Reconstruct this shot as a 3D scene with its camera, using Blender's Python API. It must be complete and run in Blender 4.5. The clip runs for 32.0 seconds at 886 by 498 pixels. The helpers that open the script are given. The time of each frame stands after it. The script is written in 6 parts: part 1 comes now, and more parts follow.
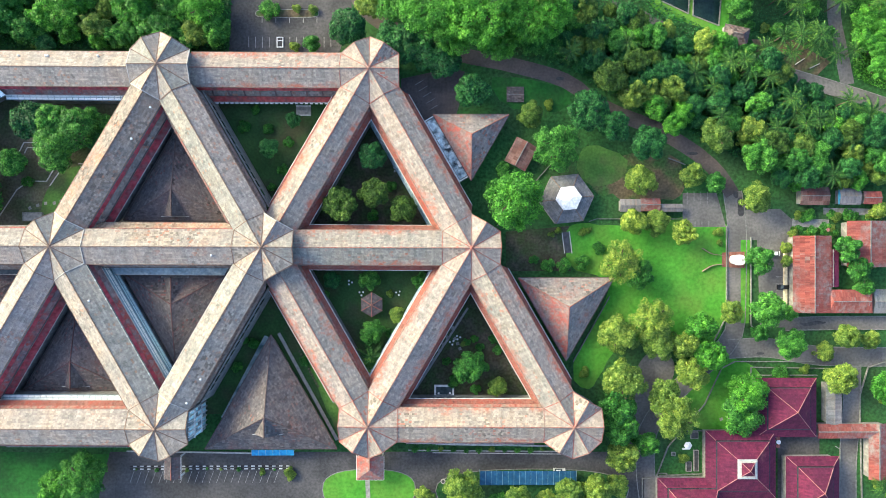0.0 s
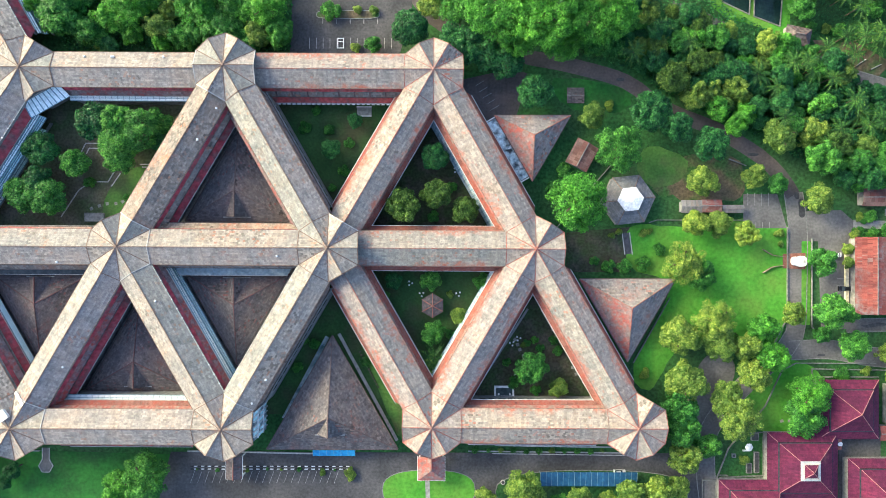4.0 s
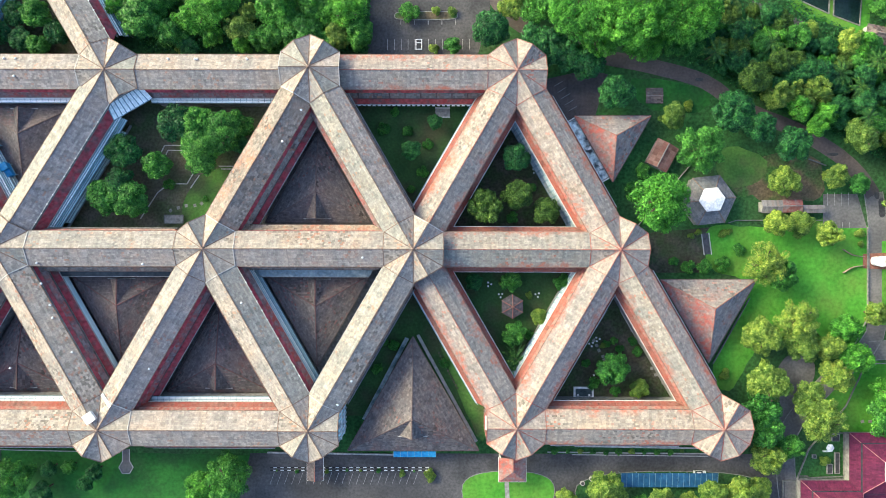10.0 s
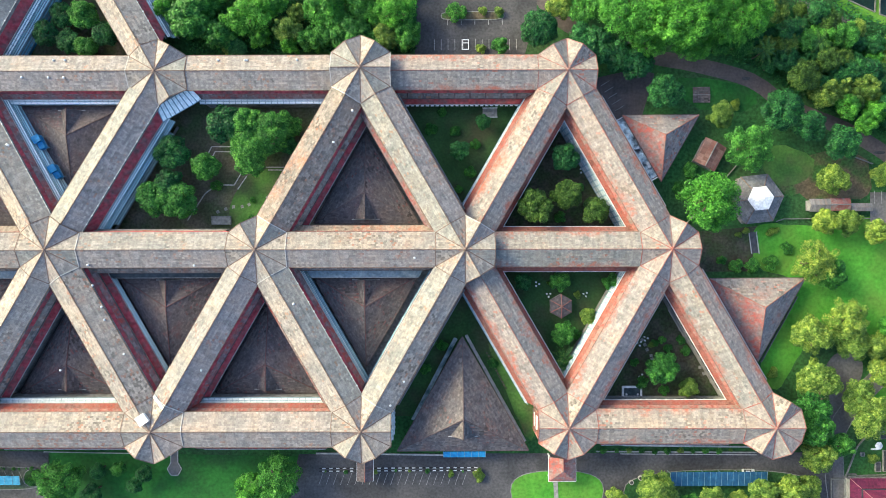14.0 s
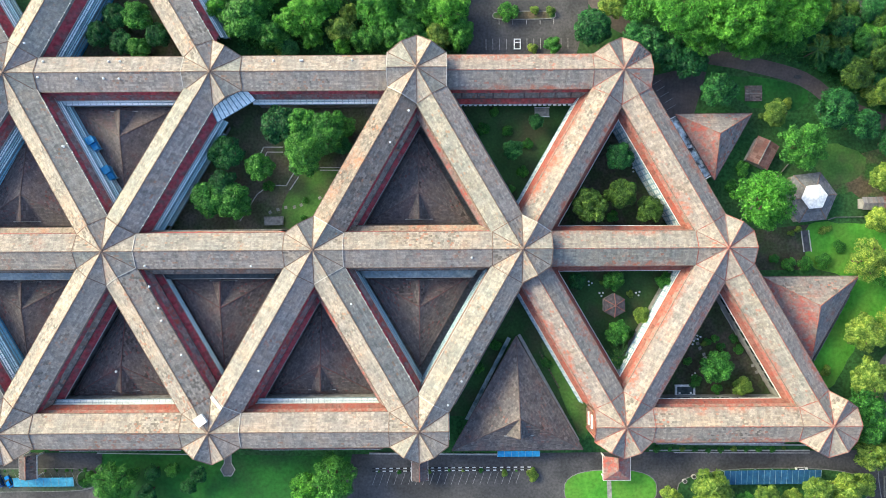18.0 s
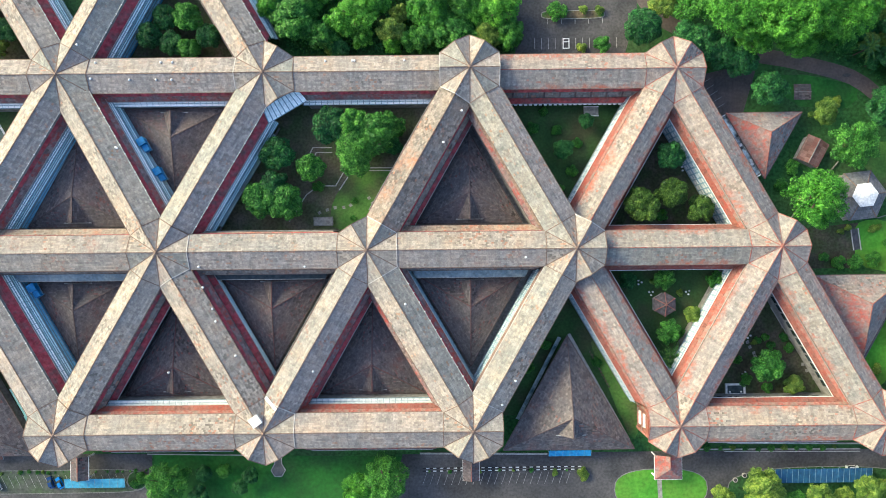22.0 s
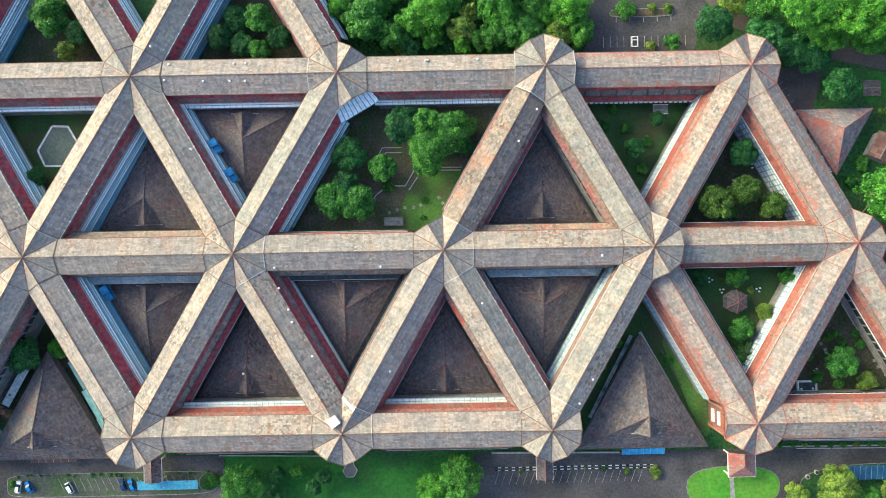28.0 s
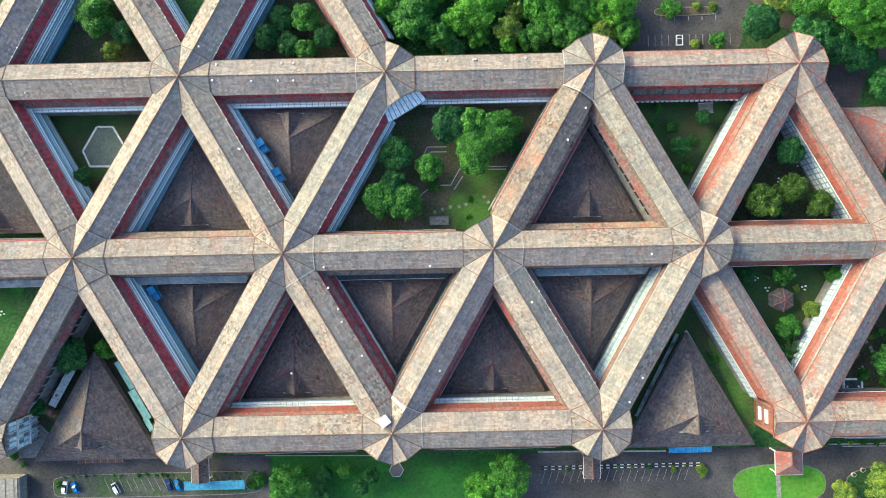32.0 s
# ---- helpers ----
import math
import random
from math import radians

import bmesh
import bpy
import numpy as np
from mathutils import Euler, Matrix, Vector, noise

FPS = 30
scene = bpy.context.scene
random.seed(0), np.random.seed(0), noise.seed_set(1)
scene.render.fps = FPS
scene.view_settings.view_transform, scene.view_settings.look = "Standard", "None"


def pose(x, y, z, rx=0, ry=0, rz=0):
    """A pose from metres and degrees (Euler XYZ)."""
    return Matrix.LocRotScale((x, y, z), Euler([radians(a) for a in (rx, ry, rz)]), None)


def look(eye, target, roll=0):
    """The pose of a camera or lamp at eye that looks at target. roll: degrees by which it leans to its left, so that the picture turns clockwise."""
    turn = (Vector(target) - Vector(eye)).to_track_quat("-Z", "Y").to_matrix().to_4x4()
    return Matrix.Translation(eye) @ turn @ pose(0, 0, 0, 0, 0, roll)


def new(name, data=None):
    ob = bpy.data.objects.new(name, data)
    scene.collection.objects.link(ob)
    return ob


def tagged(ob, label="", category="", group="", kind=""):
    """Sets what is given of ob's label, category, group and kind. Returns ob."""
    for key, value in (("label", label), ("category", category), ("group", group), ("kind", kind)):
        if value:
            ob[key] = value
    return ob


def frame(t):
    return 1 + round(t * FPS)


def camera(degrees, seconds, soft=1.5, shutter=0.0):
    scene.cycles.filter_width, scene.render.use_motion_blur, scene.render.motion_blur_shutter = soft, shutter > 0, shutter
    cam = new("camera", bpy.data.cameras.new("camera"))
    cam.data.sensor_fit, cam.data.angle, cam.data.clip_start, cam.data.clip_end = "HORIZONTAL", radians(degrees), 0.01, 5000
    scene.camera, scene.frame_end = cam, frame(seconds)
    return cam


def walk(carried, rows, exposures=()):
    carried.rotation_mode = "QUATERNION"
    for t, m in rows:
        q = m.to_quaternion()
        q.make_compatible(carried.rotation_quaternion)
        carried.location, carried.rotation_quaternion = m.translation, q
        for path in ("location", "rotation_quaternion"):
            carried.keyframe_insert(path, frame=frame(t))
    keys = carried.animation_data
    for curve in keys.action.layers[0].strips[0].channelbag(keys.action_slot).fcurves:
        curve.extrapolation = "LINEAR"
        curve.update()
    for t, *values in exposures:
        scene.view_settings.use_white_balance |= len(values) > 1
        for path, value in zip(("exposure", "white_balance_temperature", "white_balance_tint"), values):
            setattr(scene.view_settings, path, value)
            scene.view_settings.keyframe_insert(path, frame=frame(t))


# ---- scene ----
# ---- camera ----
cam = camera(76.1, 32.0, soft=0.65)
METRES, EYE, TILT, LEAN, TURN = 145.0, 205.0, -90.0, -0.33, 0.0
ROWS = [
    (0.0, 0.0, 0.0, 0.0, -0.0, 0.0, -0.0),
    (0.5, -0.0183, -0.0002, 0.0002, -0.01, 0.01, 0.01),
    (1.0, -0.037, -0.0004, 0.0006, 0.03, 0.02, -0.01),
    (1.5, -0.0556, -0.0006, 0.0009, 0.09, 0.02, -0.03),
    (2.0, -0.0737, -0.0009, 0.0012, 0.13, 0.02, -0.06),
    (2.5, -0.0913, -0.0009, 0.0015, 0.18, 0.02, -0.07),
    (3.0, -0.1086, -0.0008, 0.0015, 0.21, 0.02, -0.08),
    (3.5, -0.1259, -0.0007, 0.0014, 0.25, 0.03, -0.08),
    (5.5, -0.1928, -0.0005, 0.0032, 0.39, -0.03, -0.07),
    (6.0, -0.2095, -0.0005, 0.0036, 0.42, -0.03, -0.06),
    (6.5, -0.2258, -0.0006, 0.0037, 0.45, -0.02, -0.05),
    (7.0, -0.2418, -0.0007, 0.0041, 0.47, -0.03, -0.04),
    (7.5, -0.2576, -0.0007, 0.0041, 0.49, -0.03, -0.03),
    (8.0, -0.273, -0.0008, 0.0044, 0.51, -0.03, -0.01),
    (8.5, -0.2883, -0.001, 0.0046, 0.52, -0.03, 0.01),
    (9.0, -0.3033, -0.0011, 0.0049, 0.53, -0.02, 0.03),
    (9.5, -0.3185, -0.0012, 0.0052, 0.53, -0.03, 0.05),
    (10.0, -0.3332, -0.0012, 0.0052, 0.54, -0.02, 0.08),
    (10.5, -0.348, -0.0013, 0.0052, 0.53, -0.02, 0.11),
    (11.0, -0.3627, -0.0013, 0.0056, 0.52, -0.03, 0.15),
    (11.5, -0.3775, -0.0013, 0.0056, 0.52, -0.03, 0.17),
    (12.0, -0.3925, -0.0015, 0.0058, 0.51, -0.03, 0.2),
    (12.5, -0.4077, -0.0016, 0.0054, 0.49, -0.01, 0.24),
    (13.0, -0.4228, -0.0019, 0.006, 0.49, -0.03, 0.28),
    (13.5, -0.4386, -0.0021, 0.0059, 0.46, -0.02, 0.31),
    (14.0, -0.4548, -0.0024, 0.0059, 0.44, -0.02, 0.35),
    (14.5, -0.4704, -0.0025, 0.0067, 0.44, -0.05, 0.39),
    (16.5, -0.5371, -0.0032, 0.007, 0.4, -0.07, 0.51),
    (17.0, -0.5538, -0.0033, 0.0072, 0.4, -0.06, 0.53),
    (17.5, -0.5709, -0.0034, 0.0072, 0.38, -0.06, 0.56),
    (18.0, -0.5873, -0.0035, 0.0073, 0.38, -0.06, 0.59),
    (18.5, -0.6037, -0.0036, 0.0077, 0.4, -0.07, 0.61),
    (19.0, -0.6199, -0.0038, 0.0078, 0.41, -0.07, 0.63),
    (19.5, -0.635, -0.004, 0.0079, 0.43, -0.08, 0.67),
    (20.0, -0.6503, -0.0042, 0.0082, 0.42, -0.08, 0.69),
    (20.5, -0.6659, -0.0044, 0.0082, 0.4, -0.08, 0.75),
    (21.0, -0.6807, -0.0045, 0.0087, 0.4, -0.09, 0.76),
    (21.5, -0.6953, -0.0045, 0.0089, 0.41, -0.08, 0.79),
    (22.0, -0.7102, -0.0045, 0.0086, 0.41, -0.07, 0.82),
    (22.5, -0.7249, -0.0045, 0.0098, 0.41, -0.12, 0.86),
    (23.0, -0.7404, -0.0046, 0.0094, 0.39, -0.1, 0.91),
    (23.5, -0.7551, -0.0045, 0.0089, 0.4, -0.08, 0.93),
    (24.0, -0.7699, -0.0045, 0.0097, 0.4, -0.11, 0.97),
    (24.5, -0.7847, -0.0045, 0.0094, 0.4, -0.09, 1.0),
    (25.0, -0.7996, -0.0046, 0.0103, 0.38, -0.12, 1.02),
    (25.5, -0.8143, -0.0046, 0.0099, 0.37, -0.09, 1.07),
    (27.5, -0.8704, -0.0051, 0.0092, 0.43, -0.03, 1.23),
    (28.0, -0.885, -0.0053, 0.0095, 0.43, -0.04, 1.27),
    (28.5, -0.8999, -0.0055, 0.0097, 0.42, -0.04, 1.31),
    (29.0, -0.9144, -0.0056, 0.0097, 0.42, -0.04, 1.34),
    (29.5, -0.928, -0.0057, 0.0103, 0.42, -0.05, 1.38),
    (30.0, -0.9424, -0.0058, 0.0099, 0.42, -0.04, 1.42),
    (30.5, -0.9571, -0.006, 0.0099, 0.41, -0.04, 1.45),
    (31.0, -0.971, -0.0061, 0.0105, 0.41, -0.05, 1.49),
    (31.5, -0.9854, -0.0062, 0.0104, 0.4, -0.04, 1.54),
    (32.0, -0.9997, -0.0063, 0.0108, 0.39, -0.06, 1.46),
]

walk(cam, [(t, pose(0, 0, EYE, TILT, LEAN, TURN) @ pose(METRES * x, METRES * y, METRES * z, 90 + pitch, roll, yaw)) for t, x, y, z, yaw, pitch, roll in ROWS],
     exposures=[(0.0, 1.57, 5600, 9.0), (32.0, 1.27, 5690, 8.2)])

# ---- daylight: low hazy sun from the west, open sky ----
SUN_ELEV, SUN_FROM = 20.5, 152.0          # degrees; bearing of the sun counted from +x towards +y
world = bpy.data.worlds.new("sky")
scene.world = world
world.use_nodes = True
wn = world.node_tree
sky = wn.nodes.new("ShaderNodeTexSky")
sky.sky_type, sky.sun_disc = "NISHITA", False
sky.sun_elevation, sky.sun_rotation = radians(SUN_ELEV), radians(90.0 - SUN_FROM)
sky.air_density, sky.dust_density = 1.0, 5.0
wn.links.new(sky.outputs[0], wn.nodes["Background"].inputs[0])
wn.nodes["Background"].inputs[1].default_value = 0.15
sun = new("sun", bpy.data.lights.new("sun", "SUN"))
sun.data.energy, sun.data.angle, sun.data.color = 2.8, radians(30.0), (1.0, 0.83, 0.39)
sa, se = radians(SUN_FROM), radians(SUN_ELEV)
sun.matrix_world = look((math.cos(sa) * math.cos(se) * 300, math.sin(sa) * math.cos(se) * 300, math.sin(se) * 300), (0, 0, 0))


# ---- materials ----
def material(name, rough=0.8, metal=0.0):
    m = bpy.data.materials.new(name)
    m.use_nodes = True
    b = m.node_tree.nodes["Principled BSDF"]
    b.inputs["Roughness"].default_value, b.inputs["Metallic"].default_value = rough, metal
    b.inputs["Specular IOR Level"].default_value = 0.3
    return m, m.node_tree, b


def ramp(nt, fac, stops):
    r = nt.nodes.new("ShaderNodeValToRGB")
    els = r.color_ramp.elements
    while len(els) < len(stops):
        els.new(0.5)
    for e, (p, c) in zip(els, stops):
        e.position, e.color = p, (*c, 1)
    nt.links.new(fac, r.inputs[0])
    return r.outputs[0]


def noise_fac(nt, scale, detail=4.0, coord="Object", stretch=None):
    tc = nt.nodes.new("ShaderNodeTexCoord")
    n = nt.nodes.new("ShaderNodeTexNoise")
    n.inputs["Scale"].default_value, n.inputs["Detail"].default_value = scale, detail
    src = tc.outputs[coord]
    if stretch:
        mp = nt.nodes.new("ShaderNodeMapping")
        mp.inputs["Scale"].default_value = stretch
        nt.links.new(src, mp.inputs[0])
        src = mp.outputs[0]
    nt.links.new(src, n.inputs[0])
    return n.outputs[0]


def world_noise(nt, scale, detail=4.0):
    g = nt.nodes.new("ShaderNodeNewGeometry")
    n = nt.nodes.new("ShaderNodeTexNoise")
    n.inputs["Scale"].default_value, n.inputs["Detail"].default_value = scale, detail
    nt.links.new(g.outputs["Position"], n.inputs[0])
    return n.outputs[0]


def mixc(nt, fac, a, b, mode="MIX"):
    x = nt.nodes.new("ShaderNodeMix")
    x.data_type, x.blend_type = "RGBA", mode
    for sock, v in ((x.inputs[0], fac), (x.inputs[6], a), (x.inputs[7], b)):
        if isinstance(v, (int, float)):
            sock.default_value = v
        elif isinstance(v, tuple):
            sock.default_value = (*v, 1)
        else:
            nt.links.new(v, sock)
    return x.outputs[2]


def bump(nt, b, height, strength=0.4, dist=0.1):
    n = nt.nodes.new("ShaderNodeBump")
    n.inputs["Strength"].default_value, n.inputs["Distance"].default_value = strength, dist
    nt.links.new(height, n.inputs["Height"])
    nt.links.new(n.outputs[0], b.inputs["Normal"])


def brick_nodes(nt, src, w, h, ca, cb, mortar=None, shift=(0, 0)):
    """Courses of rectangles of two colours, moved by a shift."""
    mp = nt.nodes.new("ShaderNodeMapping")
    mp.inputs["Location"].default_value = (shift[0], shift[1], 0)
    nt.links.new(src, mp.inputs[0])
    br = nt.nodes.new("ShaderNodeTexBrick")
    br.inputs["Scale"].default_value = 1.0
    br.inputs["Mortar Size"].default_value = 0.014 if mortar else 0.0
    br.inputs["Brick Width"].default_value, br.inputs["Row Height"].default_value = w, h
    br.inputs["Color1"].default_value, br.inputs["Color2"].default_value = (*ca, 1), (*cb, 1)
    if mortar:
        br.inputs["Mortar"].default_value = (*mortar, 1)
    nt.links.new(mp.outputs[0], br.inputs[0])
    return br


def tile_material(name, ca, cb, rust, rust_lo, rust_hi, moss=(0.12, 0.12, 0.11), w=0.9, h=0.6, dark=(0.15, 0.14, 0.135), eave_rust=0.0, odd_hi=0.76, odd_lo=0.04, even=0.9, wear=1.0):
    """Weathered roof tiles in courses: replaced and darkened tiles in clusters, streaks down the slope, rust and moss."""
    m, nt, b = material(name, 0.85)
    src = nt.nodes.new("ShaderNodeTexCoord").outputs["Object"]
    mid = [(p + q) / 2 for p, q in zip(ca, cb)]
    lo, hi = (tuple(c + (e - c) * even for c, e in zip(mid, end)) for end in (ca, cb))
    br = brick_nodes(nt, src, w, h, lo, hi, tuple(0.45 * c + 0.55 * d for c, d in zip(mid, dark)))
    big = brick_nodes(nt, src, w * 3.3, h, (0.78, 0.79, 0.82), (1.13, 1.12, 1.1), shift=(w * 5.3, h * 7))
    col = mixc(nt, 0.8 * wear, br.outputs[0], big.outputs[0], "MULTIPLY")
    # clusters of dark and of rusty tiles
    odd = brick_nodes(nt, src, w, h, (0, 0, 0), (1, 1, 1), shift=(w * 37.0, h * 22.0))
    grime = ramp(nt, world_noise(nt, 0.09, 5), [(0.44, (0.08, 0.08, 0.08)), (0.6, (1, 1, 1))])
    pick = mixc(nt, 1.0, ramp(nt, odd.outputs[0], [(odd_hi, (0, 0, 0)), (odd_hi + 0.12, (0.85, 0.85, 0.85))]), grime, "MULTIPLY")
    oi = nt.nodes.new("ShaderNodeObjectInfo")
    share = ramp(nt, oi.outputs["Random"], [(0.0, (0.3,) * 3), (0.55, (0.65,) * 3), (1.0, (1.0,) * 3)])
    col = mixc(nt, mixc(nt, 1.0, pick, share, "MULTIPLY"), col, tuple(0.5 * q for q in ca))
    if odd_lo >= 0:
        pick = mixc(nt, 1.0, ramp(nt, odd.outputs[0], [(odd_lo, (0.7, 0.7, 0.7)), (odd_lo + 0.04, (0, 0, 0))]), grime, "MULTIPLY")
        col = mixc(nt, pick, col, rust)
    # streaks of washed dirt and broad warm and cool blotches
    streak = ramp(nt, noise_fac(nt, 1.0, 5, "Object", (1.1, 0.16, 0.3)), [(0.36, (1 - 0.15 * wear,) * 3), (0.6, (1.06,) * 3)])
    col = mixc(nt, 1.0, col, streak, "MULTIPLY")
    blotch = ramp(nt, world_noise(nt, 0.16, 6), [(0.34, (0.84, 0.88, 0.92)), (0.5, (1, 1, 1)), (0.68, (1.1, 1.03, 0.96))])
    col = mixc(nt, wear, col, blotch, "MULTIPLY")
    patchy = world_noise(nt, 0.11, 6)
    if eave_rust:
        # more rust along the lower edge of the slope
        sep = nt.nodes.new("ShaderNodeSeparateXYZ")
        nt.links.new(src, sep.inputs[0])
        ab = nt.nodes.new("ShaderNodeMath")
        ab.operation = "ABSOLUTE"
        nt.links.new(sep.outputs[1], ab.inputs[0])
        mr = nt.nodes.new("ShaderNodeMapRange")
        mr.inputs[1].default_value, mr.inputs[2].default_value = 2.0, 5.9
        mr.inputs[3].default_value, mr.inputs[4].default_value = -0.5 * eave_rust, eave_rust
        nt.links.new(ab.outputs[0], mr.inputs[0])
        ad = nt.nodes.new("ShaderNodeMath")
        nt.links.new(patchy, ad.inputs[0])
        nt.links.new(mr.outputs[0], ad.inputs[1])
        patchy = ad.outputs[0]
    rmask = ramp(nt, patchy, [(rust_lo, (0, 0, 0)), (rust_hi, (1, 1, 1))])
    speck = ramp(nt, world_noise(nt, 0.7, 5), [(0.4, (0.15, 0.15, 0.15)), (0.62, (1, 1, 1))])
    col = mixc(nt, mixc(nt, 1.0, rmask, speck, "MULTIPLY"), col, rust)
    mmask = ramp(nt, noise_fac(nt, 0.35, 6, "Object", (0.5, 1.2, 1)), [(0.56, (0, 0, 0)), (0.8, (0.5, 0.5, 0.5))])
    col = mixc(nt, mmask, col, moss)
    fleck = ramp(nt, world_noise(nt, 2.6, 3), [(0.3, (0.8, 0.8, 0.8)), (0.5, (1, 1, 1)), (0.72, (1.1, 1.1, 1.1))])
    col = mixc(nt, wear, col, fleck, "MULTIPLY")
    tone = ramp(nt, oi.outputs["Random"], [(0.0, (0.87, 0.93, 0.93)), (0.35, (0.98, 0.95, 0.99)), (0.7, (1.03, 1.0, 0.98)), (1.0, (1.1, 1.06, 1.02))])
    col = mixc(nt, 1.0, col, tone, "MULTIPLY")
    nt.links.new(col, b.inputs["Base Color"])
    bump(nt, b, br.outputs[1], -0.5, 0.06)
    return m


def mottled(name, ca, cb, scale, rough=0.85, cc=None, scale2=None, metal=0.0, bumps=0.0, rand=0.0, fine_scale=1.1, fine_amp=0.22):
    m, nt, b = material(name, rough, metal)
    col = ramp(nt, world_noise(nt, scale, 6), [(0.32, ca), (0.68, cb)])
    if cc:
        col = mixc(nt, ramp(nt, world_noise(nt, scale2, 5), [(0.45, (0, 0, 0)), (0.66, (1, 1, 1))]), col, cc)
    fine = ramp(nt, world_noise(nt, fine_scale, 7), [(0.3, (1 - fine_amp,) * 3), (0.7, (1 + fine_amp,) * 3)])
    col = mixc(nt, 1.0, col, fine, "MULTIPLY")
    if rand:
        oi = nt.nodes.new("ShaderNodeObjectInfo")
        col = mixc(nt, 1.0, col, ramp(nt, oi.outputs["Random"], [(0, (1 - rand,) * 3), (1, (1 + rand,) * 3)]), "MULTIPLY")
    nt.links.new(col, b.inputs["Base Color"])
    if bumps:
        bump(nt, b, world_noise(nt, scale * 4, 4), bumps, 0.1)
    return m


def leaf_material(name, ca, cb, cc):
    m, nt, b = material(name, 0.55)
    g = nt.nodes.new("ShaderNodeNewGeometry")
    oi = nt.nodes.new("ShaderNodeObjectInfo")
    col = ramp(nt, g.outputs["Random Per Island"], [(0.0, ca), (0.55, cb), (1.0, cc)])
    col = mixc(nt, 1.0, col, ramp(nt, oi.outputs["Random"], [(0.0, (0.72, 0.8, 0.8)), (1.0, (1.25, 1.15, 1.0))]), "MULTIPLY")
    # sprays differ in age and colour from clump to clump
    col = mixc(nt, 1.0, col, ramp(nt, world_noise(nt, 0.42, 3), [(0.34, (0.55, 0.66, 0.7)), (0.5, (0.95, 0.97, 0.95)), (0.64, (1.4, 1.28, 1.1))]), "MULTIPLY")
    nt.links.new(col, b.inputs["Base Color"])
    tr = nt.nodes.new("ShaderNodeBsdfTranslucent")
    nt.links.new(col, tr.inputs[0])
    mx = nt.nodes.new("ShaderNodeMixShader")
    mx.inputs[0].default_value = 0.3
    nt.links.new(b.outputs[0], mx.inputs[1])
    nt.links.new(tr.outputs[0], mx.inputs[2])
    nt.links.new(mx.outputs[0], nt.nodes["Material Output"].inputs[0])
    return m


TILE_GREY = tile_material("grey_roof_tile", (0.245, 0.227, 0.207), (0.365, 0.339, 0.303), (0.34, 0.194, 0.13), 0.63, 0.9)
TILE_RED = tile_material("faded_red_roof_tile", (0.238, 0.216, 0.194), (0.348, 0.316, 0.278), (0.356, 0.121, 0.081), 0.59, 0.8, eave_rust=0.27)
TILE_HALL = tile_material("dark_brown_roof_tile", (0.081, 0.0697, 0.0713), (0.19, 0.166, 0.166), (0.178, 0.0689, 0.0648), 0.58, 0.82, moss=(0.0405, 0.0373, 0.0356), dark=(0.0567, 0.0486, 0.0486), even=0.55)
TILE_WEDGE = tile_material("grey_brown_roof_tile", (0.1, 0.09, 0.09), (0.19, 0.17, 0.168), (0.23, 0.105, 0.08), 0.54, 0.8, moss=(0.06, 0.055, 0.056), dark=(0.07, 0.065, 0.065), even=0.9)
TILE_MIXED = tile_material("patched_grey_roof_tile", (0.251, 0.232, 0.212), (0.344, 0.32, 0.288), (0.275, 0.121, 0.081), 0.6, 0.84, odd_hi=0.7, odd_lo=0.08)
TILE_MOSSY = tile_material("dark_mossy_roof_tile", (0.162, 0.144, 0.13), (0.283, 0.255, 0.227), (0.308, 0.146, 0.0891), 0.54, 0.78, odd_hi=0.72, odd_lo=0.06)
TILE_SKIRT = tile_material("red_brown_skirt_tile", (0.162, 0.113, 0.109), (0.267, 0.219, 0.211), (0.34, 0.0607, 0.0486), 0.40, 0.60)
TILE_ORANGE = tile_material("orange_red_skirt_tile", (0.19, 0.072, 0.056), (0.262, 0.128, 0.1), (0.275, 0.0648, 0.0446), 0.38, 0.6)
TILE_TAN = tile_material("tan_skirt_tile", (0.243, 0.19, 0.146), (0.356, 0.296, 0.235), (0.34, 0.121, 0.0689), 0.5, 0.72)
TILE_PAV = tile_material("faded_pink_pavilion_tile", (0.194, 0.154, 0.15), (0.275, 0.235, 0.223), (0.34, 0.0891, 0.0689), 0.36, 0.58)
TILE_PLAIN = tile_material("grey_pavilion_tile", (0.178, 0.166, 0.162), (0.275, 0.255, 0.243), (0.324, 0.113, 0.081), 0.55, 0.8)
MAROON = tile_material("maroon_sheet_roof", (0.078, 0.009, 0.038), (0.115, 0.017, 0.052), (0.26, 0.12, 0.1), 0.64, 0.84, moss=(0.055, 0.01, 0.03), w=0.8, h=0.6, dark=(0.06, 0.009, 0.028), odd_hi=0.86, odd_lo=-1.0)
RED_SHEET = tile_material("rusty_red_sheet_roof", (0.211, 0.0527, 0.0446), (0.267, 0.0891, 0.0729), (0.219, 0.186, 0.178), 0.46, 0.6, w=0.45, h=1.6, dark=(0.162, 0.0648, 0.0567))
RUST_SHEET = tile_material("brown_rusted_sheet", (0.105, 0.0567, 0.0486), (0.203, 0.138, 0.121), (0.162, 0.0486, 0.0405), 0.45, 0.65, w=1.2, h=1.8, dark=(0.0567, 0.0405, 0.0405))
GREY_SHEET = tile_material("grey_sheet_roof", (0.162, 0.162, 0.166), (0.243, 0.243, 0.243), (0.203, 0.162, 0.138), 0.55, 0.8, w=0.9, h=2.4, dark=(0.105, 0.105, 0.105))
SHINGLE = tile_material("dark_grey_shingle", (0.121, 0.13, 0.138), (0.194, 0.203, 0.211), (0.162, 0.154, 0.138), 0.6, 0.8, dark=(0.0648, 0.0648, 0.0648))
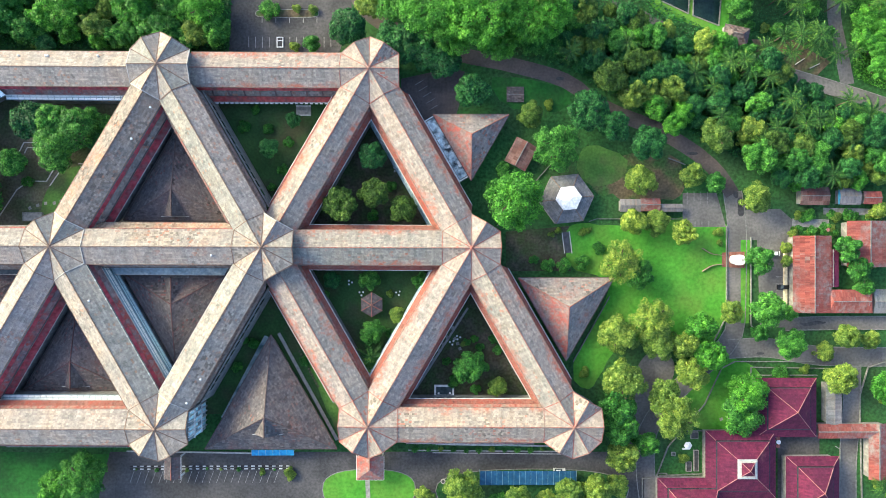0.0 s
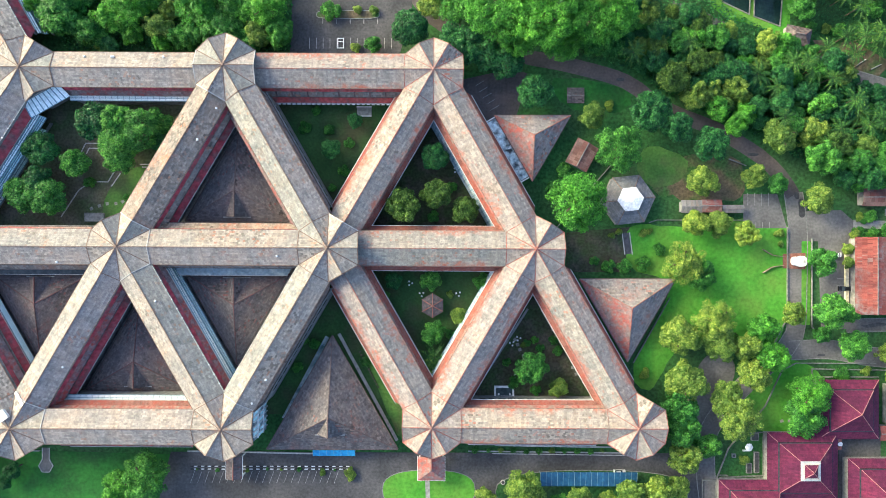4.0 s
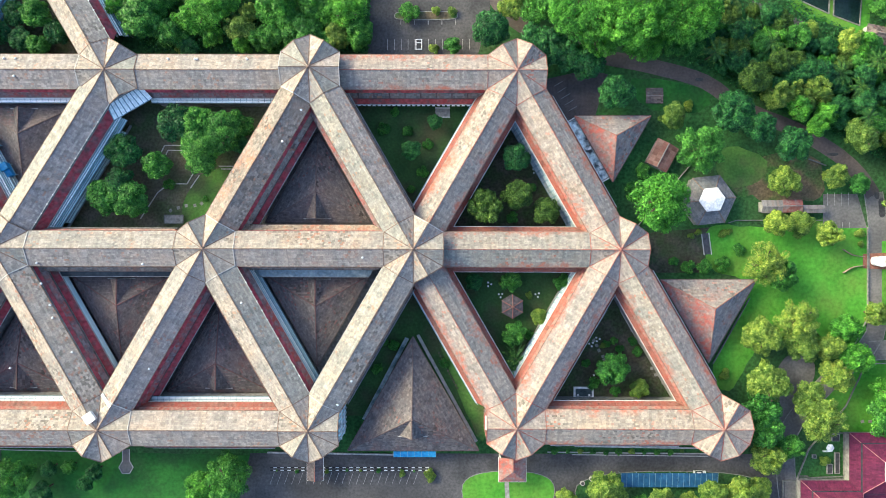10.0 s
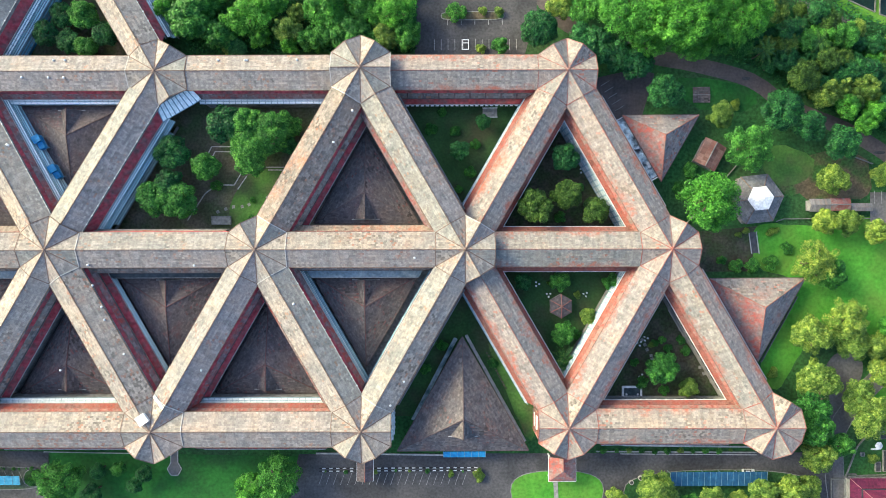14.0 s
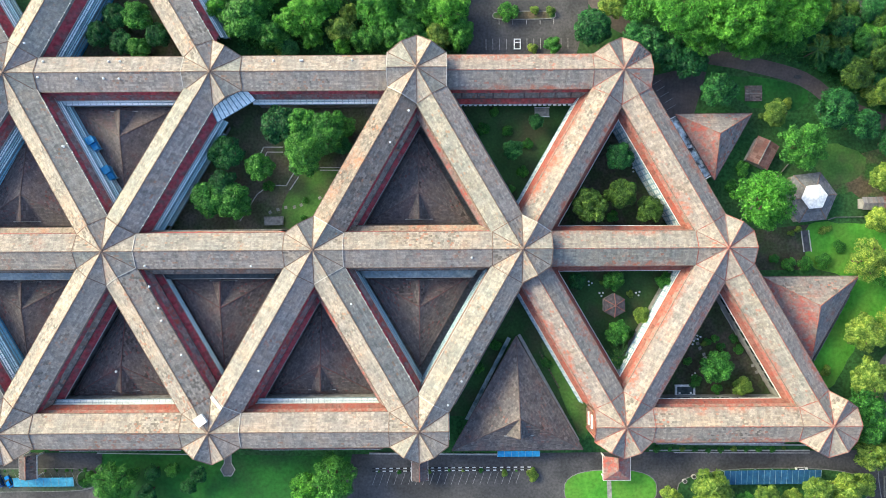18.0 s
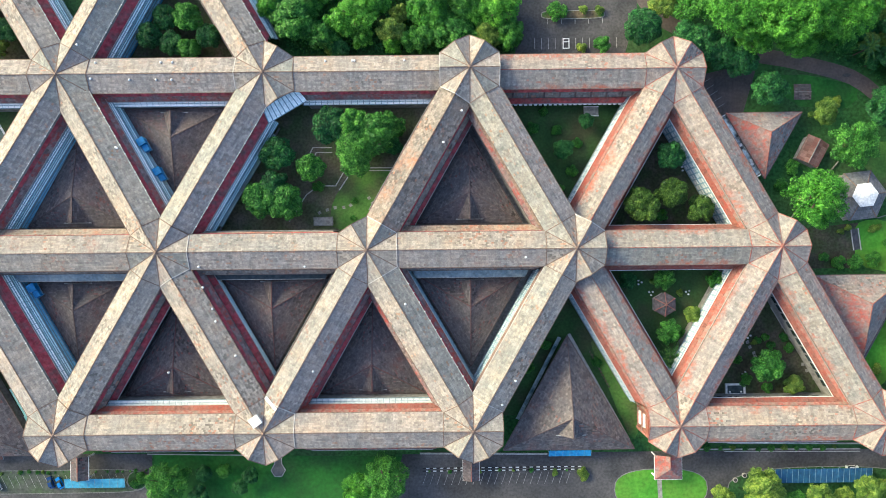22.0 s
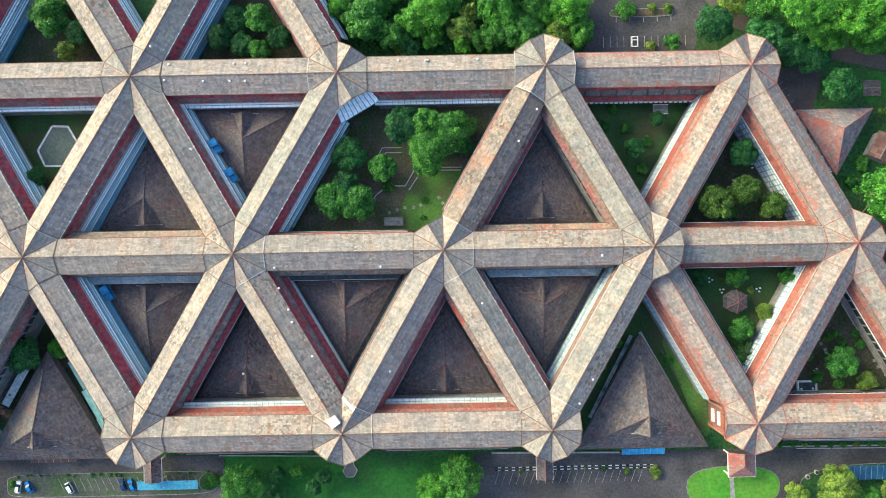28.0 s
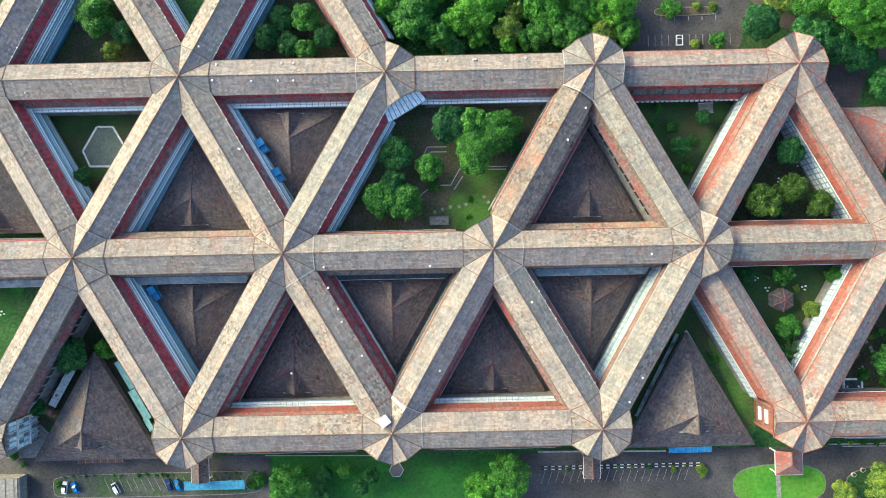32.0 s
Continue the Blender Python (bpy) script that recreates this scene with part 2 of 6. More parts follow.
CAP_RED = mottled("red_ridge_cap", (0.25, 0.066, 0.052), (0.31, 0.155, 0.125), 1.2, 0.8, (0.2, 0.16, 0.14), 0.3)
CAP_PINK = mottled("pale_pink_hip_cap", (0.211, 0.081, 0.0972), (0.308, 0.162, 0.162), 1.2, 0.7)
CAP_DARK = mottled("dark_ridge_cap", (0.113, 0.081, 0.0689), (0.227, 0.162, 0.13), 1.2, 0.85)
CAP_PALE = mottled("pale_ridge_cap", (0.324, 0.316, 0.3), (0.486, 0.47, 0.446), 1.0, 0.8)
WALL = mottled("grey_stained_render", (0.162, 0.162, 0.162), (0.275, 0.275, 0.267), 0.5, 0.9)
PALE_GREY = mottled("pale_grey_paint", (0.324, 0.348, 0.381), (0.421, 0.446, 0.47), 0.8, 0.6)
WHITE = mottled("white_paint", (0.64, 0.65, 0.66), (0.78, 0.78, 0.77), 0.8, 0.6)
GLASS = mottled("pale_glazing", (0.93, 0.97, 0.97), (0.97, 0.98, 0.98), 0.35, 0.12, fine_amp=0.03)
GLASS_BLUE = mottled("light_blue_glazing", (0.66, 0.9, 0.95), (0.82, 0.96, 0.98), 0.3, 0.12, fine_amp=0.04)
BLUE_GLASS = mottled("clear_blue_glazing", (0.22, 0.56, 0.8), (0.4, 0.74, 0.9), 0.25, 0.12, fine_amp=0.06)
DULL_GLASS = mottled("dull_blue_grey_glazing", (0.13, 0.19, 0.23), (0.24, 0.31, 0.35), 0.12, 0.35, (0.32, 0.37, 0.38), 0.3)
BLUE_WALL = mottled("blue_painted_wall", (0.0243, 0.178, 0.34), (0.0648, 0.292, 0.47), 0.3, 0.5)
SHUTTER = mottled("pale_grey_glazing", (0.486, 0.535, 0.551), (0.632, 0.664, 0.664), 0.5, 0.3, fine_amp=0.12)
AQUA = mottled("aqua_sheet", (0.55, 0.84, 0.9), (0.74, 0.92, 0.95), 0.4, 0.4)
MAROON_STRIP = mottled("dark_red_painted_strip", (0.3, 0.036, 0.054), (0.42, 0.075, 0.088), 0.6, 0.75, (0.19, 0.09, 0.09), 0.35, fine_scale=0.8, fine_amp=0.35)
RED_STRIP = mottled("bright_red_painted_strip", (0.36, 0.05, 0.05), (0.48, 0.1, 0.09), 0.5, 0.75, (0.22, 0.1, 0.09), 0.3, fine_scale=0.9, fine_amp=0.3)
HIP_DARK = mottled("dark_hip_cap", (0.081, 0.0607, 0.0607), (0.154, 0.113, 0.105), 0.8, 0.85)
HIP_RED = mottled("faded_red_hip_cap", (0.081, 0.0607, 0.0607), (0.162, 0.0689, 0.0689), 0.35, 0.85)
# darker brown copy of the asphalt: tree shade is put into its colour
SHADED_ASPHALT = mottled("shade_darkened_asphalt", (0.0567, 0.0502, 0.0502), (0.0932, 0.081, 0.081), 0.1, 0.8, (0.121, 0.0972, 0.0891), 0.07, bumps=0.2)
DARK_GLASS = mottled("dark_window_glass", (0.0243, 0.0365, 0.0446), (0.0486, 0.0648, 0.0729), 0.5, 0.12)
BAR = mottled("blue_grey_glazing_bar", (0.162, 0.267, 0.324), (0.259, 0.365, 0.421), 2.0, 0.5)
BLUE = mottled("blue_sheet", (0.0162, 0.162, 0.405), (0.0405, 0.259, 0.502), 0.6, 0.5)
CYAN = mottled("light_blue_sheet", (0.0405, 0.235, 0.405), (0.0891, 0.34, 0.486), 0.6, 0.45)
CONCRETE = mottled("weathered_concrete", (0.178, 0.178, 0.17), (0.308, 0.3, 0.283), 0.8, 0.9)
KERB = mottled("kerb_stone", (0.13, 0.138, 0.13), (0.243, 0.243, 0.227), 1.0, 0.9)
ASPHALT = mottled("worn_asphalt", (0.095, 0.092, 0.09), (0.145, 0.14, 0.136), 0.12, 0.85, (0.18, 0.17, 0.162), 0.06, bumps=0.15)
# worn asphalt toned down: building shade over the forecourts is painted in
FORECOURT = mottled("worn_and_shaded_asphalt", (0.0446, 0.0446, 0.047), (0.0689, 0.068, 0.0705), 0.1, 0.8, (0.105, 0.101, 0.101), 0.05, bumps=0.2, fine_amp=0.3)
PAINT = mottled("road_paint", (0.2, 0.2, 0.2), (0.36, 0.36, 0.35), 1.5, 0.8)
GRASS = mottled("rough_grass", (0.0194, 0.077, 0.0203), (0.0405, 0.13, 0.0292), 0.09, 0.95, (0.0365, 0.081, 0.0284), 0.05, bumps=0.5, fine_scale=0.9, fine_amp=0.45)
LAWN = mottled("mown_lawn", (0.05, 0.21, 0.016), (0.1, 0.33, 0.03), 0.1, 0.95, (0.11, 0.24, 0.03), 0.06, bumps=0.5, fine_scale=0.8, fine_amp=0.2)
# darker copy of the mown lawn; the shade on it is part of the colour
SHADED_LAWN = mottled("shade_darkened_lawn", (0.0146, 0.0891, 0.0146), (0.0365, 0.17, 0.0243), 0.06, 0.95, (0.0243, 0.081, 0.0203), 0.09, bumps=0.5, fine_scale=0.8, fine_amp=0.25)
COURT_LAWN = mottled("light_court_lawn", (0.0486, 0.13, 0.0243), (0.0972, 0.211, 0.0405), 0.12, 0.95, (0.081, 0.113, 0.0405), 0.1, bumps=0.3)
# court grass, coloured darker to carry the shade between the wings
COURT_GRASS = mottled("court_grass_dark_for_shade", (0.0243, 0.0648, 0.0203), (0.0446, 0.105, 0.0284), 0.12, 0.95, (0.0567, 0.0648, 0.0324), 0.08, bumps=0.4)
SOIL = mottled("court_soil_and_moss", (0.0405, 0.0365, 0.0243), (0.0405, 0.0729, 0.0243), 0.12, 0.95, (0.0729, 0.0648, 0.0486), 0.2, bumps=0.4, fine_amp=0.4)
THIN_GRASS = mottled("thin_grass_on_earth", (0.081, 0.077, 0.0486), (0.0689, 0.105, 0.0405), 0.1, 0.95, (0.121, 0.109, 0.081), 0.12, bumps=0.4, fine_amp=0.35)
BROWN = mottled("bare_earth", (0.081, 0.0689, 0.0405), (0.138, 0.105, 0.0648), 0.3, 0.95, (0.0405, 0.113, 0.0243), 0.12, fine_amp=0.4)
WATER = mottled("dark_pond_water", (0.00972, 0.0243, 0.0243), (0.0162, 0.0365, 0.0324), 0.2, 0.06)
POOL_WATER = mottled("grey_basin_water", (0.0365, 0.0567, 0.0648), (0.0648, 0.0891, 0.0972), 0.5, 0.08)
BAY = mottled("mossy_bay_paving", (0.0607, 0.0729, 0.0567), (0.0972, 0.105, 0.0891), 0.25, 0.9, (0.0567, 0.0972, 0.0405), 0.12, fine_amp=0.3)
BARK = mottled("bark", (0.0648, 0.0486, 0.0365), (0.13, 0.0972, 0.0729), 2.0, 0.95)
COURT_GREEN = mottled("grey_green_court_paint", (0.1, 0.14, 0.12), (0.14, 0.18, 0.155), 0.4, 0.8)
BRICK_RED = mottled("red_paving", (0.211, 0.081, 0.0567), (0.292, 0.13, 0.0891), 1.0, 0.9)
TYRE = mottled("black_rubber", (0.0162, 0.0162, 0.0162), (0.0243, 0.0243, 0.0243), 2.0, 0.8)
LEAF_DARK = leaf_material("dark_leaves", (0.00976, 0.0567, 0.0211), (0.0259, 0.134, 0.0405), (0.0648, 0.243, 0.0607))
LEAF_MID = leaf_material("green_leaves", (0.0199, 0.101, 0.0178), (0.0664, 0.243, 0.0373), (0.149, 0.413, 0.0689))
# dark olive holds the shade of the court gardens in the leaf colour
LEAF_SHADED_OLIVE = leaf_material("shade_darkened_olive_leaves", (0.024, 0.065, 0.012), (0.065, 0.145, 0.024), (0.15, 0.26, 0.045))
LEAF_YEL = leaf_material("yellow_green_leaves", (0.0729, 0.15, 0.0227), (0.17, 0.292, 0.0446), (0.308, 0.413, 0.0972))
LEAF_BRI = leaf_material("bright_green_leaves", (0.0306, 0.13, 0.014), (0.085, 0.31, 0.03), (0.17, 0.46, 0.055))
LEAF_PALM = leaf_material("palm_fronds", (0.02, 0.08, 0.018), (0.055, 0.16, 0.03), (0.15, 0.28, 0.045))


# ---- mesh helpers ----
def mesh(name, verts, faces, mat):
    me = bpy.data.meshes.new(name)
    me.from_pydata([tuple(v) for v in verts], [], faces)
    me.materials.append(mat)
    me.update()
    return me


def add(a, b):
    n = len(a[0])
    return a[0] + b[0], a[1] + [tuple(i + n for i in f) for f in b[1]]


def join(*ms):
    out = ([], [])
    for m in ms:
        out = add(out, m)
    return out


def slab(pts, th):
    """A plate: its top polygon (counted anticlockwise from above) and its thickness."""
    n = len(pts)
    v = [tuple(p) for p in pts] + [(p[0], p[1], p[2] - th) for p in pts]
    return v, [tuple(range(n)), tuple(range(2 * n - 1, n - 1, -1))] + [(i, n + i, n + (i + 1) % n, (i + 1) % n) for i in range(n)]


def box(x0, y0, z0, x1, y1, z1):
    return slab([(x0, y0, z1), (x1, y0, z1), (x1, y1, z1), (x0, y1, z1)], z1 - z0)


def beam(a, b, w, h):
    """A bar of width w from a to b; its top runs h above the line."""
    a, b = Vector(a), Vector(b)
    s = (b - a).cross(Vector((0, 0, 1)))
    s = s.normalized() * w / 2 if s.length > 1e-6 else Vector((w / 2, 0, 0))
    up = Vector((0, 0, h))
    return slab([a - s * -1 + up, b + s + up, b - s + up, a - s + up], h * 2)


def prism(cx, cy, z0, z1, r, n, turn=0.0, taper=1.0):
    v = []
    for z, q in ((z0, r), (z1, r * taper)):
        v += [(cx + q * math.cos(turn + 2 * math.pi * i / n), cy + q * math.sin(turn + 2 * math.pi * i / n), z) for i in range(n)]
    f = [tuple(range(n - 1, -1, -1)), tuple(range(n, 2 * n))] + [(i, (i + 1) % n, n + (i + 1) % n, n + i) for i in range(n)]
    return v, f


def dome(cx, cy, z0, r, flat=1.0, n=12, rings=5):
    v, f = [], []
    for k in range(rings):
        a = math.pi / 2 * k / rings
        v += [(cx + r * math.cos(a) * math.cos(2 * math.pi * i / n), cy + r * math.cos(a) * math.sin(2 * math.pi * i / n), z0 + flat * r * math.sin(a)) for i in range(n)]
    v.append((cx, cy, z0 + flat * r))
    for k in range(rings - 1):
        f += [(k * n + i, k * n + (i + 1) % n, (k + 1) * n + (i + 1) % n, (k + 1) * n + i) for i in range(n)]
    f += [((rings - 1) * n + i, (rings - 1) * n + (i + 1) % n, rings * n) for i in range(n)]
    f.append(tuple(range(n - 1, -1, -1)))
    return v, f


def part(name, m, mat, parent, label="", at=None):
    me = m if isinstance(m, bpy.types.Mesh) else mesh(name, m[0], m[1], mat)
    ob = new(name, me)
    ob.parent = parent
    if at is not None:
        ob.matrix_basis = at
    return tagged(ob, label)


def thing(name, m, label, category, group="", kind=""):
    ob = new(name)
    ob.empty_display_size = 0.5
    ob.matrix_basis = m
    return tagged(ob, label, category, group, kind)


def solid(name, m, mat, label, category, group="", kind="", at=None):
    ob = new(name, mesh(name, m[0], m[1], mat))
    if at is not None:
        ob.matrix_basis = at
    return tagged(ob, label, category, group, kind)


# ---- ground ----
def ground_sheet():
    n, v, f = 24, [], []
    xs = [-3000, -1200, -600] + [-420 + 40 * i for i in range(19)] + [600, 1200, 3000]
    ys = [-3000, -1200, -500] + [-200 + 40 * i for i in range(11)] + [500, 1200, 3000]
    for y in ys:
        for x in xs:
            v.append((x, y, -0.02))
    w = len(xs)
    for j in range(len(ys) - 1):
        for i in range(w - 1):
            f.append((j * w + i, j * w + i + 1, (j + 1) * w + i + 1, (j + 1) * w + i))
    return solid("ground", (v, f), GRASS, "rough dark green grass with bare patches", "ground", kind="structure")


ground_sheet()


LAYER = [0]


def patch(name, pts, z, mat, label, category, th=0.15):
    LAYER[0] += 1
    z = z + 0.0006 * LAYER[0]
    return solid(name, slab([(x, y, z) for x, y in pts], th), mat, label, category, kind="structure")


def wobbly(pts, step=3.0, amp=1.1, seed=1):
    """A closed outline with rounded, uneven edges."""
    out, n = [], len(pts)
    ring = [Vector((*p, 0)) for p in pts]
    for i in range(n):
        p0, p1, p2, p3 = ring[i - 1], ring[i], ring[(i + 1) % n], ring[(i + 2) % n]
        m = max(2, int((p2 - p1).length / step))
        for k in range(m):
            t = k / m
            q = 0.5 * (2 * p1 + (p2 - p0) * t + (2 * p0 - 5 * p1 + 4 * p2 - p3) * t * t + (3 * p1 - p0 - 3 * p2 + p3) * t ** 3)
            out.append((q.x + amp * noise.noise(q * 0.23 + Vector((seed, 0, 0))), q.y + amp * noise.noise(q * 0.23 + Vector((0, seed, 7)))))
    return out


def smooth_line(pts, step=4.0):
    """A rounded line through the given corners."""
    pts = [Vector((*p, 0)) for p in pts]
    out = []
    ext = [pts[0] * 2 - pts[1]] + pts + [pts[-1] * 2 - pts[-2]]
    for i in range(1, len(ext) - 2):
        p0, p1, p2, p3 = ext[i - 1:i + 3]
        n = max(2, int((p2 - p1).length / step))
        for k in range(n):
            t = k / n
            out.append(0.5 * (2 * p1 + (p2 - p0) * t + (2 * p0 - 5 * p1 + 4 * p2 - p3) * t * t + (3 * p1 - p0 - 3 * p2 + p3) * t ** 3))
    return out + [pts[-1]]


def ribbon(line, off0, off1, z0, z1):
    """A strip between two offsets from a line, as a plate from z0 up to z1."""
    v, f, n = [], [], len(line)
    for i, p in enumerate(line):
        d = (line[min(i + 1, n - 1)] - line[max(i - 1, 0)]).normalized()
        s = Vector((-d.y, d.x, 0))
        for o in (off0, off1):
            for z in (z0, z1):
                v.append((p.x + s.x * o, p.y + s.y * o, z))
    for i in range(n - 1):
        a, b = 4 * i, 4 * i + 4
        f += [(a + 1, b + 1, b + 3, a + 3), (a, a + 2, b + 2, b), (a, b, b + 1, a + 1), (a + 2, a + 3, b + 3, b + 2)]
    f += [(0, 1, 3, 2), (4 * n - 4, 4 * n - 2, 4 * n - 1, 4 * n - 3)]
    return v, f


def road(name, pts, width, z=0.04, kerbs=True, mat=ASPHALT, label="worn grey asphalt lane"):
    line = smooth_line(pts)
    r = solid(name, ribbon(line, -width / 2, width / 2, -0.1, z), mat, label, "road", kind="structure")
    if kerbs:
        for s in (-1, 1):
            k = ribbon(line, s * width / 2, s * (width / 2 + 0.3), -0.1, 0.14)
            part("kerb", k, KERB, r)
    return r


def outline_kerb(parent, pts, w=0.3, top=0.15):
    for i, p in enumerate(pts):
        q = pts[(i + 1) % len(pts)]
        part("kerb", beam((*p, 0.0), (*q, 0.0), w, top), KERB, parent)


# roads on the east side
road("road_east", [(76.2, -94.1), (74.6, -79.8), (75.8, -65.4), (86.5, -51.1), (99.3, -39.2), (106.7, -30.6), (107.9, -12.1), (107.9, 8.4), (106.3, 20.7)], 6.4)
road("road_north", [(106.3, 19.9), (102.0, 26.5), (94.1, 34.1), (79.1, 43.3), (68.0, 47.8), (57.1, 52.7), (45.4, 61.1), (24.9, 67.0), (8.6, 70.2), (-7.8, 75.9), (-24.2, 84.1), (-34.4, 98.3)], 5.4, z=0.05, kerbs=False, mat=SHADED_ASPHALT, label="asphalt lane darkened for the shade of trees")
road("road_cross", [(105.0, -36.3), (119.5, -35.9), (138.0, -38.8), (169.0, -39.3)], 6.5, z=0.05)
road("road_lane", [(125.6, -27.3), (144.2, -26.9), (169.0, -26.9)], 4.5, z=0.03)
road("road_northeast", [(109.5, 70.2), (124.6, 64.0), (140.6, 59.2), (153.5, 55.2), (169.0, 50.2)], 4.9)
road("road_north_track", [(143.8, 96.8), (143.4, 84.5), (145.9, 72.1), (148.3, 59.8)], 5.0, z=0.05, kerbs=False)
road("road_south_east", [(150.0, -40.9), (149.6, -61.4), (148.3, -77.9), (148.3, -96.4)], 6.0, z=0.03)
road("road_track", [(61.9, 88.4), (74.2, 84.3), (84.5, 78.2)], 4.0, z=0.03, kerbs=False)
patch("yard", [(109.2, 14.2), (109.2, 3.3), (131.8, 3.3), (131.8, 7.4), (123.6, 14.6)], 0.06, ASPHALT, "patched asphalt yard", "yard")
patch("car_park_east", [(115.3, 4.3), (116.4, -28.5), (128.1, -28.5), (128.1, 4.3)], 0.045, ASPHALT, "grey asphalt car park", "car park")
patch("car_park_upper", [(88.2, 20.3), (88.2, 8.0), (104.0, 8.0), (100.5, 20.3)], 0.045, ASPHALT, "grey asphalt car park", "car park")
patch("car_park_north", [(-74.8, 102.3), (-76.2, 70.7), (-36.4, 70.7), (-31.9, 86.1), (-31.9, 102.4)], 0.05, FORECOURT, "dark asphalt car park", "car park")
patch("car_park_corner", [(-14.0, 61.6), (-13.5, 37.0), (2.4, 37.0), (10.6, 63.7), (4.5, 65.7)], 0.045, SHADED_ASPHALT, "dark asphalt yard beside the wing", "car park")
# the forecourt along the south front
patch("forecourt_east", [(-119.0, -73.2), (-124.0, -93.6), (74.2, -94.1), (74.2, -73.6)], 0.05, FORECOURT, "wide grey asphalt forecourt", "road")
patch("forecourt_west", [(-324.2, -70.2), (-324.7, -88.2), (-210.3, -91.1), (-209.8, -71.8)], 0.05, FORECOURT, "wide grey asphalt forecourt", "road")
patch("forecourt_link", [(-303.1, -47.7), (-320.1, -71.9), (-285.3, -74.8), (-289.1, -62.4)], 0.03, CONCRETE, "pale concrete apron", "pavement")

# lawns
def lawn(pts, label="bright mown lawn", z=0.03, mat=LAWN, kerb=False, soft=True):
    pts = pts if kerb or not soft else wobbly(pts)
    p = patch("lawn", pts, z, mat, label, "lawn")
    if kerb:
        outline_kerb(p, pts)
    return p


lawn([(47.5, 8.4), (47.5, -5.9), (61.9, -12.1), (57.8, -24.4), (68.0, -32.6), (94.8, -34.7), (103.4, -26.5), (103.8, 9.4), (66.0, 8.4)])
lawn([(62.9, -16.2), (48.5, -42.8), (53.7, -51.0), (60.8, -40.8), (67.0, -26.5)])
lawn([(51.6, 36.7), (50.0, 28.9), (55.7, 22.8), (65.2, 25.2), (68.0, 32.0), (60.8, 36.7)], "thin shaded lawn beside the pavilion", mat=COURT_LAWN)
lawn([(18.8, 61.6), (24.9, 51.4), (43.4, 50.4), (47.5, 56.6), (31.1, 61.7)], "grass beside the lane, shade in its colour", mat=SHADED_LAWN)
lawn([(93.7, -40.8), (89.6, -62.4), (115.3, -65.5), (115.3, -43.9)], mat=LAWN)
lawn([(-209.3, -71.8), (-209.8, -91.1), (-114.6, -93.5), (-114.1, -74.2)], "mown lawn coloured deep green for shade", mat=SHADED_LAWN, soft=False)
lawn([(-322.5, -7.2), (-323.3, -34.9), (-310.7, -27.0), (-297.9, -7.9)], "deep green lawn", mat=SHADED_LAWN)
patch("verge", [(109.3, 3.0), (109.3, -27.0), (112.4, -27.0), (112.6, 3.0), (111.0, 4.6)], 0.05, LAWN, "bright grass verge between lane and car park", "verge")
BROWNS = [(57.8, 28.9), (57.8, 19.7), (86.5, 18.7), (86.5, 32.0), (72.1, 35.1)]
patch("bare_ground", wobbly(BROWNS, amp=2.0), 0.02, BROWN, "bare brown earth with thin grass", "ground")
patch("bare_ground", [(113.3, 76.2), (117.4, 69.0), (135.9, 61.8), (142.1, 68.0), (127.7, 76.2)], 0.02, BROWN, "bare brown earth beside the lane", "ground")
patch("bare_ground", [(23.9, 6.3), (23.9, -8.0), (47.5, -8.0), (47.5, 8.4)], 0.02, SOIL, "dark bare soil with thin grass", "ground")


def oval(x, y, a, b, n=28, p=2.6):
    return [(x + a * math.copysign(abs(math.cos(t)) ** (2 / p), math.cos(t)), y + b * math.copysign(abs(math.sin(t)) ** (2 / p), math.sin(t))) for t in [2 * math.pi * i / n for i in range(n)]]


isl = [oval(-25.6, -86.9, 16.8, 7.2), oval(33.5, -87.5, 35.0, 7.8), oval(-250.6, -81.4, 38.0, 4.2, p=6)]
lawn(isl[0], "vivid green oval lawn island", 0.12, kerb=True)
lawn(isl[1], "shrub-covered green island with kerb", 0.12, GRASS, kerb=True)
lawn(isl[2], "narrow parking bay island of worn mossy paving", 0.12, BAY, kerb=True)

# ---- the lattice of ridged wings ----
EDGE, SKEW = 69.67, radians(-0.24)
HIGH, LOW = 17.75, 14.5
E1 = Vector((math.cos(SKEW), math.sin(SKEW))) * EDGE
E2 = Vector((math.cos(SKEW + math.pi / 3), math.sin(SKEW + math.pi / 3))) * EDGE
ORIGIN = Vector((-58.9, 0.65))


def node(code):
    """Corner of the lattice: row letter A to D (north to south) and its number, m for minus."""
    row, i = code[0], int(code[1:].replace("m", "-"))
    if row == "C":
        return ORIGIN + E1 * (i - 3)
    if row == "B":
        return ORIGIN + E1 * (i - 3) + E2
    if row == "A":
        return ORIGIN + E1 * (i - 3) + E2 * 2 - E1 * 0
    return ORIGIN + E1 * (i - 4) - E2 + E1


LOWS = ("Bm1", "B0", "B1", "B3", "C4", "D4", "D5", "Am1", "A0")
REDS = ("B3", "C4", "D4", "D5")


def node_z(c):
    return LOW if c in LOWS else HIGH


FACET = {}


def facet_mesh(side, mat):
    """One of the twelve facets of a corner roof: apex, ridge end and valley end."""
    key = (side, mat.name)
    if key not in FACET:
        a = radians(30) * side
        p = [(0, 0, 0.4), (9.95, 0, 0.12), (11.4 * math.cos(a), 11.4 * math.sin(a), -2.3)]
        if side < 0:
            p = [p[0], p[2], p[1]]
        v, f = slab(p, 0.3)
        FACET[key] = mesh("roof_facet", v, f, mat)
    return FACET[key]


